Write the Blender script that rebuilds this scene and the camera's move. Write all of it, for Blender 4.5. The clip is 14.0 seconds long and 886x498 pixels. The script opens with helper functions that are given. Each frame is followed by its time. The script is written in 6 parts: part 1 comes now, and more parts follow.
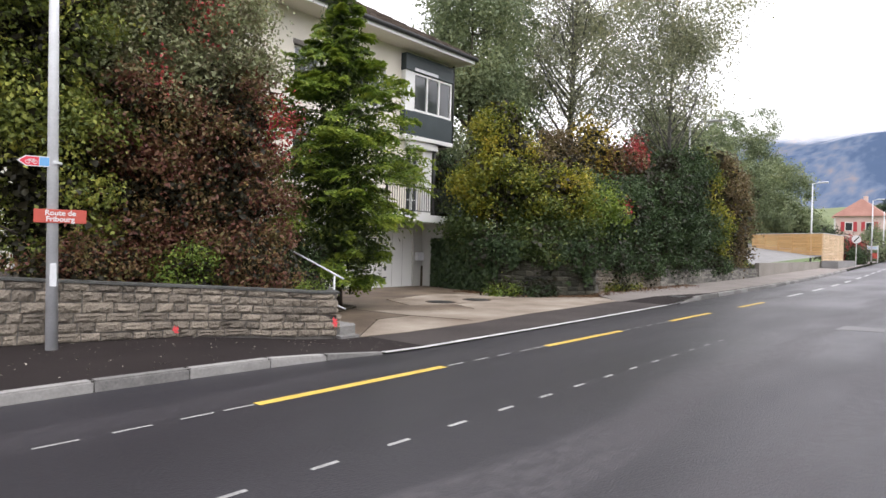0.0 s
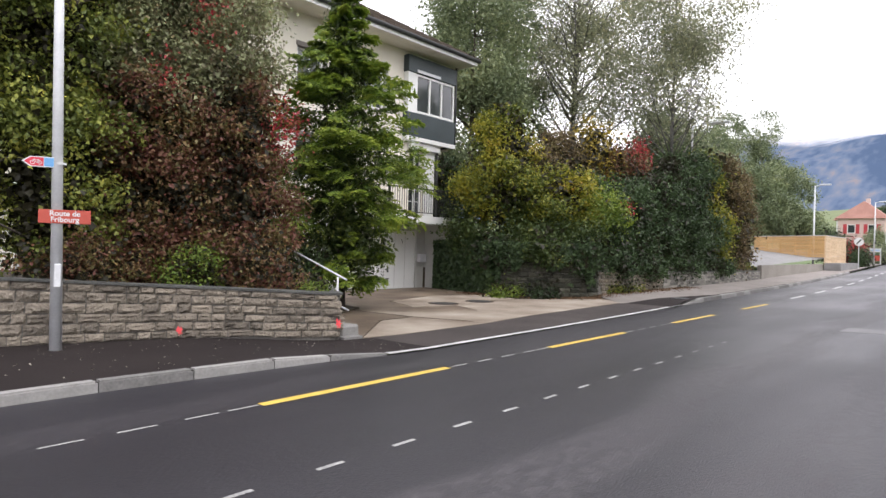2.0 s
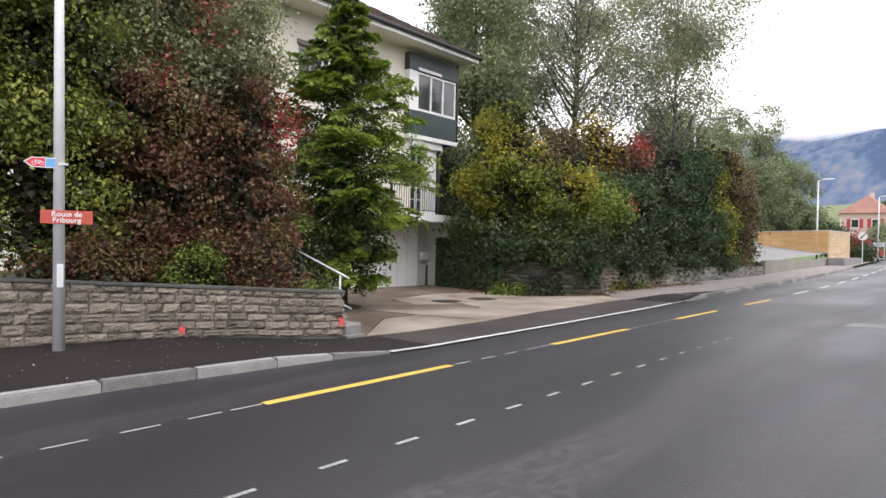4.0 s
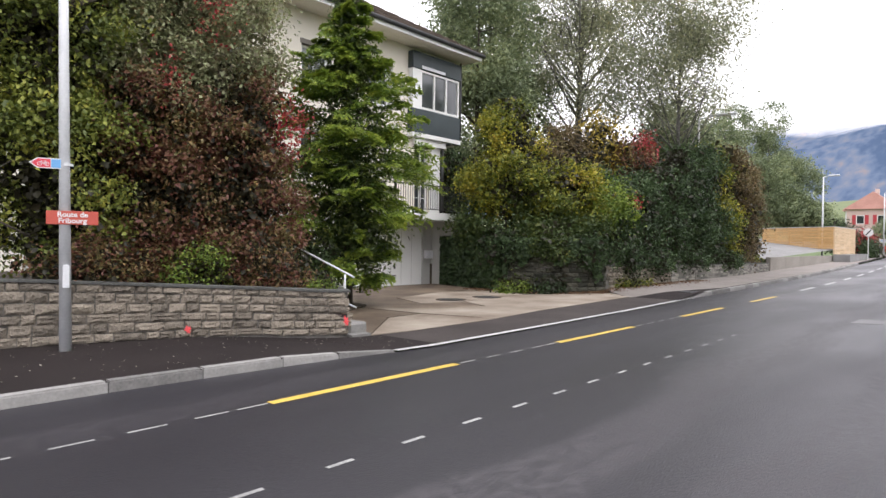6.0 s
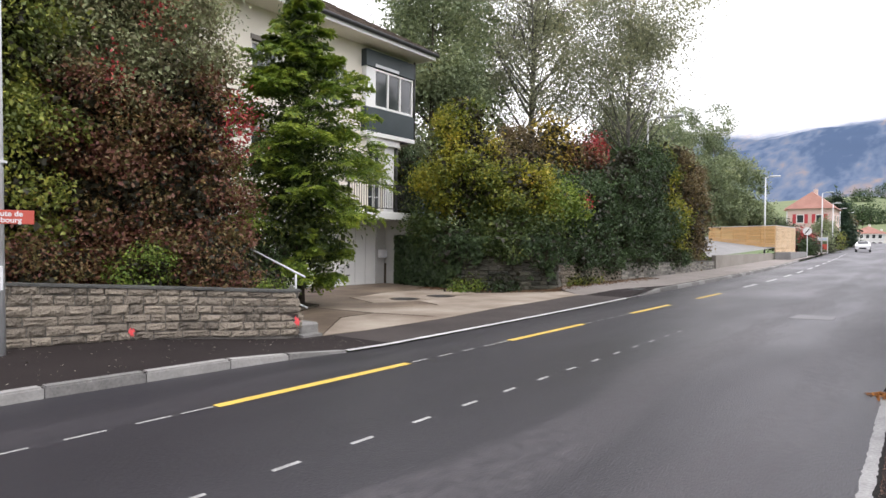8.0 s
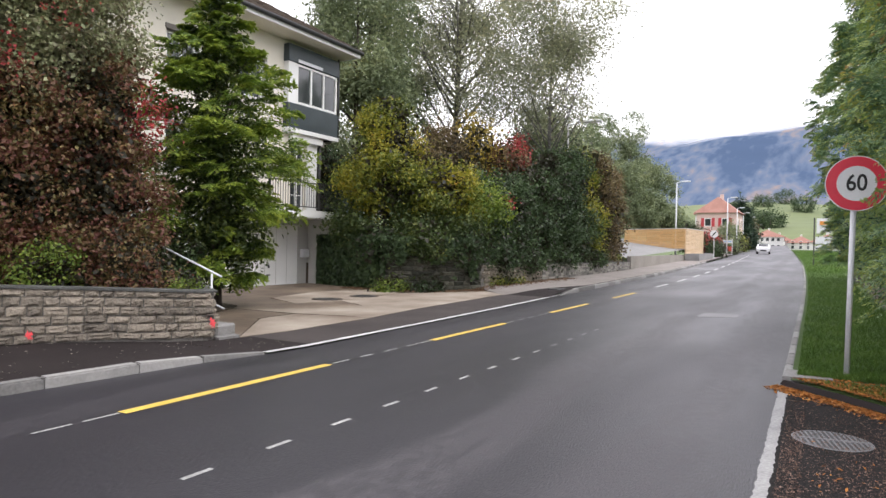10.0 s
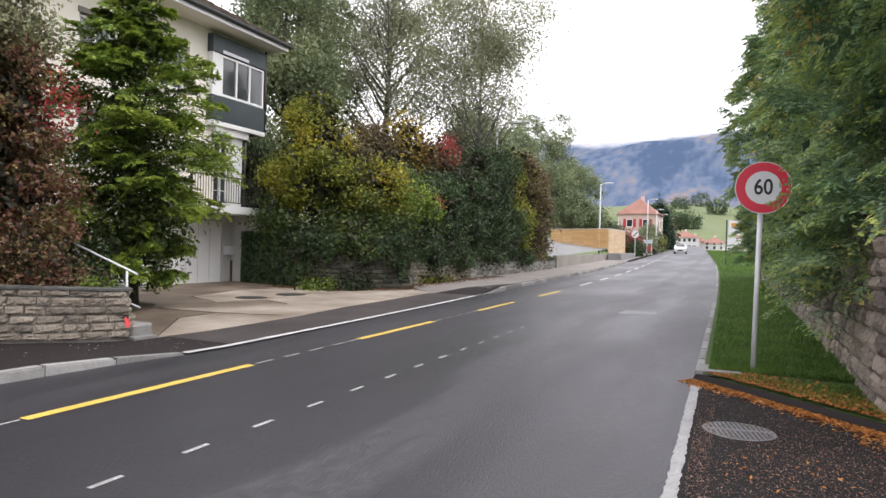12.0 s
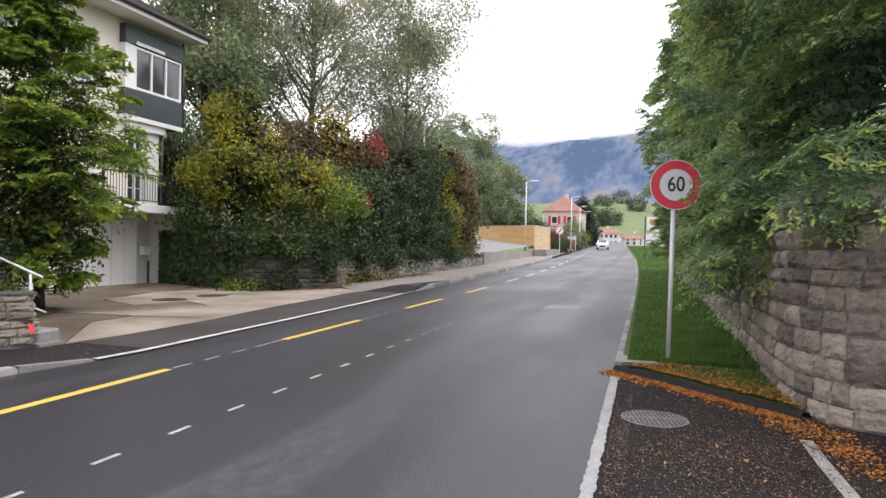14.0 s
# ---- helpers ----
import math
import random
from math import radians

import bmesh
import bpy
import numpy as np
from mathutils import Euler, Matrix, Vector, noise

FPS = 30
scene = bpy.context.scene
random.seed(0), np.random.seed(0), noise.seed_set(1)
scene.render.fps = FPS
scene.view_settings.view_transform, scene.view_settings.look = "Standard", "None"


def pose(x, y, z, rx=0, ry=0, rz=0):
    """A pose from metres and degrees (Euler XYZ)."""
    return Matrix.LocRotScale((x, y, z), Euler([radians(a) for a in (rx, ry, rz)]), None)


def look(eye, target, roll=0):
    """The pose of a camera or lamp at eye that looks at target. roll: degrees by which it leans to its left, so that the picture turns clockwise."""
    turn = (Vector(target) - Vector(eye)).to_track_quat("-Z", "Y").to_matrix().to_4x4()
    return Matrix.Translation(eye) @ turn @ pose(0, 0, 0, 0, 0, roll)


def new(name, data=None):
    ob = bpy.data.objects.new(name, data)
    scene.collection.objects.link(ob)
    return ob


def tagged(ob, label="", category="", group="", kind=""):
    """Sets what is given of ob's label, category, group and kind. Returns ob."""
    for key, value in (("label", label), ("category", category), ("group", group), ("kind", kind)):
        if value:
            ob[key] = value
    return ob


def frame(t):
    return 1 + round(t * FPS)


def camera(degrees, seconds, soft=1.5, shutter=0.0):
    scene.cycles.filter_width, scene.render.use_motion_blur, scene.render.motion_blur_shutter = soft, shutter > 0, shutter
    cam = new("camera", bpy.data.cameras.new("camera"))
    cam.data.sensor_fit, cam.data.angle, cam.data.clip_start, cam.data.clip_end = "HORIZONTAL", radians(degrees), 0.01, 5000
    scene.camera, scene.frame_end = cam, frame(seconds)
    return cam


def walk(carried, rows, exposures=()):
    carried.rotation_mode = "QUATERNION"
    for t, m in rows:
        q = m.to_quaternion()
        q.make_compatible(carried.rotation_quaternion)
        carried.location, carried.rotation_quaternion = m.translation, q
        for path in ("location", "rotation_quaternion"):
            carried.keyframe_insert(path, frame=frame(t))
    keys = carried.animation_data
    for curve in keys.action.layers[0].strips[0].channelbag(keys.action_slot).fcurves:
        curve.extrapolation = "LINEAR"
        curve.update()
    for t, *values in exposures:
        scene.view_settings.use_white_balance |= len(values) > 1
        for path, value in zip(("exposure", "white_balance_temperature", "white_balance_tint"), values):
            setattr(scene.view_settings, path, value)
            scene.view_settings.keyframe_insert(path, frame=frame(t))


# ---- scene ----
# -- camera --
cam = camera(68.6, 14.0)
ROWS = [
    (0.0, 0.000, 0.000, 1.600, 89.60, -1.54, -50.41),
    (0.5, -0.004, 0.030, 1.585, 89.70, -1.65, -50.20),
    (1.0, -0.008, 0.024, 1.595, 89.76, -1.60, -50.22),
    (1.5, -0.009, 0.026, 1.585, 89.76, -1.59, -50.33),
    (2.0, -0.017, 0.025, 1.586, 89.77, -1.61, -50.27),
    (2.5, -0.010, 0.025, 1.584, 89.60, -1.39, -50.04),
    (3.0, 0.003, 0.032, 1.578, 89.60, -1.14, -50.10),
    (5.5, -0.005, 0.027, 1.595, 89.48, -1.18, -49.85),
    (6.0, -0.004, 0.045, 1.586, 89.42, -0.88, -49.70),
    (6.5, 0.001, 0.023, 1.591, 89.38, -0.86, -49.92),
    (7.0, 0.009, 0.022, 1.586, 89.43, -0.71, -50.68),
    (7.5, 0.020, 0.001, 1.591, 89.37, -0.66, -52.14),
    (8.0, 0.039, 0.003, 1.586, 89.40, -0.74, -53.59),
    (10.5, 0.090, -0.003, 1.579, 89.66, -1.23, -61.67),
    (11.0, 0.098, -0.014, 1.578, 89.79, -1.31, -62.99),
    (11.5, 0.112, -0.015, 1.581, 89.59, -1.41, -64.66),
    (12.0, 0.115, -0.019, 1.579, 89.51, -1.57, -66.38),
    (12.5, 0.113, -0.025, 1.575, 89.55, -1.59, -67.84),
    (13.0, 0.125, -0.036, 1.576, 89.57, -1.35, -69.51),
    (13.5, 0.140, -0.046, 1.581, 89.40, -1.15, -70.95),
    (14.0, 0.148, -0.054, 1.574, 89.46, -1.03, -72.64),
]
walk(cam, [(t, pose(x, y, z, rx, ry, rz)) for t, x, y, z, rx, ry, rz in ROWS])

# -- world and light: overcast, low cloud --
SKY, SUN, EXPO = 1.95, 0.9, 0.33
scene.view_settings.exposure = EXPO
world = bpy.data.worlds.new("overcast_sky")
scene.world = world
world.use_nodes = True
wn, wl = world.node_tree.nodes, world.node_tree.links
sky = wn.new("ShaderNodeTexSky")
sky.sky_type, sky.sun_disc = "NISHITA", False
sky.sun_elevation, sky.sun_rotation = radians(50), radians(150)
sky.air_density, sky.dust_density = 1.5, 5.0
grey = wn.new("ShaderNodeHueSaturation")
grey.inputs["Saturation"].default_value = 0.12
grey.inputs["Value"].default_value = 0.08
wl.new(sky.outputs[0], grey.inputs["Color"])
veil = wn.new("ShaderNodeMixRGB")
veil.inputs[0].default_value = 0.8
veil.inputs[2].default_value = (0.985, 0.96, 1.04, 1)
wl.new(grey.outputs[0], veil.inputs[1])
wl.new(veil.outputs[0], wn["Background"].inputs["Color"])
wn["Background"].inputs["Strength"].default_value = SKY
sun = new("sun", bpy.data.lights.new("sun", "SUN"))
sun.data.energy, sun.data.angle, sun.data.color = SUN, radians(40), (1.0, 0.97, 0.92)
sun.matrix_world = look((0, 0, 50), (12, 32, 0))


# -- materials --
def rgb(c, a=1.0):
    return (c[0], c[1], c[2], a)


def material(name, low, high, rough=0.8, scale=2.0, fine=40.0, bump=0.3, metal=0.0, spec=0.5, fine_amount=0.5, island=0.0, per_object=0.0, detail=6.0, depth=0.01, stretch=(1, 1, 1)):
    """Two-scale mottled surface: broad stains mixed with fine grain, and a fine relief."""
    m = bpy.data.materials.new(name)
    m.use_nodes = True
    n, l = m.node_tree.nodes, m.node_tree.links
    b = n["Principled BSDF"]
    geo = n.new("ShaderNodeNewGeometry")
    mp = n.new("ShaderNodeMapping")
    mp.inputs["Scale"].default_value = stretch
    l.new(geo.outputs["Position"], mp.inputs["Vector"])
    n1, n2 = n.new("ShaderNodeTexNoise"), n.new("ShaderNodeTexNoise")
    for t, s in ((n1, scale), (n2, fine)):
        t.inputs["Scale"].default_value, t.inputs["Detail"].default_value = s, detail
        l.new(mp.outputs[0], t.inputs["Vector"])
    mix = n.new("ShaderNodeMix")
    mix.inputs[0].default_value = fine_amount
    l.new(n1.outputs["Fac"], mix.inputs[2])
    l.new(n2.outputs["Fac"], mix.inputs[3])
    last = mix.outputs[0]
    for amount, source in ((island, geo.outputs["Random Per Island"]), (per_object, None)):
        if amount:
            if source is None:
                source = n.new("ShaderNodeObjectInfo").outputs["Random"]
            mm = n.new("ShaderNodeMix")
            mm.inputs[0].default_value = amount
            l.new(last, mm.inputs[2])
            l.new(source, mm.inputs[3])
            last = mm.outputs[0]
    ramp = n.new("ShaderNodeValToRGB")
    ramp.color_ramp.elements[0].position, ramp.color_ramp.elements[1].position = (0.32, 0.68) if not (island or per_object) else (0.2, 0.8)
    ramp.color_ramp.elements[0].color, ramp.color_ramp.elements[1].color = rgb(low), rgb(high)
    l.new(last, ramp.inputs[0])
    l.new(ramp.outputs[0], b.inputs["Base Color"])
    b.inputs["Roughness"].default_value, b.inputs["Metallic"].default_value = rough, metal
    b.inputs["Specular IOR Level"].default_value = spec
    if bump:
        bp = n.new("ShaderNodeBump")
        bp.inputs["Strength"].default_value, bp.inputs["Distance"].default_value = bump, depth
        l.new(n2.outputs["Fac"], bp.inputs["Height"])
        l.new(bp.outputs[0], b.inputs["Normal"])
    return m


def leaf_material(name, stops, patch=0.6, patch_scale=0.9, rough=0.42, through_light=0.35):
    """Leaves: each its own shade, in patches of colour through the crown."""
    m = bpy.data.materials.new(name)
    m.use_nodes = True
    n, l = m.node_tree.nodes, m.node_tree.links
    b, out = n["Principled BSDF"], n["Material Output"]
    geo = n.new("ShaderNodeNewGeometry")
    nz = n.new("ShaderNodeTexNoise")
    nz.inputs["Scale"].default_value, nz.inputs["Detail"].default_value = patch_scale, 3.0
    l.new(geo.outputs["Position"], nz.inputs["Vector"])
    spread = n.new("ShaderNodeMapRange")
    spread.inputs["From Min"].default_value, spread.inputs["From Max"].default_value = 0.3, 0.7
    l.new(nz.outputs["Fac"], spread.inputs["Value"])
    mix = n.new("ShaderNodeMix")
    mix.inputs[0].default_value = patch
    l.new(geo.outputs["Random Per Island"], mix.inputs[2])
    l.new(spread.outputs[0], mix.inputs[3])
    ramp = n.new("ShaderNodeValToRGB")
    els = ramp.color_ramp.elements
    while len(els) < len(stops):
        els.new(0.5)
    for k, (p, c) in enumerate(stops):
        els[k].position = p
        els[k].color = rgb(c)
    l.new(mix.outputs[0], ramp.inputs[0])
    l.new(ramp.outputs[0], b.inputs["Base Color"])
    b.inputs["Roughness"].default_value = rough
    b.inputs["Specular IOR Level"].default_value = 0.35
    tr = n.new("ShaderNodeBsdfTranslucent")
    l.new(ramp.outputs[0], tr.inputs["Color"])
    ms = n.new("ShaderNodeMixShader")
    ms.inputs[0].default_value = through_light
    l.new(b.outputs[0], ms.inputs[1])
    l.new(tr.outputs[0], ms.inputs[2])
    l.new(ms.outputs[0], out.inputs["Surface"])
    return m


def asphalt_road():
    """Fresh dark asphalt, worn paler and speckled along the wheel tracks, damp here and there."""
    m = material("road_asphalt", (0.0100, 0.0094, 0.0117), (0.036, 0.0335, 0.041), 0.42, 0.5, 70, 0.9, depth=0.007, stretch=(0.25, 1, 1), fine_amount=0.68)
    n, l = m.node_tree.nodes, m.node_tree.links
    b = n["Principled BSDF"]
    mp = [q for q in n if q.bl_idname == "ShaderNodeMapping"][0]
    ramp = [q for q in n if q.bl_idname == "ShaderNodeValToRGB"][0]
    geo = [q for q in n if q.bl_idname == "ShaderNodeNewGeometry"][0]
    sep = n.new("ShaderNodeSeparateXYZ")
    l.new(geo.outputs["Position"], sep.inputs[0])
    wob, damp, speck = n.new("ShaderNodeTexNoise"), n.new("ShaderNodeTexNoise"), n.new("ShaderNodeTexNoise")
    for t, sc, d in ((wob, 1.1, 6.0), (damp, 0.45, 5.0), (speck, 9.0, 8.0)):
        t.inputs["Scale"].default_value, t.inputs["Detail"].default_value = sc, d
        l.new(mp.outputs[0] if t is not speck else geo.outputs["Position"], t.inputs["Vector"])

    def math_node(op, a, b0, c=None):
        q = n.new("ShaderNodeMath")
        q.operation = op
        for k, v in enumerate((a, b0, c)):
            if v is None:
                continue
            if isinstance(v, (int, float)):
                q.inputs[k].default_value = v
            else:
                l.new(v, q.inputs[k])
        return q.outputs[0]

    across = math_node("MULTIPLY_ADD", wob.outputs["Fac"], 1.5, sep.outputs["Y"])

    def band(centre, half):
        d = math_node("ABSOLUTE", math_node("SUBTRACT", across, centre + 0.75), 0.0)
        q = n.new("ShaderNodeMapRange")
        q.interpolation_type = "SMOOTHSTEP"
        q.inputs["From Min"].default_value, q.inputs["From Max"].default_value = half, half * 0.35
        l.new(d, q.inputs["Value"])
        return q.outputs[0]

    worn = math_node("MAXIMUM", math_node("MAXIMUM", band(2.45, 0.5), math_node("MULTIPLY", band(0.9, 0.55), 0.8)), math_node("MULTIPLY", band(5.75, 0.35), 0.4))
    sp = n.new("ShaderNodeMapRange")
    sp.inputs["From Min"].default_value, sp.inputs["From Max"].default_value = 0.42, 0.62
    l.new(speck.outputs["Fac"], sp.inputs["Value"])
    amount = math_node("MULTIPLY", worn, math_node("MULTIPLY_ADD", sp.outputs[0], 0.75, 0.25))
    pale = n.new("ShaderNodeMix")
    pale.data_type = "RGBA"
    l.new(amount, pale.inputs["Factor"])
    l.new(ramp.outputs[0], pale.inputs["A"])
    pale.inputs["B"].default_value = (0.060, 0.055, 0.060, 1)
    l.new(pale.outputs["Result"], b.inputs["Base Color"])
    rr = n.new("ShaderNodeMapRange")
    rr.inputs["From Min"].default_value, rr.inputs["From Max"].default_value = 0.38, 0.62
    rr.inputs["To Min"].default_value, rr.inputs["To Max"].default_value = 0.39, 0.50
    l.new(damp.outputs["Fac"], rr.inputs["Value"])
    l.new(math_node("MULTIPLY_ADD", amount, 0.14, rr.outputs[0]), b.inputs["Roughness"])
    return m


M_ROAD = asphalt_road()
M_WALK = material("pavement_asphalt", (0.017, 0.0135, 0.0135), (0.034, 0.0275, 0.0265), 0.85, 0.8, 140, 0.4, depth=0.004, spec=0.15)
M_APRON = material("old_asphalt", (0.005, 0.005, 0.0055), (0.038, 0.034, 0.0325), 0.9, 1.5, 55, 1.0, depth=0.01, fine_amount=0.8, spec=0.15)
M_CONCRETE = material("driveway_concrete", (0.15, 0.108, 0.075), (0.40, 0.35, 0.29), 0.7, 0.8, 26, 0.25, depth=0.004, fine_amount=0.3)
M_OLDCONCRETE = material("stained_concrete", (0.050, 0.032, 0.021), (0.23, 0.178, 0.13), 0.6, 0.75, 22, 0.3, depth=0.005, fine_amount=0.25)
M_GRANITE = material("granite_kerb", (0.10, 0.097, 0.093), (0.40, 0.39, 0.375), 0.8, 4.5, 30, 0.3, depth=0.004, per_object=0.35)
M_STONE = material("wall_stone", (0.060, 0.052, 0.044), (0.39, 0.335, 0.265), 0.9, 6.0, 30, 1.0, depth=0.04, per_object=0.28)
# Moss tint, darkened further to paint the shade of the overhanging shrubs.
M_MOSSYSHADE = material("mossy_wall_stone", (0.020, 0.022, 0.015), (0.13, 0.125, 0.095), 0.9, 1.6, 22, 0.8, depth=0.015, per_object=0.45)
M_SANDSTONE = material("brown_wall_stone", (0.075, 0.062, 0.053), (0.43, 0.365, 0.305), 0.9, 3.5, 26, 1.0, depth=0.03, per_object=0.42)
M_MORTAR = material("mortar", (0.075, 0.07, 0.064), (0.21, 0.195, 0.175), 0.95, 5, 60, 0.5)
M_COPING = material("dark_coping", (0.035, 0.037, 0.036), (0.13, 0.13, 0.12), 0.85, 3, 40, 0.4)
M_PLASTER = material("cream_render", (0.66, 0.62, 0.53), (0.76, 0.72, 0.63), 0.9, 0.6, 90, 0.15, depth=0.004)
M_GREYPLASTER = material("grey_render_and_shade", (0.36, 0.36, 0.34), (0.50, 0.49, 0.46), 0.9, 0.8, 60, 0.2, depth=0.004)
M_WHITE = material("white_paint", (0.70, 0.70, 0.69), (0.80, 0.80, 0.78), 0.5, 1.2, 30, 0.05)
M_DARKPANEL = material("dark_green_grey_panel", (0.022, 0.034, 0.038), (0.040, 0.055, 0.060), 0.45, 1.5, 40, 0.05)
M_ROOF = material("roof_tile", (0.085, 0.065, 0.055), (0.19, 0.15, 0.125), 0.85, 1.5, 30, 0.5, island=0.5)
M_REDROOF = material("red_roof_tile", (0.24, 0.115, 0.09), (0.36, 0.19, 0.15), 0.85, 0.8, 8, 0.3)
M_METAL = material("galvanised_metal", (0.56, 0.57, 0.59), (0.70, 0.71, 0.73), 0.5, 4, 40, 0.05, metal=0.1)
M_DARKMETAL = material("dark_metal", (0.03, 0.03, 0.032), (0.06, 0.06, 0.06), 0.5, 4, 40, 0.05, metal=0.4)
M_LINE = material("white_road_paint", (0.34, 0.34, 0.335), (0.74, 0.74, 0.72), 0.6, 3, 40, 0.3, depth=0.004)
M_PREMARK = material("faded_premarking", (0.20, 0.198, 0.195), (0.44, 0.435, 0.425), 0.6, 3, 40, 0.2, depth=0.003)
M_YELLOW = material("yellow_road_paint", (0.56, 0.37, 0.06), (0.74, 0.52, 0.11), 0.55, 3, 40, 0.2, depth=0.003)
M_BARK = material("bark", (0.03, 0.025, 0.02), (0.11, 0.09, 0.075), 0.95, 6, 40, 0.8, stretch=(1, 1, 0.3))
M_BIRCHBARK = material("pale_bark", (0.10, 0.09, 0.08), (0.34, 0.32, 0.29), 0.9, 5, 30, 0.5)
M_SOIL = material("garden_soil", (0.03, 0.024, 0.017), (0.085, 0.065, 0.04), 0.95, 2, 30, 0.8, depth=0.03)
M_MEADOW = material("meadow", (0.055, 0.09, 0.025), (0.12, 0.17, 0.05), 0.95, 0.05, 0.6, 0.3)
M_TURF = material("turf_base", (0.03, 0.06, 0.012), (0.07, 0.12, 0.025), 0.95, 1.2, 30, 0.6, depth=0.02)
M_LARCH = material("larch_boards", (0.48, 0.27, 0.095), (0.66, 0.41, 0.17), 0.65, 1.5, 12, 0.15, per_object=0.35, stretch=(1, 1, 6))
M_GRAVEL = material("gravel", (0.15, 0.147, 0.145), (0.28, 0.275, 0.27), 0.95, 1, 18, 0.6)
M_PINK = material("pink_render", (0.52, 0.385, 0.345), (0.62, 0.47, 0.42), 0.9, 0.4, 20, 0.1)
M_GLASS = bpy.data.materials.new("window_glass")
M_GLASS.use_nodes = True
_b = M_GLASS.node_tree.nodes["Principled BSDF"]
_b.inputs["Base Color"].default_value = (0.035, 0.04, 0.042, 1)
_b.inputs["Roughness"].default_value = 0.06
_b.inputs["Specular IOR Level"].default_value = 0.9


def plain(name, c, rough=0.5, metal=0.0):
    return material(name, tuple(v * 0.92 for v in c), tuple(min(1, v * 1.06) for v in c), rough, 6, 60, 0.03, metal=metal)


M_SIGNRED = plain("sign_red", (0.64, 0.035, 0.065), 0.4)
M_SIGNWHITE = plain("sign_white", (0.66, 0.67, 0.68), 0.4)
M_SIGNBLACK = plain("sign_black", (0.015, 0.015, 0.017), 0.5)
M_PLATERED = plain("street_plate_red", (0.47, 0.075, 0.05), 0.45)
M_SIGNBLUE = plain("sign_blue", (0.14, 0.36, 0.66), 0.4)
M_SPRAY = plain("red_spray_paint", (0.80, 0.08, 0.09), 0.6)
M_CURTAIN = plain("pale_curtain", (0.45, 0.45, 0.43), 0.9)


# -- mesh helpers --
def link(name, bm, mat, parent=None, smooth=False):
    me = bpy.data.meshes.new(name)
    bm.to_mesh(me)
    bm.free()
    me.materials.append(mat)
    if smooth:
        me.polygons.foreach_set("use_smooth", [len(f.vertices) == 4 for f in me.polygons])
    ob = new(name, me)
    ob.parent = parent
    return ob


def part(name, bm, mat, parent, label="", smooth=False):
    return tagged(link(name, bm, mat, parent, smooth), label)


def empty(name, x=0, y=0, z=0, rz=0, label="", category="", group="", kind=""):
    ob = new(name)
    ob.matrix_basis = pose(x, y, z, 0, 0, rz)
    return tagged(ob, label, category, group, kind)


def box(x0, x1, y0, y1, z0, z1, bev=0.0, bm=None):
    own = bmesh.new()
    bmesh.ops.create_cube(own, size=1, matrix=Matrix.LocRotScale(((x0 + x1) / 2, (y0 + y1) / 2, (z0 + z1) / 2), None, (abs(x1 - x0), abs(y1 - y0), abs(z1 - z0))))
    if bev:
        bmesh.ops.bevel(own, geom=own.edges[:], offset=bev, segments=1, affect="EDGES")
    return merge(bm, own)


def merge(bm, own):
    if bm is None:
        return own
    me = bpy.data.meshes.new("joined")
    own.to_mesh(me)
    own.free()
    bm.from_mesh(me)
    bpy.data.meshes.remove(me)
    return bm


def rod(a, b, r0, r1=None, seg=10, bm=None):
    own = bmesh.new()
    a, b = Vector(a), Vector(b)
    d = b - a
    m = Matrix.Translation((a + b) / 2) @ d.to_track_quat("Z", "Y").to_matrix().to_4x4()
    bmesh.ops.create_cone(own, cap_ends=True, segments=seg, radius1=r0, radius2=r0 if r1 is None else r1, depth=d.length, matrix=m)
    return merge(bm, own)


def prism(points, z0, z1):
    """An upright prism over a plan outline."""
    bm = bmesh.new()
    lo = [bm.verts.new((x, y, z0)) for x, y in points]
    hi = [bm.verts.new((x, y, z1)) for x, y in points]
    n = len(points)
    bm.faces.new(hi)
    bm.faces.new(lo[::-1])
    for i in range(n):
        bm.faces.new((lo[i], lo[(i + 1) % n], hi[(i + 1) % n], hi[i]))
    bmesh.ops.recalc_face_normals(bm, faces=bm.faces[:])
    return bm


def strip(xs, left, right, height, steps=2):
    """A sheet along x between two lines y = right(x) and y = left(x)."""
    bm = bmesh.new()
    rows = [[bm.verts.new((x, right(x) + (left(x) - right(x)) * k / steps, height(x, right(x) + (left(x) - right(x)) * k / steps))) for k in range(steps + 1)] for x in xs]
    for a, b in zip(rows, rows[1:]):
        for k in range(steps):
            bm.faces.new((a[k], b[k], b[k + 1], a[k + 1]))
    return bm


def lerp(x, pts):
    return float(np.interp(x, [p[0] for p in pts], [p[1] for p in pts]))


def rise(x):
    """The road's long section: level, then a gentle climb."""
    if x < 26:
        return 0.0
    if x < 46:
        return 0.014 * (x - 26) ** 2 / 40
    return 0.14 + 0.014 * (x - 46)


def bend(x):
    """The road bears slightly left."""
    if x < 16:
        return 0.0
    if x < 80:
        return 0.0003 * (x - 16) ** 2
    return 1.229 + 0.0384 * (x - 80)


def span(a, b, step):
    n = max(1, round((b - a) / step))
    return [a + (b - a) * i / n for i in range(n + 1)]


# -- ground, road, kerbs --
LEFT_EDGE = [(-30, 7.0), (3, 6.90), (5.6, 6.74), (6.7, 6.56), (7.4, 6.50), (11, 6.58), (15, 6.72), (20, 6.97), (30, 7.28), (60, 7.5), (400, 7.5)]


def y_left(x):
    return lerp(x, LEFT_EDGE) + bend(x)


def y_right(x):
    return 0.24 + bend(x)


def walk_top(x):
    """Height of the left pavement over the road: dropped at the driveway."""
    return lerp(x, [(-30, 0.10), (5.2, 0.10), (6.6, 0.02), (18.5, 0.02), (20.5, 0.12), (400, 0.12)])


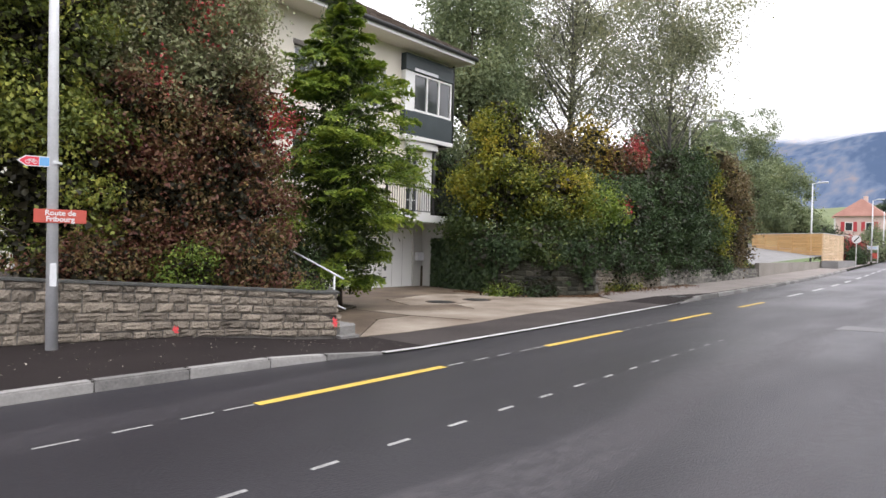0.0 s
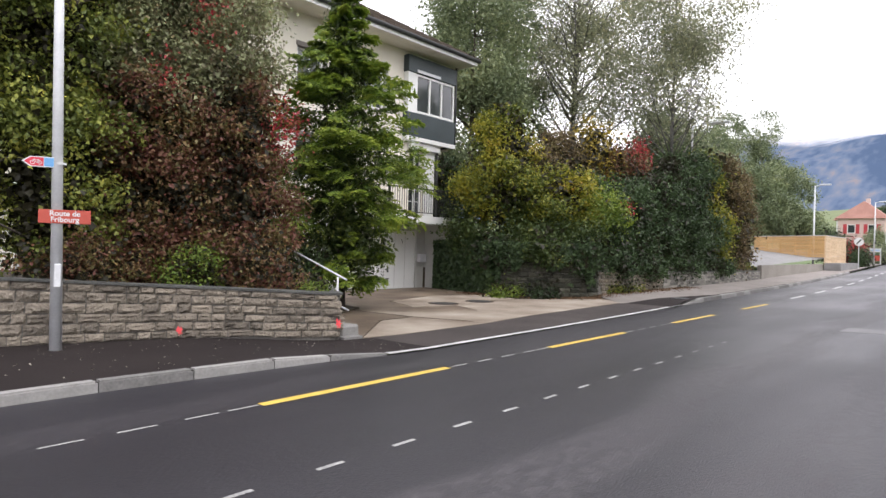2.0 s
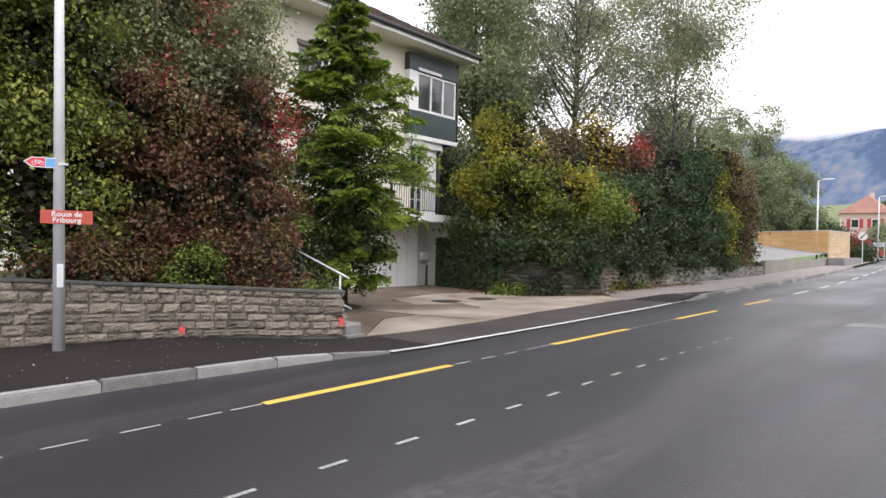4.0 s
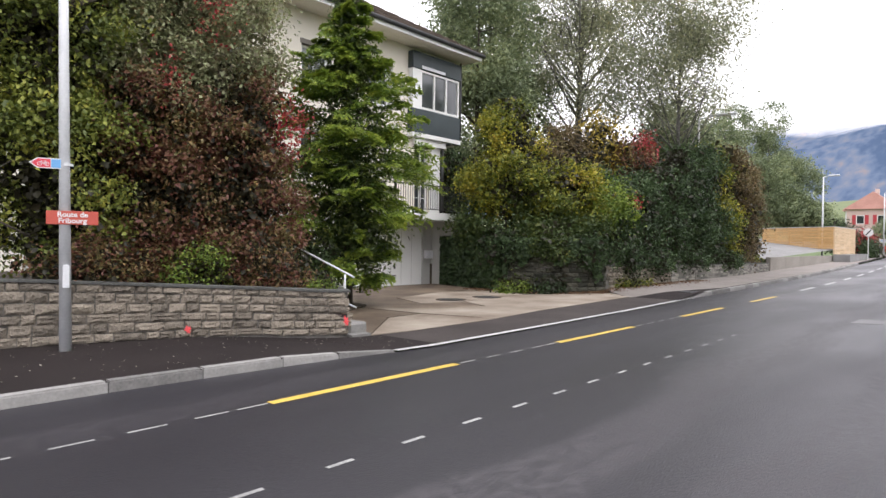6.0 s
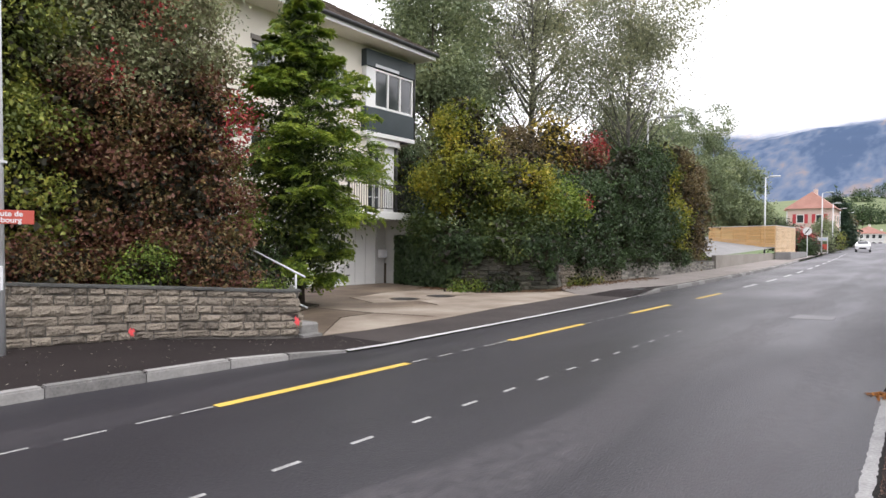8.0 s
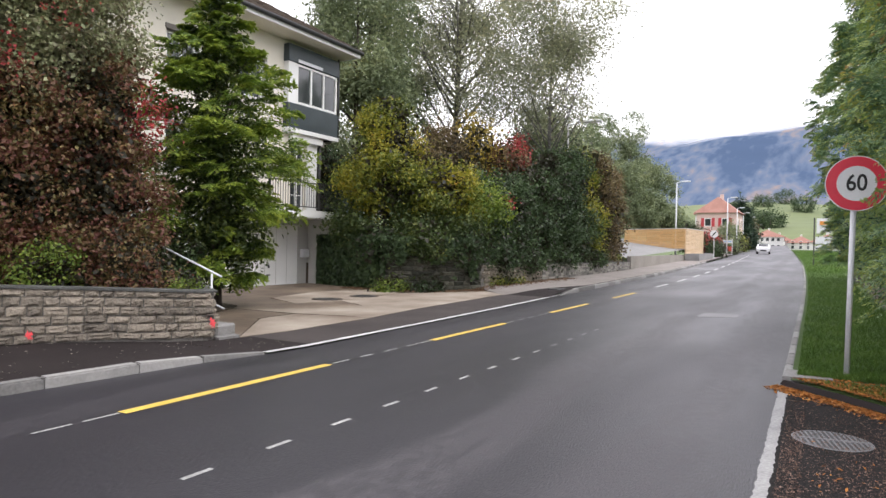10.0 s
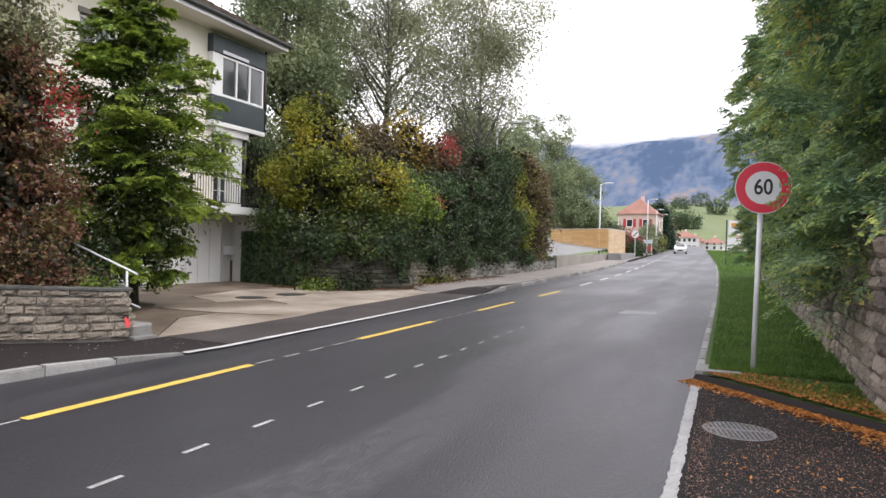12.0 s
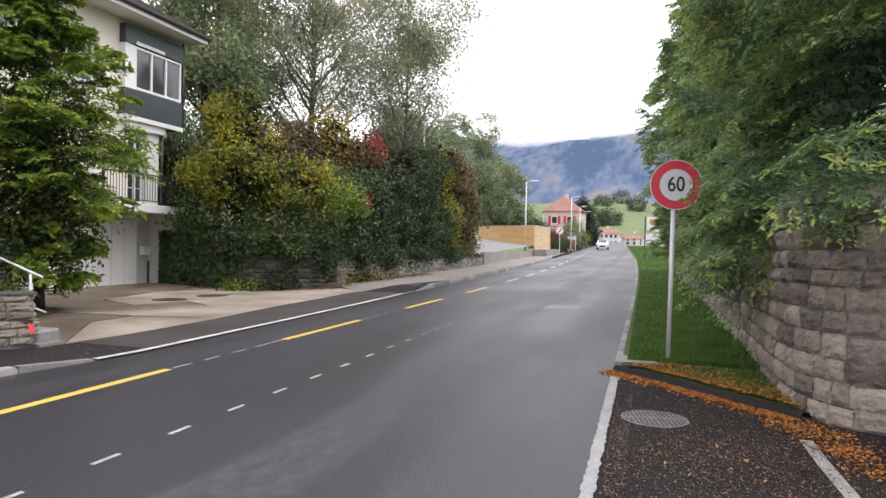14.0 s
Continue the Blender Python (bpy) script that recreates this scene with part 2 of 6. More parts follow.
def stations(a, b):
    return [x for x in span(a, min(b, 60), 0.5)] + ([x for x in span(60, b, 5)][1:] if b > 60 else [])


gbm = bmesh.new()
gx = [-3000, -600, -150, -40, -10, 10, 26, 36, 46, 60, 80, 120, 170, 260, 400, 700, 1500, 4500]
gy = [-3000, -600, -150, -40, -12, -4, 2, 6, 12, 22, 45, 150, 600, 3000]
gv = [[gbm.verts.new((x, y, rise(min(x, 170)) - 0.12)) for y in gy] for x in gx]
for i in range(len(gx) - 1):
    for j in range(len(gy) - 1):
        gbm.faces.new((gv[i][j], gv[i + 1][j], gv[i + 1][j + 1], gv[i][j + 1]))
tagged(link("ground", gbm, M_MEADOW), "green meadow ground around the road", "ground", kind="structure")

road = tagged(link("road", strip(stations(-40, 330), y_left, lambda x: y_right(x) - 0.02, lambda x, y: rise(x), 6), M_ROAD), "dark damp asphalt road with fresh markings", "road", kind="structure")

WALL_LEFT = [(-9, 11.6), (-3, 10.95), (0, 10.42), (2.89, 9.88), (4.88, 9.28), (6.1, 8.62), (7.03, 7.97)]
PAVE_BACK = [(-40, 12), (-9, 11.8), (-3, 11.1), (0, 10.55), (2.89, 10.0), (4.88, 9.4), (7.0, 8.2), (7.4, 7.92), (10.7, 7.92), (13.0, 8.15), (16.0, 8.3), (18.6, 8.45), (19.6, 9.6), (20.3, 9.95), (42, 9.95), (80, 11), (400, 12)]
tagged(link("pavement", strip(stations(-40, 120), lambda x: lerp(x, PAVE_BACK) + (bend(x) if x > 42 else 0), lambda x: y_left(x) + 0.02, lambda x, y: rise(x) + walk_top(x), 3), M_WALK),
       "dark brown-grey asphalt footpath beside the road", "pavement", kind="structure")
tagged(link("pavement_far", strip(stations(18.4, 120), lambda x: lerp(x, PAVE_BACK) - 0.01 + (bend(x) if x > 42 else 0), lambda x: min(lerp(x, PAVE_BACK) - 0.02 + (bend(x) if x > 42 else 0), y_left(x) + lerp(x, [(18.4, 1.4), (21, 0.9), (24, 0.27), (42, 0.2)])), lambda x, y: rise(x) + walk_top(x) + 0.005, 2), material("pale_asphalt", (0.16, 0.14, 0.125), (0.27, 0.24, 0.22), 0.8, 0.8, 80, 0.3)),
       "pale worn asphalt footpath along the garden wall", "pavement", kind="structure")


tagged(link("pavement_crossing", strip(span(7.6, 18.6, 0.3), lambda x: lerp(x, PAVE_BACK) - 0.02, lambda x: y_left(x) + 0.125, lambda x, y: walk_top(x) + 0.005, 2), material("worn_brown_asphalt", (0.028, 0.0225, 0.0215), (0.072, 0.060, 0.056), 0.8, 0.9, 90, 0.4, depth=0.004, spec=0.3)), "worn brownish asphalt crossing before the driveway", "pavement", kind="structure")


def kerb_mesh(length, h0, h1, depth=0.24):
    bm = bmesh.new()
    bmesh.ops.create_cube(bm, size=1)
    for v in bm.verts:
        top = h0 if v.co.x < 0 else h1
        v.co = ((v.co.x + 0.5) * (length - 0.012), (v.co.y + 0.5) * depth, top if v.co.z > 0 else -0.1)
    bmesh.ops.bevel(bm, geom=[e for e in bm.edges if all(v.co.z > 0 for v in e.verts)], offset=0.018, segments=2, affect="EDGES")
    me = bpy.data.meshes.new("kerb_stone")
    bm.to_mesh(me)
    me.materials.append(M_GRANITE)
    bm.free()
    return me


def kerb_run(parent, xs, yfun, side, zfun=None, depth=0.15):
    cache = {}
    for a, b in zip(xs, xs[1:]):
        h0, h1 = (round(zfun(a), 3), round(zfun(b), 3)) if zfun else (0.12, 0.12)
        dz = rise(b) - rise(a)
        ang = math.atan2(yfun(b) - yfun(a), b - a)
        key = (round(b - a, 2), h0, h1)
        if key not in cache:
            cache[key] = kerb_mesh(b - a, h0, h1, depth)
        ob = new("kerb_stone", cache[key])
        ob.parent = parent
        ob.matrix_basis = pose(a, yfun(a) - (depth if side < 0 else 0), rise(a) + 0.003, 0, -math.degrees(math.atan2(dz, b - a)), math.degrees(ang))


kerb_left = empty("kerb_left", label="pale granite kerb stones along the footpath", category="kerb", kind="structure")
kerb_run(kerb_left, span(-12, 2.85, 1.05) + [3.86, 4.9, 5.75, 6.7], y_left, 1, lambda x: lerp(x, [(4.9, 0.115), (5.75, 0.075), (6.7, 0.02)]))
kerb_run(kerb_left, [19.9, 20.9] + span(21.9, 60, 1.1), y_left, 1, lambda x: lerp(x, [(19.9, 0.02), (21.2, 0.13)]))
kerb_right = empty("kerb_right", label="narrow worn concrete kerb along the grass verge", category="kerb", kind="structure")
kerb_run(kerb_right, span(8.72, 60, 1.0), lambda x: y_right(x) + 0.06, -1, lambda x: 0.09, 0.10)


def ribbon(points, width, z=0.004, ragged=0.0):
    """A painted strip along a plan line."""
    bm = bmesh.new()
    rows = []
    for i, (x, y) in enumerate(points):
        a, b = points[max(0, i - 1)], points[min(len(points) - 1, i + 1)]
        d = Vector((b[0] - a[0], b[1] - a[1])).normalized()
        nrm = Vector((-d.y, d.x)) * (width / 2 + random.uniform(-ragged, ragged))
        rows.append([bm.verts.new((x + s * nrm.x, y + s * nrm.y, rise(x) + z)) for s in (-1, 1)])
    for a, b in zip(rows, rows[1:]):
        bm.faces.new((a[0], b[0], b[1], a[1]))
    return bm


def marking(name, points, width, mat, label, z=0.004, group="", ragged=0.0):
    return tagged(link(name, ribbon(points, width, z, ragged), mat), label, "road marking", group, "structure")


marking("white_line", [(x, y_left(x) + 0.04) for x in span(6.7, 19.9, 0.1)], 0.115, M_LINE, "white edge line across the driveway mouth", 0.024, ragged=0.008)
marking("white_line", [(x, y_right(x) + 0.032) for x in span(-12, 8.25, 0.06)], 0.09, M_PREMARK, "worn white edge line at the road side", ragged=0.009)
for k in range(-2, 4):
    a = 3.72 + 5.46 * k
    marking("yellow_line", [(x, 5.37) for x in span(a, a + 2.86, 0.1)], 0.125, M_YELLOW, "yellow broken line of the cycle lane", group="cycle lane lines", ragged=0.003)
    for j, s in enumerate((0.05, 0.62, 1.2, 1.78, 2.2)):
        if k < 2:
            marking("premarking", [(a + 2.90 + s, 5.37), (a + 2.90 + s + 0.33, 5.37)], 0.035, M_PREMARK, "thin pale guide dash for a line", 0.0045, "guide dashes")
for k in range(14):
    a = 27.0 + 5.0 * k
    marking("white_dash", [(x, 5.45 + 0.004 * (x - 25) + bend(x)) for x in span(a, a + 2.6, 0.7)], 0.13, M_LINE, "white broken line on the road", group="white broken lines")
for k in range(-6, 14):
    a = 2.28 + 0.765 * k
    marking("premarking", [(a - 0.12, 3.56), (a + 0.13, 3.56)], 0.045, M_PREMARK, "thin pale guide dash for the centre line", group="guide dashes")
tagged(link("road_patch", prism([(16.1, 2.36), (16.4, 1.52), (17.3, 1.54), (17.2, 2.3)], 0.001, 0.004), material("pale_patch", (0.15, 0.148, 0.15), (0.25, 0.245, 0.245), 0.6, 2, 40, 0.2)), "pale worn patch on the asphalt", "road patch", kind="structure")

# right-hand side: old asphalt apron, verge, bitumen berm
apron_out = [(-12, 0.235), (8.45, 0.235), (7.75, -0.55), (6.86, -1.42), (6.5, -2.1), (5.7, -3.6), (5.0, -6), (-12, -6)]
tagged(link("apron", prism(apron_out, -0.1, 0.002), M_APRON), "coarse old asphalt beside the road", "pavement", kind="structure")
RIGHT_WALL = [(5.2, -4.9), (6.0, -3.3), (6.52, -2.15), (6.95, -1.52), (7.6, -1.48), (9, -1.55), (11.1, -1.64), (16, -1.66), (29, -1.7), (45, -1.9)]
tagged(link("verge", strip(span(8.6, 30, 0.4) + span(30, 140, 5)[1:], lambda x: y_right(x) - 0.035, lambda x: -1.75 + (bend(x) * 0.6 if x > 45 else 0) if x < 46 else -8, lambda x, y: rise(x) + 0.085, 4), M_TURF), "short green grass verge", "verge", kind="structure")
tagged(link("verge_corner", prism([(8.7, 0.12), (8.7, -1.7), (7.05, -1.55)], 0.0, 0.05), M_TURF), "grass corner with fallen leaves", "verge", kind="structure")
berm = bmesh.new()
bp = [(8.66, 0.26), (8.2, -0.22), (7.55, -0.86), (6.88, -1.50)]
rows = []
for i, (x, y) in enumerate(bp):
    d = Vector((bp[min(3, i + 1)][0] - bp[max(0, i - 1)][0], bp[min(3, i + 1)][1] - bp[max(0, i - 1)][1])).normalized()
    nx, ny = -d.y, d.x
    rows.append([berm.verts.new((x + nx * o, y + ny * o, z)) for o, z in ((0.085, 0.0), (0.045, 0.058), (-0.04, 0.07), (-0.085, 0.02))])
for a, b in zip(rows, rows[1:]):
    for k in range(3):
        berm.faces.new((a[k], b[k], b[k + 1], a[k + 1]))
bmesh.ops.recalc_face_normals(berm, faces=berm.faces[:])
tagged(link("kerb_berm", berm, M_WALK), "low black bitumen berm edging the grass", "kerb", kind="structure")
tagged(link("kerb_end_stone", prism([(8.70, 0.30), (8.78, -0.22), (9.05, -0.2), (9.3, 0.27)], -0.02, 0.102), M_GRANITE), "pale concrete end of the kerb", "kerb", kind="structure")
marking("white_line", [(6.13, -1.34), (5.5, -1.33), (4.6, -1.34), (2.5, -1.36)], 0.10, M_PREMARK, "faded white line on the old asphalt", 0.006)

# driveway: newer pale pours in front, old brown-stained concrete before the garage
FRONT_LEFT = [(7.45, 7.90), (8.4, 7.80), (10.86, 7.86), (10.44, 9.5), (9.4, 9.44)]
FRONT_RIGHT = [(10.90, 7.87), (13.0, 8.12), (16.0, 8.26), (18.7, 8.42), (19.4, 9.4), (16.7, 10.95), (14.8, 10.9), (13.5, 10.70), (12.87, 9.56), (11.58, 10.0), (10.40, 11.0), (10.47, 9.55)]
BACK_RIGHT = [(13.53, 10.74), (14.8, 10.95), (16.7, 11.0), (17.5, 11.9), (17.6, 12.6), (15.3, 13.2), (12.9, 12.6), (12.18, 11.1)]
drive = empty("driveway", label="pale concrete driveway with brown stains and an open joint", category="driveway", kind="structure")
part("slab", prism([(7.44, 7.93), (9.38, 9.47), (10.42, 9.54), (10.38, 11.04), (11.57, 10.04), (12.84, 9.6), (13.5, 10.74), (12.14, 11.1), (12.86, 12.64), (15.3, 13.24), (17.64, 12.64), (18.4, 16.15), (9.6, 16.15), (8.1, 11.2), (7.5, 8.9)], -0.1, 0.031), M_OLDCONCRETE, drive, "brown stained old concrete")
for o in (FRONT_LEFT, FRONT_RIGHT, BACK_RIGHT):
    part("slab", prism(o, -0.1, 0.034), M_CONCRETE, drive)
def joint_line(points, width):
    """A dark open joint, a little uneven, laid on the slabs."""
    return ribbon(points, width, 0.0365, 0.012)


for pts in ([(10.28, 11.9), (10.36, 11.07), (10.42, 10.2), (10.47, 9.54), (10.62, 9.0), (10.78, 8.6), (10.88, 8.2)], [(10.47, 9.53), (10.1, 9.5), (9.7, 9.5), (9.3, 9.42)]):
    part("joint", joint_line(pts, 0.055), M_SOIL, drive, "dark weedy joint")
tagged(link("driveway_bed", prism([(7.4, 7.9), (10.8, 7.84), (16.5, 8.3), (19.8, 8.6), (20, 17), (9, 17), (8, 11)], -0.11, 0.018), M_SOIL), "damp earth under the slabs", "ground", kind="structure")


# -- stone walls --
def stone_meshes(kind, mat, n=10, bulge=1.0):
    """Split-faced stones: a rough cushion with chipped, uneven edges."""
    out = []
    rnd = random.Random(kind)
    nx, nz = 7, 5
    for k in range(n):
        bm = bmesh.new()
        grid = []
        tilt, lean, seed = rnd.uniform(-0.12, 0.12), rnd.uniform(-0.12, 0.12), rnd.uniform(0, 90)
        for a in range(nz):
            row = []
            for b in range(nx):
                u, w = b / (nx - 1), a / (nz - 1)
                rim = 0 in (a, b) or a == nz - 1 or b == nx - 1
                face = 0.16 + tilt * (u - 0.5) + lean * (w - 0.5) + 0.22 * noise.noise(Vector((u * 2.6 + seed, w * 2.2, seed))) + rnd.uniform(-0.04, 0.04)
                jut = (rnd.uniform(-0.02, 0.14) if rim else -face * bulge)
                row.append(bm.verts.new((u + rnd.uniform(-0.02, 0.02) + (0 if rim else rnd.uniform(-0.03, 0.03)), jut, w + rnd.uniform(-0.035, 0.035))))
            grid.append(row)
        for a in range(nz - 1):
            for b in range(nx - 1):
                bm.faces.new((grid[a][b], grid[a][b + 1], grid[a + 1][b + 1], grid[a + 1][b]))
        rim = [grid[0][b] for b in range(nx)] + [grid[a][nx - 1] for a in range(1, nz)] + [grid[nz - 1][b] for b in range(nx - 2, -1, -1)] + [grid[a][0] for a in range(nz - 2, 0, -1)]
        back = [bm.verts.new((v.co.x, 1.0, v.co.z)) for v in rim]
        for k2 in range(len(rim)):
            q2 = (k2 + 1) % len(rim)
            bm.faces.new((rim[q2], rim[k2], back[k2], back[q2]))
        bmesh.ops.recalc_face_normals(bm, faces=bm.faces[:])
        me = bpy.data.meshes.new("stone")
        bm.to_mesh(me)
        me.materials.append(mat)
        bm.free()
        out.append(me)
    return out


def along(path, s):
    for (x0, y0), (x1, y1) in zip(path, path[1:]):
        d = math.hypot(x1 - x0, y1 - y0)
        if s <= d or (x1, y1) == path[-1]:
            return x0 + (x1 - x0) * s / d, y0 + (y1 - y0) * s / d, math.degrees(math.atan2(y1 - y0, x1 - x0))
        s -= d


def length_of(path):
    return sum(math.hypot(b[0] - a[0], b[1] - a[1]) for a, b in zip(path, path[1:]))


def stone_wall(name, label, path, base, top, courses, lengths, meshes, seed, thick=0.3, coping=None, skip=0.0, joint=0.014, core_mat=None):
    """Coursed stones laid along a plan line (outer face on its right-hand side), on a mortar core, with a coping."""
    rnd = random.Random(seed)
    wall = empty(name, label=label, category="wall", kind="structure")
    total = length_of(path)
    n = max(2, int(total / 0.25))
    core = bmesh.new()
    rows = []
    for i in range(n + 1):
        x, y, a = along(path, total * i / n)
        ca, sa = math.cos(radians(a)), math.sin(radians(a))
        rows.append([core.verts.new((x - sa * o, y + ca * o, z)) for o, z in ((0.026, base(x) - 0.2), (0.026, top(x) - 0.01), (thick, top(x) - 0.01), (thick, base(x) - 0.2))])
    for a, b in zip(rows, rows[1:]):
        for k in range(3):
            core.faces.new((a[k], b[k], b[k + 1], a[k + 1]))
    core.faces.new(rows[0])
    core.faces.new(rows[-1][::-1])
    bmesh.ops.recalc_face_normals(core, faces=core.faces[:])
    part("mortar_core", core, core_mat or M_MORTAR, wall)
    cuts = [0.0]
    for c in range(courses):
        cuts.append(cuts[-1] + rnd.uniform(0.78, 1.22))
    cuts = [q / max(cuts[-1], 1e-6) for q in cuts]
    for c in range(courses):
        s = rnd.uniform(0, 0.3)
        while s < total - 0.05:
            w = min(rnd.uniform(*lengths), total - s)
            if w < 0.06:
                break
            x, y, a = along(path, s)
            x1, y1, _ = along(path, s + w)
            a = math.degrees(math.atan2(y1 - y, x1 - x))
            z0, z1 = base(x), top(x)
            hgt = (z1 - z0) * (cuts[c + 1] - cuts[c])
            z = z0 + (z1 - z0) * cuts[c]
            dz = (base(x1) + (top(x1) - base(x1)) * cuts[c]) - z
            if s >= skip:
                ob = new("stone", rnd.choice(meshes))
                ob.parent = wall
                m = pose(x, y, z + joint / 2, 0, -math.degrees(math.atan2(dz, w)), a)
                ob.matrix_basis = m @ Matrix.Diagonal((w - joint, 0.12, hgt - joint + rnd.uniform(-0.008, 0.006), 1))
            s += w
    if coping:
        lift, over = coping
        cb = bmesh.new()
        rows = []
        for i in range(n + 1):
            x, y, a = along(path, total * i / n)
            ca, sa = math.cos(radians(a)), math.sin(radians(a))
            rows.append([cb.verts.new((x - sa * o, y + ca * o, z)) for o, z in ((-over, top(x)), (-over, top(x) + lift), (thick, top(x) + lift), (thick, top(x)))])
        for a, b in zip(rows, rows[1:]):
            for k in range(4):
                cb.faces.new((a[k], b[k], b[(k + 1) % 4], a[(k + 1) % 4]))
        cb.faces.new(rows[0])
        cb.faces.new(rows[-1][::-1])
        bmesh.ops.recalc_face_normals(cb, faces=cb.faces[:])
        part("coping", cb, M_COPING, wall, "dark weathered coping")
    return wall


GREY = stone_meshes("grey", M_STONE)
BROWN = stone_meshes("brown", M_SANDSTONE, 14, 1.15)
MOSSY_SHADED = stone_meshes("mossy", M_MOSSYSHADE)


def left_top(x):
    return lerp(x, [(-9, 1.2), (2.87, 0.98), (4.86, 0.86), (7.0, 0.75)])


wall_left_path = WALL_LEFT + [(7.28, 8.35), (7.75, 9.1)]
stone_wall("wall_left", "rough grey coursed stone garden wall", wall_left_path, lambda x: 0.10 if x < 6 else 0.07, left_top, 6, (0.16, 0.42), GREY, 3, coping=(0.032, 0.025), skip=8.0)
NEAR_WALL = [(11.4, -1.49), (8.8, -1.43), (7.9, -1.42), (7.38, -1.44), (7.1, -1.51), (6.85, -1.63), (6.62, -1.82), (6.5, -2.08), (6.35, -2.6), (6.05, -3.4), (5.3, -4.9)]
stone_wall("wall_right", "tall coursed brown-grey stone retaining wall", NEAR_WALL, lambda x: -0.02, lambda x: lerp(x, [(7.0, 2.22), (9.0, 2.15), (11.4, 2.0)]), 11, (0.15, 0.38), BROWN, 5, thick=0.45, joint=0.010)
LOW_WALL = [(45, -1.95), (34, -1.82), (22.7, -1.72), (16, -1.58), (11.42, -1.47)]
stone_wall("wall_right_low", "low brown-grey stone wall behind the verge", LOW_WALL, lambda x: rise(x) + 0.05, lambda x: rise(x) + lerp(x, [(11.4, 1.05), (15, 0.82), (22, 0.6), (45, 0.55)]), 5, (0.2, 0.42), BROWN, 6, thick=0.4, skip=12.0, joint=0.012)
tagged(link("bank_right", prism([(5.6, -5.0), (6.5, -3.4), (6.9, -2.4), (7.2, -1.92), (11.4, -1.92), (11.4, -9.0), (5.6, -9.0)], -0.1, 2.0), M_SOIL), "dark soil bank behind the tall wall", "ground", kind="structure")


# -- garden ground behind the walls --
def mound(name, outline, z, label):
    bm = prism(outline, -0.1, z)
    return tagged(link(name, bm, M_SOIL), label, "ground", kind="structure")


mound("garden_left", [(-12, 12.2), (-3, 11.2), (2.9, 10.15), (4.95, 9.55), (6.3, 8.85), (7.0, 8.3), (7.6, 9.15), (9.3, 12.5), (9.6, 16.2), (-12, 20)], 0.78, "dark soil of the raised garden bed")


# garden wall beyond the driveway: tall ivy-clad return, then a low wall along the path
SIDE_WALL = [(18.55, 15.6), (18.2, 14.4), (17.75, 12.4), (18.2, 11.2), (19.1, 10.4), (20.2, 9.95)]
LONG_WALL = [(20.2, 9.95), (24, 9.97), (30, 10.0), (41.4, 10.1)]


def stuff_stones(name, path, base, top, courses, lengths, mat, parent, seed):
    """Stones too many or too far to pick apart, as one joined part."""
    rnd = random.Random(seed)
    vs, fs = [], []
    total = length_of(path)
    for c in range(courses):
        s = 0.0
        while s < total - 0.05:
            w = min(rnd.uniform(*lengths), total - s)
            x, y, a = along(path, s)
            h = (top(x) - base(x)) / courses
            z = base(x) + c * h + 0.006
            ca, sa = math.cos(radians(a)), math.sin(radians(a))
            b = len(vs)
            jut = rnd.uniform(0.0, 0.03)
            for u, q, o in ((0, 0, 0.1), (w, 0, 0.1), (w, h, 0.1), (0, h, 0.1), (0.012, 0.008, -jut), (w - 0.012, 0.008, -jut), (w - 0.012, h - 0.012, -jut), (0.012, h - 0.012, -jut)):
                vs.append((x + ca * u - sa * o, y + sa * u + ca * o, z + q))
            fs += [(b + 4, b + 5, b + 6, b + 7), (b, b + 1, b + 5, b + 4), (b + 1, b + 2, b + 6, b + 5), (b + 2, b + 3, b + 7, b + 6), (b + 3, b, b + 4, b + 7)]
            s += w
    me = bpy.data.meshes.new(name)
    me.from_pydata(vs, [], fs)
    me.materials.append(mat)
    ob = new(name, me)
    ob.parent = parent
    return tagged(ob, kind="stuff")


M_FARSTONE = material("far_wall_stone", (0.09, 0.087, 0.08), (0.34, 0.32, 0.28), 0.9, 2, 20, 0.8, island=0.55, depth=0.02)
side = stone_wall("wall_side", "old grey stone retaining wall clad with ivy", SIDE_WALL, lambda x: 0.02, lambda x: 1.42, 9, (0.25, 0.5), MOSSY_SHADED, 7, thick=0.4)
long_wall = stone_wall("wall_long", "low grey stone garden wall along the path", [(20.2, 9.95), (26, 9.98)], lambda x: 0.1, lambda x: lerp(x, [(20.2, 0.88), (26, 0.80)]), 6, (0.25, 0.5), GREY, 8, thick=0.35, coping=(0.04, 0.03))
far_wall = stone_wall("wall_long_far", "low grey stone garden wall along the path", [(26, 9.98), (41.4, 10.1)], lambda x: rise(x) + 0.1, lambda x: rise(x) + lerp(x, [(26, 0.80), (41.4, 0.55)]), 0, (0.25, 0.5), GREY, 9, thick=0.35, coping=(0.04, 0.03))
stuff_stones("stones", [(26, 9.98), (41.4, 10.1)], lambda x: rise(x) + 0.1, lambda x: rise(x) + lerp(x, [(26, 0.80), (41.4, 0.55)]), 6, (0.25, 0.5), M_FARSTONE, far_wall, 10)
mound("garden_right", [(18.3, 16.2), (18.9, 15.4), (18.1, 12.4), (18.6, 11.4), (19.4, 10.7), (20.4, 10.3), (26, 10.25), (41.2, 10.4), (41.2, 30), (18.3, 30)], 0.78, "dark soil of the raised garden bed")
mound("garden_terrace", [(19.6, 16.0), (18.9, 15.2), (18.2, 12.4), (18.9, 11.4), (21.5, 11.0), (24, 14), (24, 20), (19.6, 20)], 1.36, "higher garden soil behind the ivy wall")
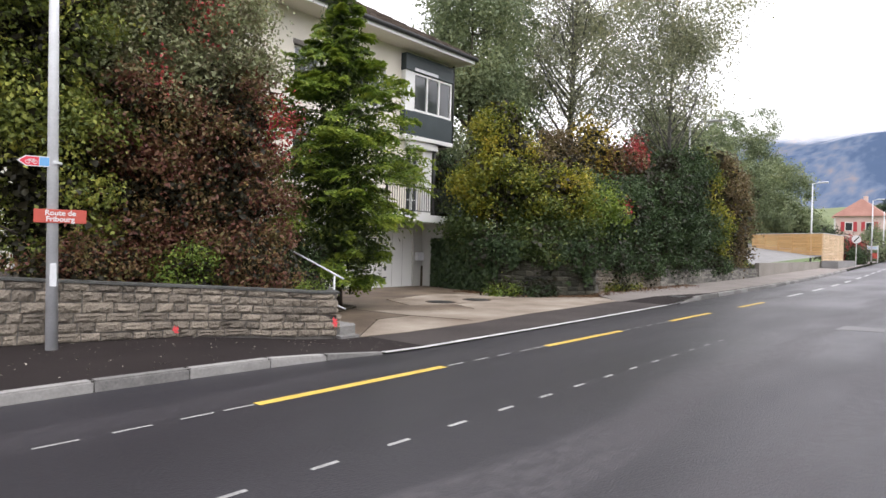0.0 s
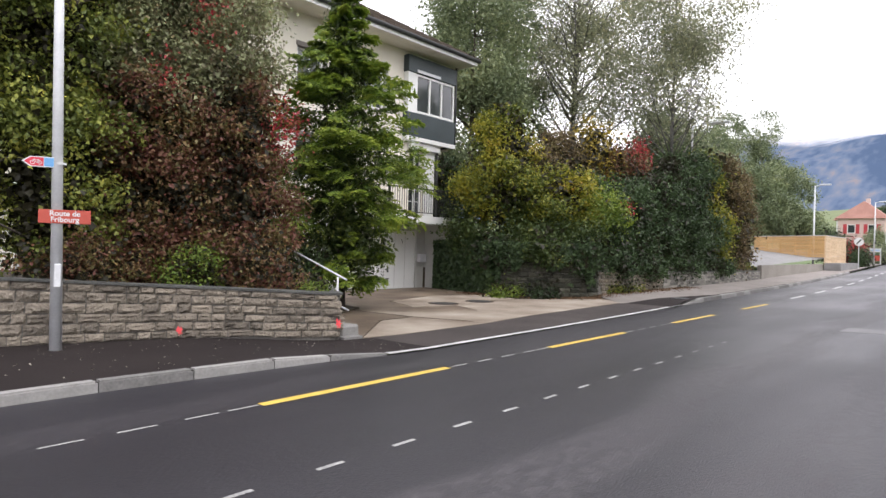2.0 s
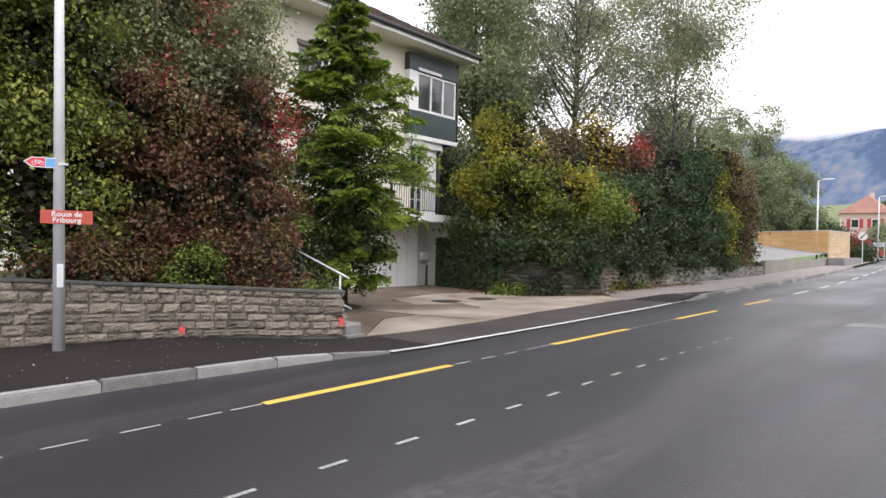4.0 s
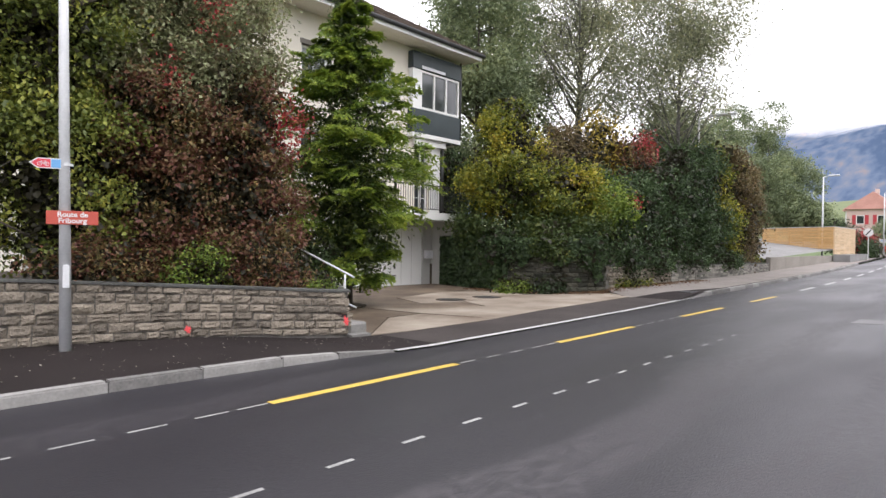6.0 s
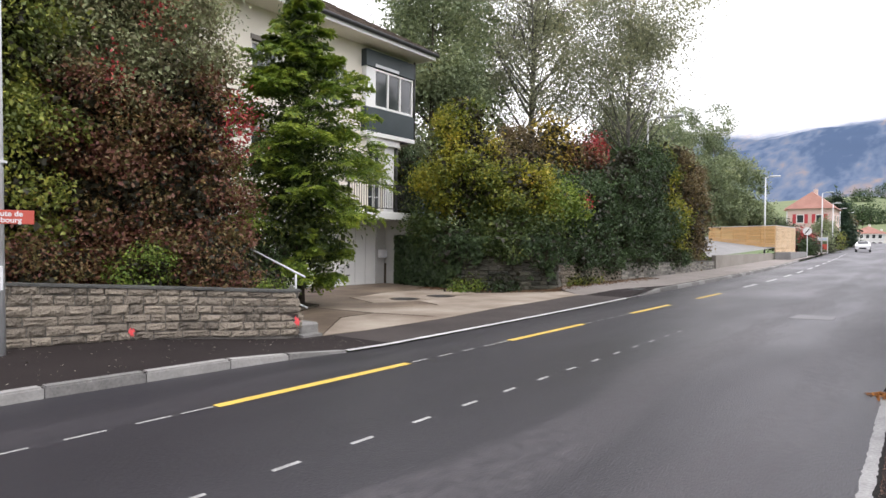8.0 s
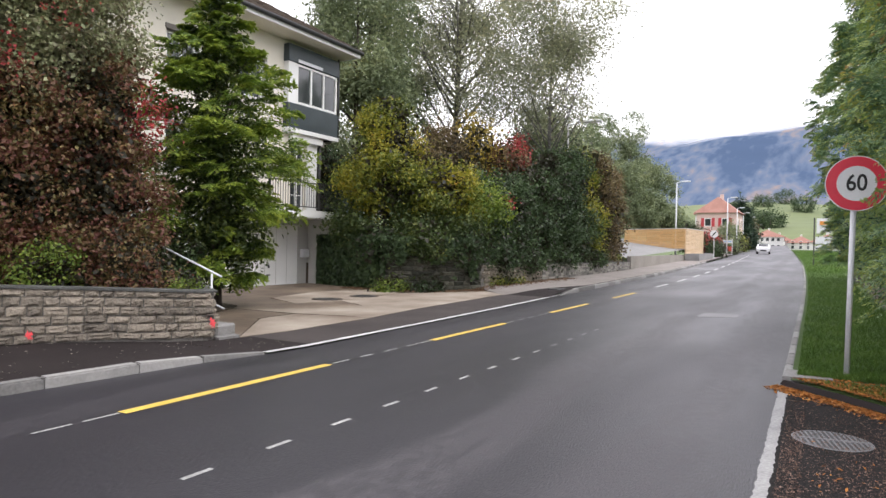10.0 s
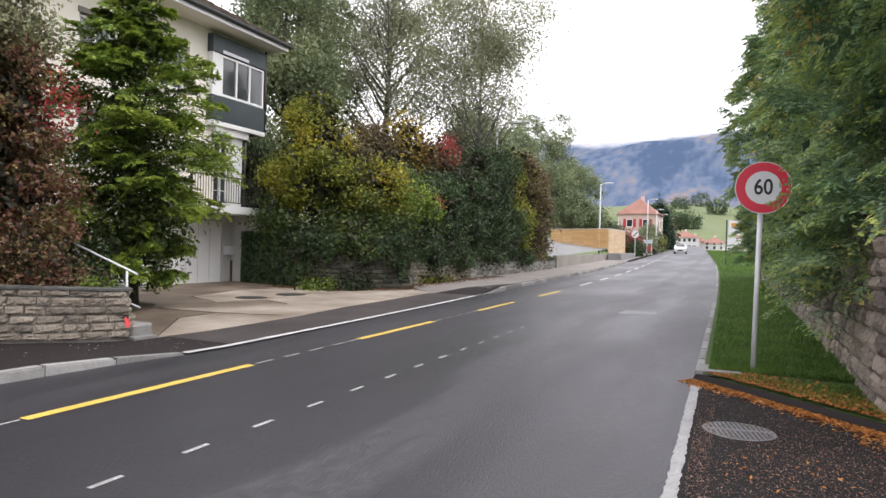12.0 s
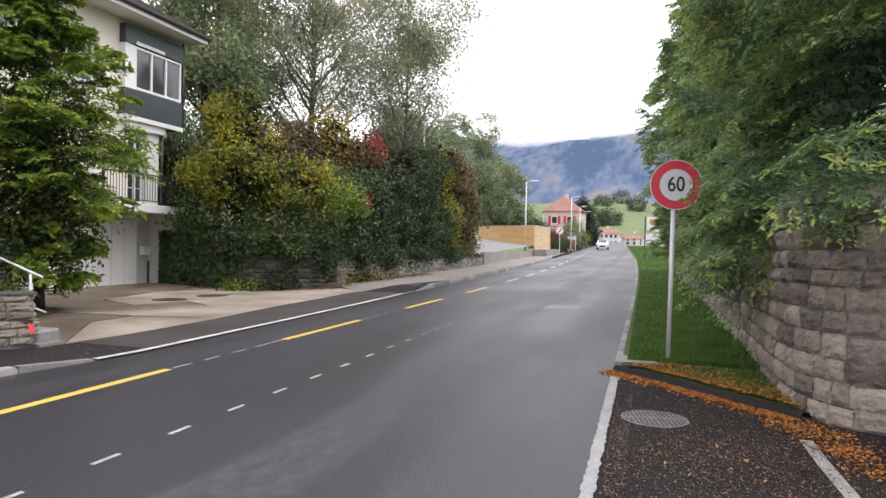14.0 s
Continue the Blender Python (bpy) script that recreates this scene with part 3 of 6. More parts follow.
concrete_wall = tagged(link("wall_concrete", prism([(41.6, 10.05), (62.0, 10.2), (62.0, 10.45), (41.6, 10.3)], 0.0, 1.0), material("wall_concrete", (0.17, 0.155, 0.135), (0.30, 0.275, 0.245), 0.9, 0.6, 20, 0.2)), "low plain concrete wall", "wall", kind="structure")
tagged(link("forecourt", strip(span(41.7, 76, 2), lambda x: 24.0, lambda x: 10.40, lambda x, y: 0.88 + 0.026 * (x - 41) + 0.09 * (y - 10.4), 4), M_GRAVEL), "pale grey gravel forecourt", "forecourt", kind="structure")


# -- the house --
house = empty("house", 0, 0, 0, label="cream rendered two-storey house over a garage with a dark bay", category="house")
FX0, FX1, FY, HB = 5.0, 18.75, 16.2, 26.0


def wall_with_openings(x0, x1, y, thick, z0, z1, holes):
    """An upright wall along x with rectangular openings through it."""
    bm = None
    xs = sorted({x0, x1, *[h[0] for h in holes], *[h[1] for h in holes]})
    for a, b in zip(xs, xs[1:]):
        cuts = sorted((h[2], h[3]) for h in holes if h[0] <= a + 1e-6 and h[1] >= b - 1e-6)
        z = z0
        for c0, c1 in cuts:
            if c0 > z:
                bm = box(a, b, y, y + thick, z, c0, bm=bm)
            z = c1
        if z < z1:
            bm = box(a, b, y, y + thick, z, z1, bm=bm)
    bmesh.ops.remove_doubles(bm, verts=bm.verts[:], dist=1e-4)
    return bm


WINS = [(8.9, 10.2), (12.25, 13.4), (14.98, 16.12)]
upper = [(a, b, 6.25, 7.72) for a, b in WINS]
lower = [(8.9, 10.2, 3.55, 5.0), (12.25, 13.4, 3.55, 5.0), (17.38, 18.2, 2.66, 5.06)]
part("wall", wall_with_openings(FX0, FX1, FY, 0.35, 2.5, 5.3, lower), M_PLASTER, house)
part("upper_wall", wall_with_openings(FX0, 19.6, FY, 0.35, 5.3, 8.62, upper), M_PLASTER, house)
# The grey takes in the shade beneath the balcony.
part("garage_wall", wall_with_openings(FX0, FX1, FY, 0.35, -0.1, 2.5, [(15.75, 17.88, 0.03, 2.12), (12.4, 15.0, 0.03, 2.12)]), M_GREYPLASTER, house, "grey plinth wall round the garage, shade put into its tone")
part("side_wall", box(FX1 - 0.35, FX1, FY + 0.35, HB, -0.1, 5.3), M_PLASTER, house)
part("upper_side_wall", box(19.25, 19.6, FY + 0.35, HB, 5.3, 8.62), M_PLASTER, house)
part("upper_floor", box(FX1, 19.6, FY + 0.35, HB, 5.2, 5.3), M_PLASTER, house)
part("side_wall", box(FX0, FX0 + 0.35, FY + 0.35, HB, -0.1, 8.62), M_PLASTER, house)
part("back_wall", box(FX0 + 0.35, FX1 - 0.35, HB - 0.35, HB, -0.1, 8.62), M_PLASTER, house)
for a, b in ((15.06, 15.30), (15.33, 15.66)):
    part("pier", box(a, b, 15.95, FY, 0.0, 2.5, 0.01), M_GREYPLASTER if a < 15.2 else M_WHITE, house)
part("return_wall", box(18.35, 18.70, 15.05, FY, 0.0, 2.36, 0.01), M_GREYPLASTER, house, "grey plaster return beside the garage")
gd = part("garage_door", box(15.75, 17.88, FY + 0.06, FY + 0.12, 0.03, 2.12), M_WHITE, house, "plain white garage door")
for x in (16.28, 16.81, 17.34):
    part("panel_seam", box(x - 0.006, x + 0.006, FY + 0.054, FY + 0.062, 0.05, 2.10), M_GREYPLASTER, gd)
part("handle", box(16.42, 16.47, FY + 0.0, FY + 0.06, 0.62, 0.72, 0.008), M_DARKMETAL, gd)
part("handle", box(16.36, 16.52, FY + 0.02, FY + 0.06, 0.36, 0.40, 0.006), M_DARKMETAL, gd)
part("vent", box(16.1, 16.28, FY + 0.04, FY + 0.062, 1.62, 1.78, 0.004), M_DARKMETAL, gd)
gd2 = part("garage_door", box(12.4, 15.0, FY + 0.06, FY + 0.12, 0.03, 2.12), M_WHITE, house, "plain white garage door")
part("door_pane", box(14.2, 14.75, FY + 0.045, FY + 0.066, 0.85, 1.75, 0.004), M_DARKMETAL, gd2)
part("meter_box", box(17.95, 18.30, FY - 0.16, FY - 0.002, 0.98, 1.28, 0.012), M_METAL, house, "grey metal letter box on the wall")


def window_unit(x0, x1, z0, z1, y, leaves=2, bars=0, parent=house, curtain=False, normal_frame=M_WHITE):
    w = part("window", None or box(x0, x0 + 0.07, y, y + 0.08, z0, z1), normal_frame, parent)
    me = w.data
    bm = bmesh.new()
    bm.from_mesh(me)
    box(x1 - 0.07, x1, y, y + 0.08, z0, z1, bm=bm)
    box(x0 + 0.07, x1 - 0.07, y, y + 0.08, z0, z0 + 0.08, bm=bm)
    box(x0 + 0.07, x1 - 0.07, y, y + 0.08, z1 - 0.07, z1, bm=bm)
    bm.to_mesh(me)
    bm.free()
    step = (x1 - x0 - 0.14) / leaves
    for k in range(leaves):
        a, b = x0 + 0.07 + k * step, x0 + 0.07 + (k + 1) * step
        if k:
            part("mullion", box(a - 0.035, a + 0.035, y - 0.006, y + 0.07, z0 + 0.08, z1 - 0.07), normal_frame, w)
        part("pane", box(a + 0.03, b - 0.03, y + 0.045, y + 0.055, z0 + 0.08, z1 - 0.07), M_GLASS, w)
        for j in range(bars):
            z = z0 + 0.08 + (z1 - z0 - 0.15) * (j + 1) / (bars + 1)
            part("glazing_bar", box(a + 0.03, b - 0.03, y + 0.03, y + 0.052, z - 0.014, z + 0.014), normal_frame, w)
    return w


for a, b in WINS:
    for z0, z1 in ((6.25, 7.72), (3.55, 5.0)):
        if b < 14 or z0 > 5:
            window_unit(a + 0.05, b - 0.05, z0 + 0.02, z1 - 0.14, FY + 0.12)
            part("lintel", box(a - 0.04, b + 0.04, FY - 0.03, FY + 0.14, z1 - 0.13, z1 + 0.02, 0.006), material("brown_grey_trim", (0.13, 0.115, 0.10), (0.22, 0.20, 0.18), 0.7, 2, 30, 0.1), house, "brown-grey blind box over the window")
            part("reveal_trim", box(b - 0.045, b + 0.04, FY - 0.025, FY + 0.12, z0, z1 - 0.13), M_GREYPLASTER, house)
            part("sill", box(a - 0.06, b + 0.06, FY - 0.08, FY + 0.1, z0 - 0.06, z0, 0.008), M_GREYPLASTER, house)
window_unit(17.42, 18.16, 2.70, 5.04, FY + 0.1, 2, 4)
part("door_surround", box(18.2, 18.72, FY - 0.06, FY - 0.002, 2.66, 5.12), M_WHITE, house, "white trim beside the balcony door")

# the bay, hung out over the balcony
BX0, BX1, BY = 16.95, 19.66, 15.95
part("bay_panel", box(BX0, BX1, BY, FY - 0.002, 5.53, 6.40, 0.012), M_DARKPANEL, house, "dark green-grey bay parapet")
part("bay_head", box(BX0, BX1, BY - 0.02, FY - 0.002, 7.84, 8.44, 0.012), M_DARKPANEL, house, "dark grey blind box over the bay")
part("blind_slats", box(17.4, 18.7, BY - 0.045, BY - 0.021, 7.86, 7.97, 0.006), M_METAL, house)
part("bay_soffit", box(BX0 - 0.02, BX1, BY - 0.05, FY - 0.002, 5.37, 5.525, 0.01), M_WHITE, house)
part("bay_beam", box(17.25, 18.9, BY + 0.05, FY - 0.002, 5.12, 5.368, 0.01), M_WHITE, house)
part("bay_post", box(BX0 + 0.04, BX0 + 0.46, BY + 0.03, FY - 0.002, 6.402, 7.838), M_WHITE, house)
bay_win = window_unit(17.41, 19.60, 6.42, 7.82, BY + 0.03, 3)
for a, b in ((18.18, 18.52), (19.1, 19.3)):
    part("curtain", box(a, b, BY + 0.13, BY + 0.16, 6.5, 7.75), M_CURTAIN, bay_win, "pale curtain")
part("recess_door", box(18.95, 19.55, FY + 1.2, FY + 1.26, 2.62, 4.7), material("brown_door", (0.06, 0.03, 0.022), (0.11, 0.06, 0.045), 0.6, 2, 20, 0.1), house, "dark brown door in the balcony recess")
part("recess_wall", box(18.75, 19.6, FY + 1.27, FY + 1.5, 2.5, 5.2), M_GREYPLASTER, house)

# balcony
slab = part("balcony_slab", box(15.2, 19.6, 15.0, FY - 0.002, 2.36, 2.62, 0.012), M_WHITE, house, "white edged balcony slab")
rail = part("balcony_railing", box(15.25, 19.55, 15.06, 15.10, 3.54, 3.58), M_DARKMETAL, house, "dark metal balcony railing")
part("bottom_rail", box(15.25, 19.55, 15.06, 15.10, 2.72, 2.75), M_DARKMETAL, rail)
for k in range(37):
    x = 15.3 + k * 0.115
    part("baluster", rod((x, 15.08, 2.75), (x, 15.08, 3.54), 0.011, seg=6), M_DARKMETAL, rail)
for x in (15.27, 17.66, 19.53):
    part("post", box(x - 0.03, x + 0.03, 15.05, 15.11, 2.62, 3.60), M_DARKMETAL, rail)
part("downpipe", rod((18.82, 16.1, 2.7), (18.82, 16.1, 5.3), 0.05), M_DARKMETAL, house, "dark rainwater pipe", True)
part("downpipe", rod((19.72, 16.0, 5.45), (19.72, 16.0, 8.55), 0.045), M_DARKMETAL, house, smooth=True)
part("downpipe_elbow", rod((18.82, 16.1, 5.28), (19.72, 16.0, 5.45), 0.04), M_DARKMETAL, house)

# roof: hipped, wide eaves
EX0, EX1, EY0, EY1, EZ = FX0 - 0.9, 20.02, 15.25, HB + 0.9, 8.60
part("eave_soffit", box(EX0, EX1, EY0, EY1, EZ, EZ + 0.08), M_PLASTER, house, "pale eaves soffit")
part("fascia", box(EX0 - 0.03, EX1 + 0.03, EY0 - 0.03, EY0, EZ - 0.02, EZ + 0.14), M_WHITE, house)
part("fascia", box(EX1, EX1 + 0.03, EY0, EY1, EZ - 0.02, EZ + 0.14), M_WHITE, house)
gut = rod((EX0, EY0 - 0.09, EZ + 0.16), (EX1 + 0.1, EY0 - 0.09, EZ + 0.16), 0.075, seg=12)
part("gutter", gut, M_DARKMETAL, house, "dark metal gutter", True)
RZ, RIN = 12.2, 6.6
rb = bmesh.new()
corners = [(EX0 - 0.1, EY0 - 0.1, EZ + 0.2), (EX1 + 0.1, EY0 - 0.1, EZ + 0.2), (EX1 + 0.1, EY1 + 0.1, EZ + 0.2), (EX0 - 0.1, EY1 + 0.1, EZ + 0.2)]
ymid = (EY0 + EY1) / 2
cv = [rb.verts.new(c) for c in corners]
r0, r1 = rb.verts.new((EX0 + RIN, ymid, RZ)), rb.verts.new((EX1 - RIN, ymid, RZ))
for f in ((cv[0], cv[1], r1, r0), (cv[1], cv[2], r1), (cv[2], cv[3], r0, r1), (cv[3], cv[0], r0), (cv[0], cv[3], cv[2], cv[1])):
    rb.faces.new(f)
bmesh.ops.recalc_face_normals(rb, faces=rb.faces[:])
roof = part("roof", rb, M_ROOF, house, "brown-grey tiled hipped roof")
# tile courses on the two slopes that show
tv, tf = [], []
trnd = random.Random(4)
for A, B, C, D in ((corners[0], corners[1], (EX1 - RIN, ymid, RZ), (EX0 + RIN, ymid, RZ)), (corners[1], corners[2], (EX1 - RIN, ymid, RZ), (EX1 - RIN, ymid, RZ))):
    A, B, C, D = map(Vector, (A, B, C, D))
    nrm = (B - A).cross(D - A).normalized()
    for c in range(16):
        p, q = c / 16, (c + 1.25) / 16
        l0, l1 = A.lerp(D, p), B.lerp(C, p)
        m0, m1 = A.lerp(D, min(q, 1)), B.lerp(C, min(q, 1))
        n = max(1, int((l1 - l0).length / 0.26))
        for k in range(n):
            j = trnd.uniform(0.0, 0.012)
            b0 = len(tv)
            for u in (k / n, (k + 0.96) / n):
                tv.append(l0.lerp(l1, u) + nrm * (0.055 + j))
                tv.append(l0.lerp(l1, u) + nrm * 0.01)
                tv.append(m0.lerp(m1, u) + nrm * (0.02 + j))
            tf += [(b0, b0 + 3, b0 + 5, b0 + 2), (b0 + 1, b0 + 4, b0 + 3, b0)]
tm = bpy.data.meshes.new("roof_tiles")
tm.from_pydata([tuple(v) for v in tv], [], tf)
tm.materials.append(M_ROOF)
tiles = new("roof_tiles", tm)
tiles.parent = roof
tagged(tiles, kind="stuff")

# steps, handrail at the end of the left wall
tagged(link("step_block", box(7.20, 7.60, 8.15, 8.8, 0.02, 0.22, 0.03), M_GRANITE), "low grey concrete block at the wall end", "step")
tagged(link("flagstone", prism([(7.08, 7.95), (7.46, 7.92), (7.55, 8.12), (7.1, 8.14)], 0.0, 0.06), M_GRANITE), "broken pale stones at the driveway corner", "stones")
handrail = empty("handrail", label="galvanised tube handrail beside the garden steps", category="handrail")
part("post", rod((7.32, 8.42, 0.2), (7.32, 8.42, 1.02), 0.017), M_METAL, handrail, smooth=True)
part("tube", rod((7.34, 8.22, 0.98), (7.5, 10.0, 1.46), 0.016), M_METAL, handrail, smooth=True)
part("brace", rod((7.32, 8.42, 0.55), (7.48, 8.3, 0.45), 0.014), M_METAL, handrail, smooth=True)
tub = empty("plant_tub", 8.3, 10.0, 0.034, label="small grey planter beside the steps", category="planter")
part("pot", rod((0, 0, 0), (0, 0, 0.42), 0.17, 0.2, 16), M_GREYPLASTER, tub)

# manhole covers
for x, y in ((13.59, 11.26), (15.04, 11.12)):
    mh = empty("manhole_cover", x, y, 0.036, label="round rusty iron manhole cover in the driveway", category="manhole", group="manholes in the driveway")
    part("frame", rod((0, 0, -0.05), (0, 0, 0.004), 0.42, seg=28), material("rusty_iron", (0.05, 0.035, 0.028), (0.11, 0.085, 0.065), 0.8, 5, 40, 0.4, metal=0.3), mh)
    part("lid", rod((0, 0, -0.05), (0, 0, 0.010), 0.33, seg=28), M_DARKMETAL, mh)

# drain grate
grate = empty("drain_grate", 6.39, -0.16, 0.004, 12, label="round cast-iron drain grate in the asphalt", category="drain grate")
M_IRON = material("worn_iron", (0.13, 0.13, 0.135), (0.27, 0.27, 0.275), 0.6, 6, 50, 0.2, metal=0.2)
ring = bmesh.new()
bmesh.ops.create_circle(ring, segments=40, radius=0.30)
ext = bmesh.ops.extrude_edge_only(ring, edges=ring.edges[:])
for v in [g for g in ext["geom"] if isinstance(g, bmesh.types.BMVert)]:
    v.co *= 0.27 / 0.30
    v.co.z += 0.004
part("ring", ring, M_IRON, grate)
# Solid black plug painted as the unlit hollow between the bars.
part("pit_shade", rod((0, 0, -0.2), (0, 0, 0.0015), 0.272, seg=32), M_SIGNBLACK, grate)
for k in range(-6, 7):
    y = k * 0.04
    hw = math.sqrt(0.27 ** 2 - y * y)
    part("bar", box(-hw, hw, y - 0.0075, y + 0.0075, -0.03, 0.006), M_IRON, grate)
part("cross_bar", box(-0.016, 0.016, -0.27, 0.27, -0.03, 0.0075), M_IRON, grate)
tagged(link("gully_grate", box(20.6, 21.3, 7.3, 7.7, 0.11, 0.138, 0.01), M_DARKMETAL), "dark iron gully grate in the footpath", "drain grate")


# -- signs and lamps --
def disc(r, depth, seg=48):
    bm = bmesh.new()
    bmesh.ops.create_cone(bm, cap_ends=True, segments=seg, radius1=r, radius2=r, depth=depth, matrix=pose(0, 0, 0, 0, 90, 0))
    return bm


def annulus(r0, r1, x, seg=48):
    bm = bmesh.new()
    a = [bm.verts.new((x, r0 * math.cos(2 * math.pi * i / seg), r0 * math.sin(2 * math.pi * i / seg))) for i in range(seg)]
    b = [bm.verts.new((x, r1 * math.cos(2 * math.pi * i / seg), r1 * math.sin(2 * math.pi * i / seg))) for i in range(seg)]
    for i in range(seg):
        bm.faces.new((a[i], a[(i + 1) % seg], b[(i + 1) % seg], b[i]))
    return bm


def text_part(name, body, size, mat, parent, m, bold=0.0, depth=0.002, squeeze=1.0):
    cu = bpy.data.curves.new(name, "FONT")
    cu.body, cu.size, cu.align_x, cu.align_y, cu.extrude, cu.offset = body, size, "CENTER", "CENTER", depth, bold
    cu.space_line = 0.85
    tmp = new(name, cu)
    dg = bpy.context.evaluated_depsgraph_get()
    me = bpy.data.meshes.new_from_object(tmp.evaluated_get(dg))
    bpy.data.objects.remove(tmp)
    me.materials.clear()
    me.materials.append(mat)
    ob = new(name, me)
    ob.parent = parent
    ob.matrix_basis = m @ Matrix.Diagonal((squeeze, 1, 1, 1))
    return ob


limit = empty("speed_limit_sign", 9.15, -0.36, 0.08, label="round red-ringed 60 speed limit sign on a grey post", category="road sign")
part("post", rod((0, 0, 0), (0.03, -0.03, 2.0), 0.031, seg=16), M_METAL, limit, smooth=True)
plate = part("sign_plate", disc(0.325, 0.012), M_METAL, limit)
plate.matrix_basis = pose(-0.05, -0.05, 2.30, 0, 1, 8)
part("red_ring", annulus(0.315, 0.205, -0.009), M_SIGNRED, plate, "red reflective ring")
part("white_rim", annulus(0.324, 0.315, -0.0085), M_SIGNWHITE, plate)
part("white_face", annulus(0.205, 0.0005, -0.009), M_SIGNWHITE, plate)
text_part("number", "60", 0.27, M_SIGNBLACK, plate, Matrix(((0, 0, -1, -0.012), (-1, 0, 0, 0.0), (0, 1, 0, 0.0), (0, 0, 0, 1))), 0.004, 0.001, 0.82)
part("clamp", box(-0.045, 0.04, -0.06, 0.01, 2.2, 2.24, 0.005), M_METAL, limit)

lamp_pole = empty("street_lamp_pole", 3.27, 9.24, 0.1, label="grey galvanised street pole with a red street-name plate", category="street pole")
part("pole", rod((0, 0, 0), (-0.09, 0.035, 7.6), 0.074, 0.045, 24), M_METAL, lamp_pole, smooth=True)
part("hatch", box(-0.04, 0.04, -0.082, -0.06, 0.82, 1.12, 0.006), M_METAL, lamp_pole).matrix_basis = pose(0, 0, 0, 0, 0, -20)
street = part("street_plate", box(-0.295, 0.295, -0.012, 0.0, -0.088, 0.088, 0.004), M_PLATERED, lamp_pole, "red enamel street-name plate")
street.matrix_basis = pose(0.04, -0.085, 1.73, 0, 0, -20)
text_part("lettering", "Route de\nFribourg", 0.093, M_SIGNWHITE, street, pose(0.0, -0.0135, 0.0, 90, 0, 0), 0.0022, 0.0008)
arrow = part("cycle_route_arrow", prism([(-0.36, 0.0), (-0.27, 0.066), (0.0, 0.066), (0.0, -0.066), (-0.27, -0.066)], 0.0, 0.01), M_SIGNWHITE, lamp_pole, "small red cycle-route arrow sign")
arrow.matrix_basis = pose(-0.07, -0.02, 2.42, 90, 0, -20)
part("red_field", prism([(-0.335, 0.0), (-0.262, 0.054), (-0.125, 0.054), (-0.125, -0.054), (-0.262, -0.054)], 0.0101, 0.0115), M_SIGNRED, arrow)
part("blue_field", prism([(-0.118, 0.054), (-0.012, 0.054), (-0.012, -0.054), (-0.118, -0.054)], 0.0101, 0.0115), M_SIGNBLUE, arrow)
wheels = bmesh.new()
for cx in (-0.245, -0.165):
    own = bmesh.new()
    a = [own.verts.new((cx + 0.026 * math.cos(i * math.pi / 8), -0.012 + 0.026 * math.sin(i * math.pi / 8), 0.0125)) for i in range(16)]
    b = [own.verts.new((cx + 0.019 * math.cos(i * math.pi / 8), -0.012 + 0.019 * math.sin(i * math.pi / 8), 0.0125)) for i in range(16)]
    for i in range(16):
        own.faces.new((a[i], a[(i + 1) % 16], b[(i + 1) % 16], b[i]))
    merge(wheels, own)
for p, q in (((-0.245, -0.012), (-0.225, 0.03)), ((-0.225, 0.02), (-0.18, 0.022)), ((-0.18, 0.03), (-0.165, -0.012)), ((-0.205, -0.012), (-0.18, 0.022)), ((-0.205, -0.012), (-0.165, -0.012)), ((-0.205, -0.012), (-0.228, 0.022))):
    rod((*p, 0.0125), (*q, 0.0125), 0.0035, seg=4, bm=wheels)
part("bicycle_symbol", wheels, M_SIGNWHITE, arrow)
part("arm_strap", rod((0, 0, 2.40), (0, 0, 2.43), 0.074, seg=20), M_METAL, lamp_pole)


def street_lamp(x, y, h, toward=-90, arm=1.6, label="tall grey street lamp with a flat head"):
    z = rise(x) + 0.08
    lamp = empty("street_lamp", x, y, z, toward, label=label, category="street lamp", group="street lamps along the road")
    part("pole", rod((0, 0, 0), (0, 0, h), 0.085, 0.05, 12), M_METAL, lamp, smooth=True)
    part("arm", rod((0, 0, h - 0.02), (arm * 0.45, 0, h + 0.06), 0.035, 0.03, 8), M_METAL, lamp, smooth=True)
    head = box(arm * 0.35, arm + 0.2, -0.15, 0.15, h + 0.02, h + 0.14, 0.045)
    part("lamp_head", head, M_METAL, lamp)
    return lamp


street_lamp(63.1, 11.2, 7.2, arm=1.0)
street_lamp(34.8, 12.0, 8.2, arm=1.7)
for x, y, h in ((86, 9.3, 7.0), (114, 10.9, 7.0), (136, 11.9, 7.0), (160, 12.6, 7.0)):
    street_lamp(x, y, h, arm=0.9)


def spray_mark(x, y, z, rz, seed, label):
    """A blotchy sprayed mark of uneven dabs."""
    rnd = random.Random(seed)
    bm = bmesh.new()
    mid = bm.verts.new((0, -0.004, 0))
    rim = [bm.verts.new((0.05 * rnd.uniform(0.35, 1.2) * math.cos(i * math.pi / 11), 0.0, 0.085 * rnd.uniform(0.35, 1.2) * math.sin(i * math.pi / 11))) for i in range(22)]
    for k in range(22):
        bm.faces.new((mid, rim[k], rim[(k + 1) % 22]))
    ob = link("spray_mark", bm, M_SPRAY)
    ob.matrix_basis = pose(x, y, z, 0, 0, rz)
    return tagged(ob, label, "paint mark")


spray_mark(4.93, 9.19, 0.22, -22, 1, "red sprayed survey mark on the wall foot")
spray_mark(6.95, 7.96, 0.30, -35, 2, "small red sprayed mark on the wall end")


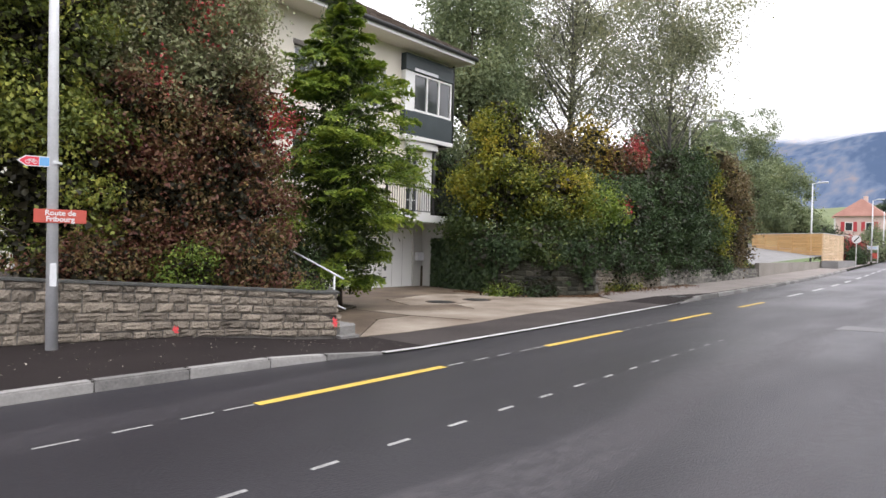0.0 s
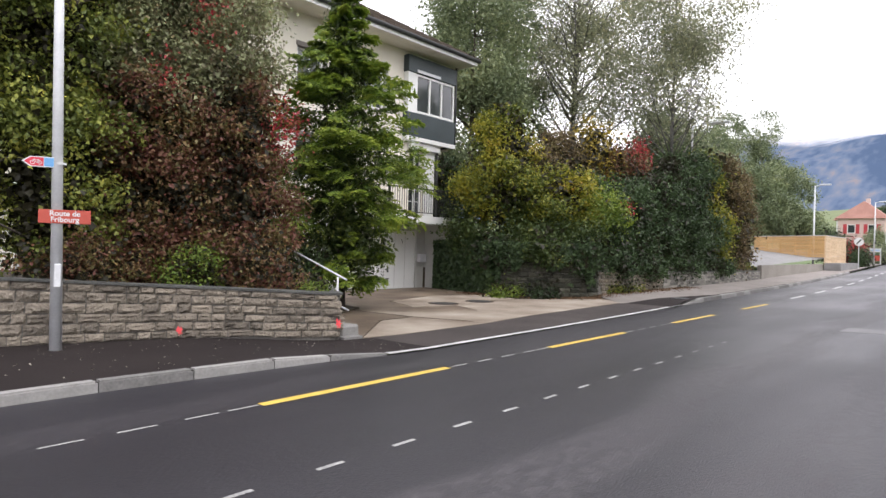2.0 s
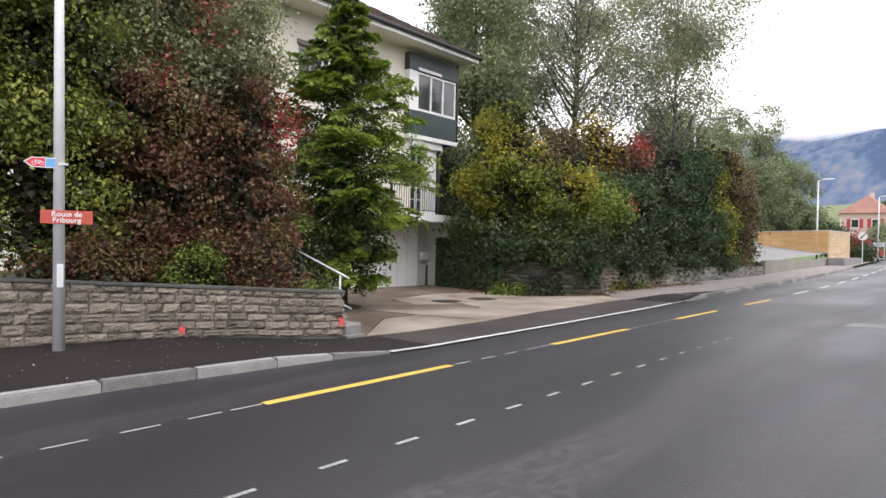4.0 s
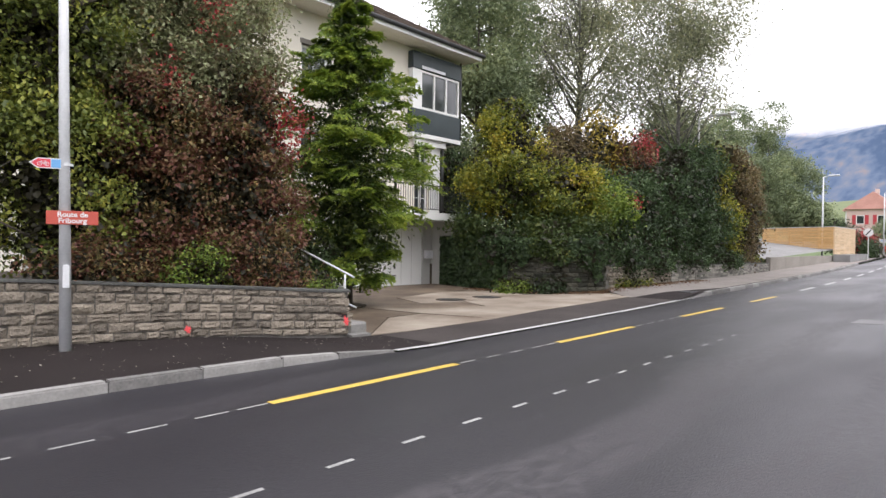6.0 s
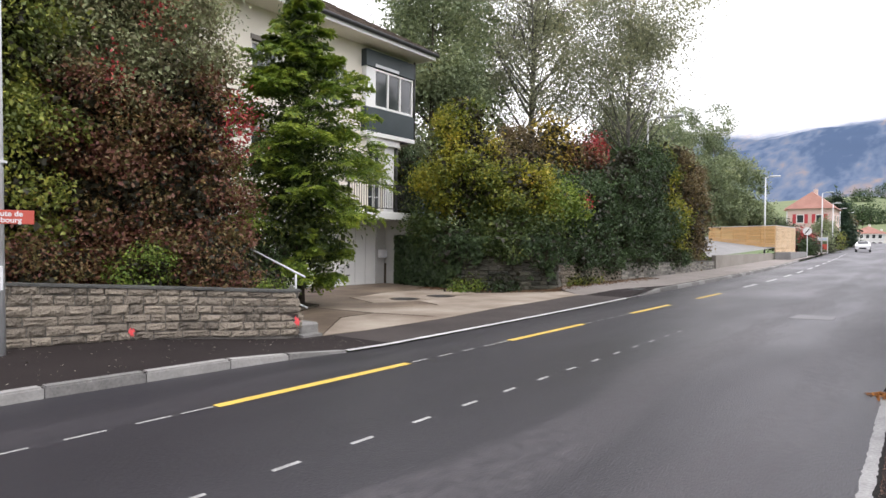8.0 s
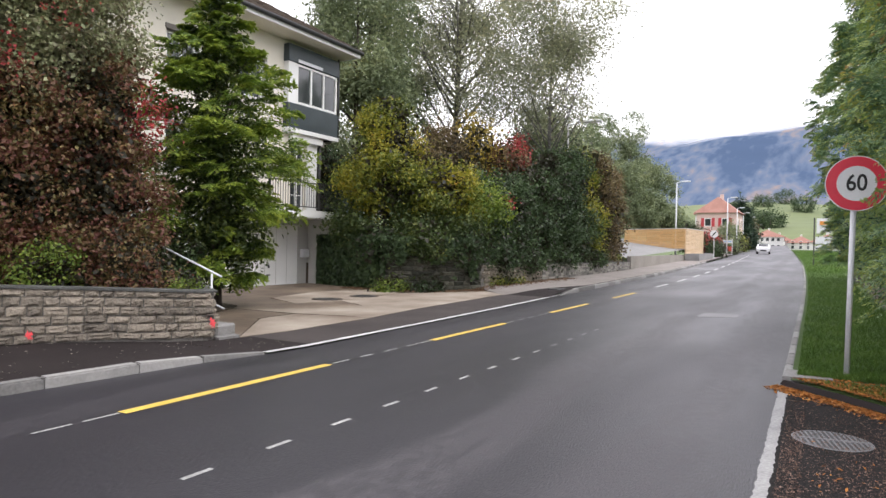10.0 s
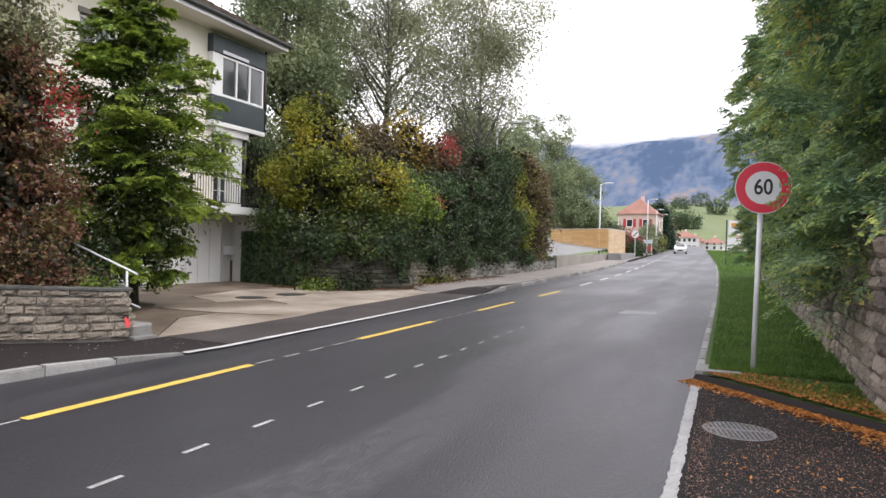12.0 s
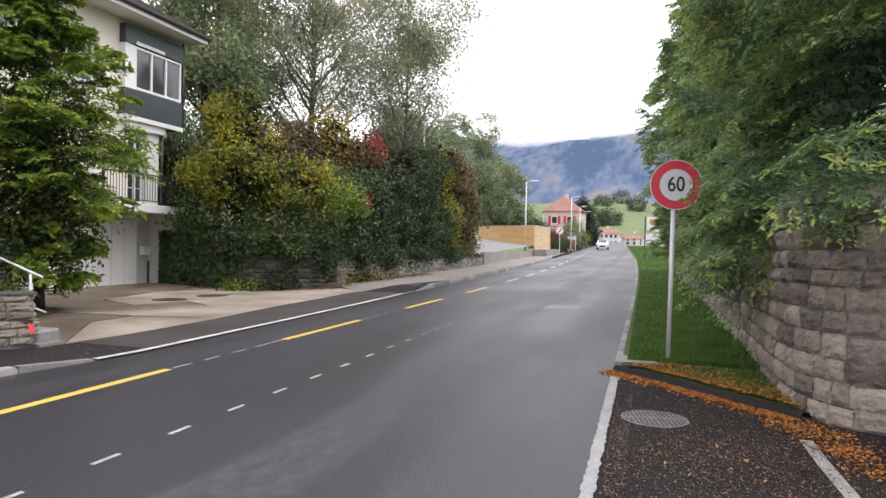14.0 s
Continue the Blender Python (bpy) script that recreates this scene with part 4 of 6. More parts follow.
# -- plants --
def leaf_mesh(name, mat, centres, axes, normals, lengths, widths, fold=0.25):
    """Many small leaves: each a folded lozenge of four corners."""
    n = len(centres)
    side = np.cross(normals, axes)
    side /= np.linalg.norm(side, axis=1, keepdims=True) + 1e-9
    L, W = lengths[:, None], widths[:, None]
    nn = np.cross(axes, side)
    v = np.empty((n, 4, 3))
    v[:, 0] = centres - axes * L * 0.5
    v[:, 1] = centres + side * W * 0.5 + nn * W * fold
    v[:, 2] = centres + axes * L * 0.5
    v[:, 3] = centres - side * W * 0.5 + nn * W * fold
    base = np.arange(n)[:, None] * 4
    tri = np.concatenate([base + np.array([[0, 1, 2]]), base + np.array([[0, 2, 3]])], 1).reshape(-1)
    me = bpy.data.meshes.new(name)
    me.vertices.add(4 * n)
    me.vertices.foreach_set("co", v.reshape(-1))
    me.loops.add(len(tri))
    me.loops.foreach_set("vertex_index", tri.astype(np.int32))
    me.polygons.add(2 * n)
    me.polygons.foreach_set("loop_start", np.arange(0, 6 * n, 3, dtype=np.int32))
    me.materials.append(mat)
    me.update()
    me.validate()
    return me


def unit(a):
    return a / (np.linalg.norm(a, axis=1, keepdims=True) + 1e-9)


def crown_points(blobs, clumps, per, rng, spread, shell=0.55):
    """Clump centres in ellipsoids, nearer the skin, and leaves scattered round them."""
    vol = np.array([b[3] * b[4] + b[4] * b[5] + b[3] * b[5] for b in blobs])
    which = rng.choice(len(blobs), clumps, p=vol / vol.sum())
    B = np.array(blobs)[which]
    d = unit(rng.normal(size=(clumps, 3)))
    r = shell + (1.06 - shell) * rng.random(clumps) ** 0.7
    c = B[:, :3] + d * B[:, 3:6] * r[:, None]
    out = unit(d / B[:, 3:6])
    idx = np.repeat(np.arange(clumps), per)
    p = c[idx] + rng.normal(size=(clumps * per, 3)) * spread * (0.6 + 0.8 * rng.random((clumps, 1)))[idx]
    return p, out[idx], c, out


def lobes(blobs, count, size, seed, flat=0.75, push=0.78):
    """Breaks large crown forms into many boughs of uneven size on their skin."""
    rng = np.random.default_rng(seed)
    area = np.array([b[3] * b[4] + b[4] * b[5] + b[3] * b[5] for b in blobs])
    which = rng.choice(len(blobs), count, p=area / area.sum())
    out = []
    for k in which:
        b = blobs[k]
        d = unit(rng.normal(size=(1, 3)))[0]
        t = push * (0.8 + 0.36 * rng.random())
        s = size * (0.55 + 0.9 * rng.random())
        out.append((b[0] + d[0] * b[3] * t, b[1] + d[1] * b[4] * t, b[2] + d[2] * b[5] * t, s, s, s * flat))
    return out


def broadleaf(blobs, mat, leaves, size, seed, per=14, spread=0.22, shell=0.55, slim=0.6, zmin=None, droop=0.2):
    rng = np.random.default_rng(seed)
    clumps = max(1, leaves // per)
    p, o, _, _ = crown_points(blobs, clumps, per, rng, spread, shell)
    if zmin is not None:
        keep = p[:, 2] > zmin
        p, o = p[keep], o[keep]
    n = len(p)
    normal = unit(o * 0.5 + rng.normal(size=(n, 3)) * 0.55 + np.array([0, 0, 0.45]))
    axis = unit(np.cross(normal, rng.normal(size=(n, 3))) + np.array([0, 0, -droop]))
    s = size * (0.6 + 0.8 * rng.random(n))
    return leaf_mesh("crown", mat, p, axis, normal, s, s * slim)


def sprays(blobs, mat, count, size, seed, per=22, length=0.45, shell=0.6, droop=0.35, slim=0.3, zmin=None, fan=0.7):
    """Feathery conifer sprays: twiglets set to both sides of an outward-drooping axis."""
    rng = np.random.default_rng(seed)
    _, _, c, o = crown_points(blobs, count, 1, rng, 0.01, shell)
    if zmin is not None:
        keep = c[:, 2] > zmin
        c, o = c[keep], o[keep]
    count = len(c)
    d = unit(o + rng.normal(size=(count, 3)) * 0.35 + np.array([0, 0, -droop]))
    up = unit(np.cross(d, np.cross(np.tile([0, 0, 1.0], (count, 1)) + rng.normal(size=(count, 3)) * 0.25, d)))
    side = np.cross(up, d)
    ln = length * (0.6 + 0.7 * rng.random(count))
    i = np.repeat(np.arange(count), per)
    t = rng.random(count * per)
    s = np.where(rng.random(count * per) < 0.5, -1.0, 1.0)
    reach = (1 - t * 0.75) * fan
    p = c[i] + d[i] * (t * ln[i])[:, None] + side[i] * (s * reach * ln[i] * 0.28)[:, None] - up[i] * (t * t * ln[i] * 0.3)[:, None]
    p += rng.normal(size=p.shape) * 0.012
    axis = unit(d[i] * 0.75 + side[i] * (s * 0.75)[:, None] + rng.normal(size=p.shape) * 0.15 - up[i] * 0.1)
    z = size * (0.6 + 0.8 * rng.random(count * per))
    return leaf_mesh("foliage", mat, p, axis, unit(up[i] + rng.normal(size=p.shape) * 0.3), z, z * slim)


def fronds(boughs, inner, tips, seed, twigs=22, leaflets=7, size=0.085, slim=0.42, reach=0.5, tip_share=0.55):
    """Flat, fern-like conifer boughs that rise a little and then droop: twigs to both sides, small sprays on each twig.
    A bough is (x, y, z, azimuth, rise, length, droop). Gives the shaded and the young growth as two meshes."""
    rng = np.random.default_rng(seed)
    B = np.array(boughs)
    nb = len(B)
    horizontal = np.stack([np.cos(B[:, 3]), np.sin(B[:, 3]), B[:, 4]], 1)
    d = unit(horizontal)
    L, droop = B[:, 5], B[:, 6]
    k = np.repeat(np.arange(nb), twigs)
    t = np.tile(np.linspace(0.12, 1.0, twigs), nb) + rng.normal(size=nb * twigs) * 0.02
    sgn = np.tile(np.where(np.arange(twigs) % 2 == 0, -1.0, 1.0), nb)
    p = B[k, :3] + d[k] * (L[k] * t)[:, None]
    p[:, 2] -= droop[k] * L[k] * t ** 2
    axis = d[k].copy()
    axis[:, 2] -= 2 * droop[k] * t
    axis = unit(axis)
    roll = rng.normal(size=nb) * 0.35
    flat = np.stack([-np.sin(B[:, 3]) * np.cos(roll), np.cos(B[:, 3]) * np.cos(roll), np.sin(roll)], 1)
    side = unit(flat[k] * sgn[:, None])
    tdir = unit(axis * 0.75 + side * 0.8 + rng.normal(size=p.shape) * 0.12)
    tl = L[k] * reach * (0.9 * np.clip(1.02 - t, 0, 1) ** 0.75 + 0.16) * (0.7 + 0.6 * rng.random(len(t)))
    m = np.repeat(np.arange(len(t)), leaflets)
    u = np.tile(np.linspace(0.1, 1.0, leaflets), len(t)) + rng.normal(size=len(m)) * 0.04
    q = p[m] + tdir[m] * (tl[m] * u)[:, None]
    q[:, 2] -= 0.22 * tl[m] * u ** 2
    q += rng.normal(size=q.shape) * 0.012
    up = unit(np.cross(axis, side) * sgn[:, None])[m]
    cross = unit(np.cross(up, tdir[m]))
    alt = np.where(np.arange(len(m)) % 2 == 0, -1.0, 1.0)
    la = unit(tdir[m] * 0.85 + cross * (alt * 0.6)[:, None] + np.array([0, 0, -0.12]) + rng.normal(size=q.shape) * 0.18)
    nn = unit(up + rng.normal(size=q.shape) * 0.35)
    z = size * (0.65 + 0.8 * rng.random(len(m)))
    young = (t[m] * 0.6 + u * 0.4 + rng.normal(size=len(m)) * 0.12) > tip_share + 0.2
    out = []
    for nm, mat, sel in (("foliage", inner, ~young), ("young_growth", tips, young)):
        out.append(leaf_mesh(nm, mat, q[sel], la[sel], nn[sel], z[sel], z[sel] * slim))
    return out


def limbs(base, height, seed, count, reach, mat, r=0.08, lean=(0, 0), start=0.25, steep=0.6):
    """A tapered trunk and the limbs that rise from it."""
    rnd = random.Random(seed)
    bm = None
    pts = [Vector((0, 0, 0))]
    for k in range(1, 7):
        pts.append(Vector((lean[0] * k / 6 + rnd.uniform(-0.05, 0.05) * height * 0.15, lean[1] * k / 6 + rnd.uniform(-0.05, 0.05) * height * 0.15, height * k / 6)))
    for k in range(6):
        bm = rod(pts[k], pts[k + 1], r * (1 - k / 6.6), r * (1 - (k + 1) / 6.6), 8, bm)
    for _ in range(count):
        k = rnd.uniform(start, 0.9) * 6
        a = pts[int(k)].lerp(pts[min(6, int(k) + 1)], k % 1)
        ang, ln = rnd.uniform(0, 6.283), reach * rnd.uniform(0.5, 1.0) * (1.15 - k / 7)
        b = a + Vector((math.cos(ang) * ln, math.sin(ang) * ln, ln * rnd.uniform(0.5, 1.5) * steep))
        rr = r * (1 - k / 6.6) * 0.45
        m = a.lerp(b, 0.5) + Vector((0, 0, -0.06 * ln))
        bm = rod(a, m, rr, rr * 0.7, 6, bm)
        bm = rod(m, b, rr * 0.7, rr * 0.25, 6, bm)
        for _ in range(2):
            c = m.lerp(b, rnd.random()) + Vector((rnd.uniform(-1, 1), rnd.uniform(-1, 1), rnd.uniform(0.2, 1))) * ln * 0.35
            bm = rod(m.lerp(b, 0.5), c, rr * 0.4, rr * 0.12, 5, bm)
    return bm


def plant(name, x, y, z, label, category, trunk, crowns, group=""):
    """A plant with its trunk and crown parts, crown coordinates being relative to its base."""
    ob = empty(name, x, y, z, label=label, category=category, group=group)
    if trunk is not None:
        part("trunk", trunk, M_BARK, ob, smooth=True)
    for me in crowns:
        c = new(me.name, me)
        c.parent = ob
    return ob


# Near-black leaf colour: the shade inside the crowns, put into the material.
L_INNERSHADE = leaf_material("painted_shade_leaves", [(0.0, (0.016, 0.016, 0.009)), (1.0, (0.045, 0.04, 0.022))], 0.4, 1.0)
L_BROWNRED = leaf_material("copper_brown_leaves", [(0.0, (0.0726, 0.025, 0.0249)), (0.3, (0.1597, 0.059, 0.045)), (0.52, (0.1936, 0.1096, 0.056)), (0.72, (0.1452, 0.1399, 0.0505)), (0.88, (0.2904, 0.1966, 0.0777)), (1.0, (0.4066, 0.0983, 0.0699))], 0.5, 1.6)
# Olive of the upper hedge, lightened partly for the pale veil over it.
L_DULL = leaf_material("dull_olive_leaves", [(0.0, (0.1063, 0.09, 0.0625)), (0.3, (0.2063, 0.1875, 0.1063)), (0.55, (0.25, 0.2812, 0.1438)), (0.8, (0.4125, 0.4312, 0.2375)), (0.93, (0.4125, 0.25, 0.15)), (1.0, (0.6875, 0.2, 0.15))], 0.45, 1.4)
# Dull green-brown of its own, brightened further to carry that haze.
L_GREYBROWN = leaf_material("dull_green_brown_leaves", [(0.0, (0.154, 0.1375, 0.099)), (0.35, (0.231, 0.231, 0.143)), (0.65, (0.341, 0.352, 0.22)), (0.9, (0.429, 0.341, 0.22)), (1.0, (0.66, 0.242, 0.176))], 0.5, 0.9)
L_YELGREEN = leaf_material("yellow_green_leaves", [(0.0, (0.048, 0.0696, 0.0216)), (0.4, (0.138, 0.174, 0.0408)), (0.7, (0.3, 0.324, 0.066)), (0.92, (0.552, 0.504, 0.102)), (1.0, (0.408, 0.24, 0.096))], 0.5, 1.3)
L_GREENBRIGHT = leaf_material("bright_green_leaves", [(0.0, (0.06, 0.108, 0.018)), (0.5, (0.144, 0.216, 0.036)), (1.0, (0.288, 0.324, 0.06))], 0.3, 1.3)
L_DARKGREEN = leaf_material("dark_green_leaves", [(0.0, (0.0204, 0.0374, 0.017)), (0.5, (0.051, 0.085, 0.034)), (0.85, (0.0935, 0.1445, 0.0544)), (1.0, (0.17, 0.17, 0.068))], 0.45, 1.0)
L_OLIVE = leaf_material("olive_autumn_leaves", [(0.0, (0.045, 0.070, 0.016)), (0.35, (0.12, 0.155, 0.026)), (0.62, (0.29, 0.285, 0.036)), (0.86, (0.46, 0.39, 0.05)), (1.0, (0.38, 0.21, 0.045))], 0.55, 0.7)
L_HEDGEGREEN = leaf_material("mid_green_leaves", [(0.0, (0.026, 0.046, 0.016)), (0.5, (0.062, 0.095, 0.027)), (0.85, (0.125, 0.155, 0.04)), (1.0, (0.27, 0.27, 0.05))], 0.4, 1.0)
L_GOLD = leaf_material("golden_leaves", [(0.0, (0.184, 0.138, 0.023)), (0.6, (0.3795, 0.2875, 0.0403)), (1.0, (0.483, 0.3795, 0.069))], 0.3, 1.3)
L_RED = leaf_material("scarlet_leaves", [(0.0, (0.2, 0.025, 0.0312)), (0.6, (0.4125, 0.0562, 0.0625)), (1.0, (0.525, 0.125, 0.075))], 0.3, 1.3)
L_RUST = leaf_material("rusty_leaves", [(0.0, (0.063, 0.054, 0.0324)), (0.5, (0.153, 0.108, 0.054)), (0.8, (0.198, 0.171, 0.072)), (1.0, (0.306, 0.153, 0.072))], 0.55, 0.9)
L_YEW = leaf_material("cypress_sprays", [(0.0, (0.048, 0.0864, 0.0192)), (0.45, (0.12, 0.192, 0.0336)), (0.8, (0.264, 0.336, 0.0504)), (1.0, (0.456, 0.456, 0.066))], 0.6, 1.6)
L_THUJA = leaf_material("thuja_sprays", [(0.0, (0.0616, 0.1176, 0.0694)), (0.45, (0.1512, 0.252, 0.1288)), (0.75, (0.2912, 0.4032, 0.1904)), (0.93, (0.4144, 0.4816, 0.2016)), (1.0, (0.4704, 0.2688, 0.1568))], 0.75, 1.3)
L_YEWTIP = leaf_material("cypress_tips", [(0.0, (0.1292, 0.21, 0.0272)), (0.5, (0.2432, 0.3276, 0.0467)), (1.0, (0.3952, 0.4452, 0.068))], 0.5, 1.6)
L_THUJATIP = leaf_material("thuja_tips", [(0.0, (0.16, 0.26, 0.085)), (0.45, (0.28, 0.38, 0.105)), (0.75, (0.44, 0.47, 0.12)), (0.88, (0.48, 0.34, 0.12)), (1.0, (0.50, 0.19, 0.095))], 0.78, 1.2)
L_BIRCH = leaf_material("birch_leaves", [(0.0, (0.19, 0.20, 0.14)), (0.5, (0.33, 0.345, 0.22)), (0.85, (0.47, 0.47, 0.28)), (1.0, (0.60, 0.53, 0.25))], 0.35, 0.5, through_light=0.5)
M_GREYBARK = material("grey_bark", (0.07, 0.065, 0.06), (0.20, 0.19, 0.175), 0.9, 5, 30, 0.5)
L_FARGREEN = leaf_material("tree_leaves", [(0.0, (0.105, 0.135, 0.080)), (0.5, (0.20, 0.245, 0.130)), (0.85, (0.32, 0.355, 0.18)), (1.0, (0.46, 0.42, 0.17))], 0.5, 0.4)
# Spruce colour; the hedge cores borrow it as painted inner shade.
L_SPRUCE_SHADE = leaf_material("spruce_and_core_shade", [(0.0, (0.0195, 0.039, 0.0273)), (0.6, (0.0507, 0.0878, 0.0546)), (1.0, (0.0975, 0.1463, 0.0878))], 0.4, 0.6)

# left garden: tall copper hedge, yellow-green shrub by the pole, bare limbs
def shrub(x, y, z, blobs, mat, leaves, size, seed, label, name="shrub", per=14, spread=0.2, stems=True, extra=(), shell=0.55, slim=0.6, group="", boughs=0, bough=0.4):
    h = max(b[2] + b[5] for b in blobs)
    t = limbs((0, 0, 0), h * 0.8, seed, 9, h * 0.35, M_BARK, r=0.05, start=0.08) if stems else None
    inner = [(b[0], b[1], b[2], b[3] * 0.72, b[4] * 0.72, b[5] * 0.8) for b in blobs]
    # The core's dark leaves paint the shaded depth between the boughs.
    core = broadleaf(inner, L_INNERSHADE, leaves // 5, size * 1.7, seed + 1000, 8, spread * 1.5, 0.1, 0.75)
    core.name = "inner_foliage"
    forms = lobes(blobs, boughs, bough, seed + 7, 0.55, 0.86) if boughs else blobs
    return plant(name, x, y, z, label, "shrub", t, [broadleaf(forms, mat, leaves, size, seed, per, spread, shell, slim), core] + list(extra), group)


HG = "tall shrubs behind the stone wall"
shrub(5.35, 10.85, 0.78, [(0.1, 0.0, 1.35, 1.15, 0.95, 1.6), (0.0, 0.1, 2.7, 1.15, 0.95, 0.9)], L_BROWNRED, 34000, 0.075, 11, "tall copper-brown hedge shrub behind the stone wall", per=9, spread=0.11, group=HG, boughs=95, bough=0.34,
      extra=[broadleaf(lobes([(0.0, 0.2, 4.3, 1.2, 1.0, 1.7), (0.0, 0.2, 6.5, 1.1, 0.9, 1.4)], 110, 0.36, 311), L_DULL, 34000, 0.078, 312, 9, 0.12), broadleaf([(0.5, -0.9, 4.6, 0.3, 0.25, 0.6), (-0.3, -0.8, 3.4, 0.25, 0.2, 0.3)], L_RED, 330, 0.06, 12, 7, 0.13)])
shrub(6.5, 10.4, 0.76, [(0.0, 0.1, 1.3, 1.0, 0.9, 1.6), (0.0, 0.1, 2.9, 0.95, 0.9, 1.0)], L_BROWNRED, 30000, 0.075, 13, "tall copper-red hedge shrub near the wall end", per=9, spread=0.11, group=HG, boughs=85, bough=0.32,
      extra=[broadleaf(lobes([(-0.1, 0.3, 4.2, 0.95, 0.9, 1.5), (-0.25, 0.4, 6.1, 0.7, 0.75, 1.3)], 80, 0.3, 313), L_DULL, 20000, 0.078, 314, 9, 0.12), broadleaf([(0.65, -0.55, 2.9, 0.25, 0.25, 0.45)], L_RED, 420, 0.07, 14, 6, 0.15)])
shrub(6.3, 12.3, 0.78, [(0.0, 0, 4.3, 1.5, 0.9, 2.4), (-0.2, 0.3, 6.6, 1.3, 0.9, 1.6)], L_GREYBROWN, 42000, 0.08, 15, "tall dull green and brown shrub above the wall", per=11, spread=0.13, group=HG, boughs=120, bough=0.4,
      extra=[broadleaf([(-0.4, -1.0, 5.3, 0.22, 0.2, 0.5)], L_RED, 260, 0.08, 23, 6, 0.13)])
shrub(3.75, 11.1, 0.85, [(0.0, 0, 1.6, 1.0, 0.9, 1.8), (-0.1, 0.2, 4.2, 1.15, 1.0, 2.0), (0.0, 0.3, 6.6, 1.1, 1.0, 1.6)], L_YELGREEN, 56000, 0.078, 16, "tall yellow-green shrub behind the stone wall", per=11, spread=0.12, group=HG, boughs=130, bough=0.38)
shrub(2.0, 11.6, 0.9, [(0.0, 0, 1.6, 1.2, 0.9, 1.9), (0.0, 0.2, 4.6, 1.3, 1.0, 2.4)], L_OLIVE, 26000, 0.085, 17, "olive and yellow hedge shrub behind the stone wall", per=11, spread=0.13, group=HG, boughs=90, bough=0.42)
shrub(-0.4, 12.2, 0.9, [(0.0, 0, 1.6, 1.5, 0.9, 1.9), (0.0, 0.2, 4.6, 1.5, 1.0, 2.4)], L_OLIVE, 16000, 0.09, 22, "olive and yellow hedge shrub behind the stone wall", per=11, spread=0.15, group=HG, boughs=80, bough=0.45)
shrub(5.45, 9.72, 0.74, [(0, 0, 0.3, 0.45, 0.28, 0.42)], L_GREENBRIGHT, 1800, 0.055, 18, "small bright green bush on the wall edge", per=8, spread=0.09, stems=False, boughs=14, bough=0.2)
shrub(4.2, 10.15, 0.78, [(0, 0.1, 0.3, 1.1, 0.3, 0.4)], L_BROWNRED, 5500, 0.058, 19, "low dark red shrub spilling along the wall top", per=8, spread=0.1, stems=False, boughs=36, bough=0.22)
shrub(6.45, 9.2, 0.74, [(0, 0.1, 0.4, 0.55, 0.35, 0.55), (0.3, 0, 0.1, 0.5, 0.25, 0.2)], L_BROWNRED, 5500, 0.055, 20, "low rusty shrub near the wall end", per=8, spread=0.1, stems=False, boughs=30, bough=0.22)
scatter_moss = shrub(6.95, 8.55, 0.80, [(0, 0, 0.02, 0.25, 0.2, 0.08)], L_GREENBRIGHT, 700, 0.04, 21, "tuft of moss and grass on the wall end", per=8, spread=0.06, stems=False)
bare = empty("bare_tree", 2.1, 11.9, 0.85, label="dark bare forked branch reaching over the hedge", category="tree")
bb = rod((0, 0, 0), (0.5, -0.5, 3.4), 0.09, 0.06)
bb = rod((0.5, -0.5, 3.4), (2.3, -1.75, 4.55), 0.06, 0.035, bm=bb)
bb = rod((1.6, -1.3, 4.1), (2.4, -1.7, 5.2), 0.035, 0.022, bm=bb)
bb = rod((2.4, -1.7, 5.2), (3.4, -2.0, 5.6), 0.022, 0.01, bm=bb)
bb = rod((2.3, -1.75, 4.55), (2.9, -1.9, 4.65), 0.035, 0.015, bm=bb)
part("branch", bb, M_BARK, bare, smooth=True)

# cypress before the house: a cone of layered, drooping boughs
CONE = [(0.5, 1.2), (1.3, 1.85), (2.2, 2.15), (3.1, 2.3), (3.8, 2.15), (4.6, 1.85), (5.25, 1.5), (5.9, 1.1), (6.8, 0.62), (7.6, 0.38), (8.4, 0.12)]


def cone_boughs(seed, count, z0, z1, fans=4):
    rnd = random.Random(seed)
    out = []
    for k in range(count):
        z = z0 + (z1 - z0) * ((k + rnd.random()) / count) ** 0.92
        az = k * 2.39996 + rnd.uniform(-0.35, 0.35)
        full = lerp(z, CONE) * rnd.uniform(0.66, 1.22)
        up = rnd.uniform(0.15, 0.6)
        for f in range(fans):
            near = full * (0.15 + 0.16 * f)
            out.append((-0.12 + math.cos(az) * near, math.sin(az) * near, z + near * up * 0.6 - 0.1, az + (rnd.uniform(-0.55, 0.55) if f else 0), up + rnd.uniform(-0.2, 0.1), (full - near) * 0.95 if not f else (full - near) * rnd.uniform(0.6, 1.0), rnd.uniform(0.2, 0.42)))
    return out


cypress_core = broadleaf([(-0.1, 0, 1.7, 1.1, 1.1, 1.2), (-0.1, 0, 3.5, 1.0, 1.0, 1.4), (-0.12, 0, 5.3, 0.55, 0.55, 1.2), (-0.12, 0, 6.7, 0.3, 0.3, 1.0)], L_HEDGEGREEN, 15000, 0.13, 34, 8, 0.15, 0.1, 0.4)
cypress_core.name = "inner_foliage"
plant("cypress_tree", 10.35, 11.75, 0.05, "bright-tipped green conifer standing before the house", "tree", limbs((0, 0, 0), 8.0, 31, 30, 1.1, M_BARK, 0.11, (-0.12, 0.0), 0.1),
      fronds(cone_boughs(32, 160, 0.4, 8.2), L_YEW, L_YEWTIP, 32, 22, 8, 0.095, 0.40, 0.46, 0.52) + [cypress_core])
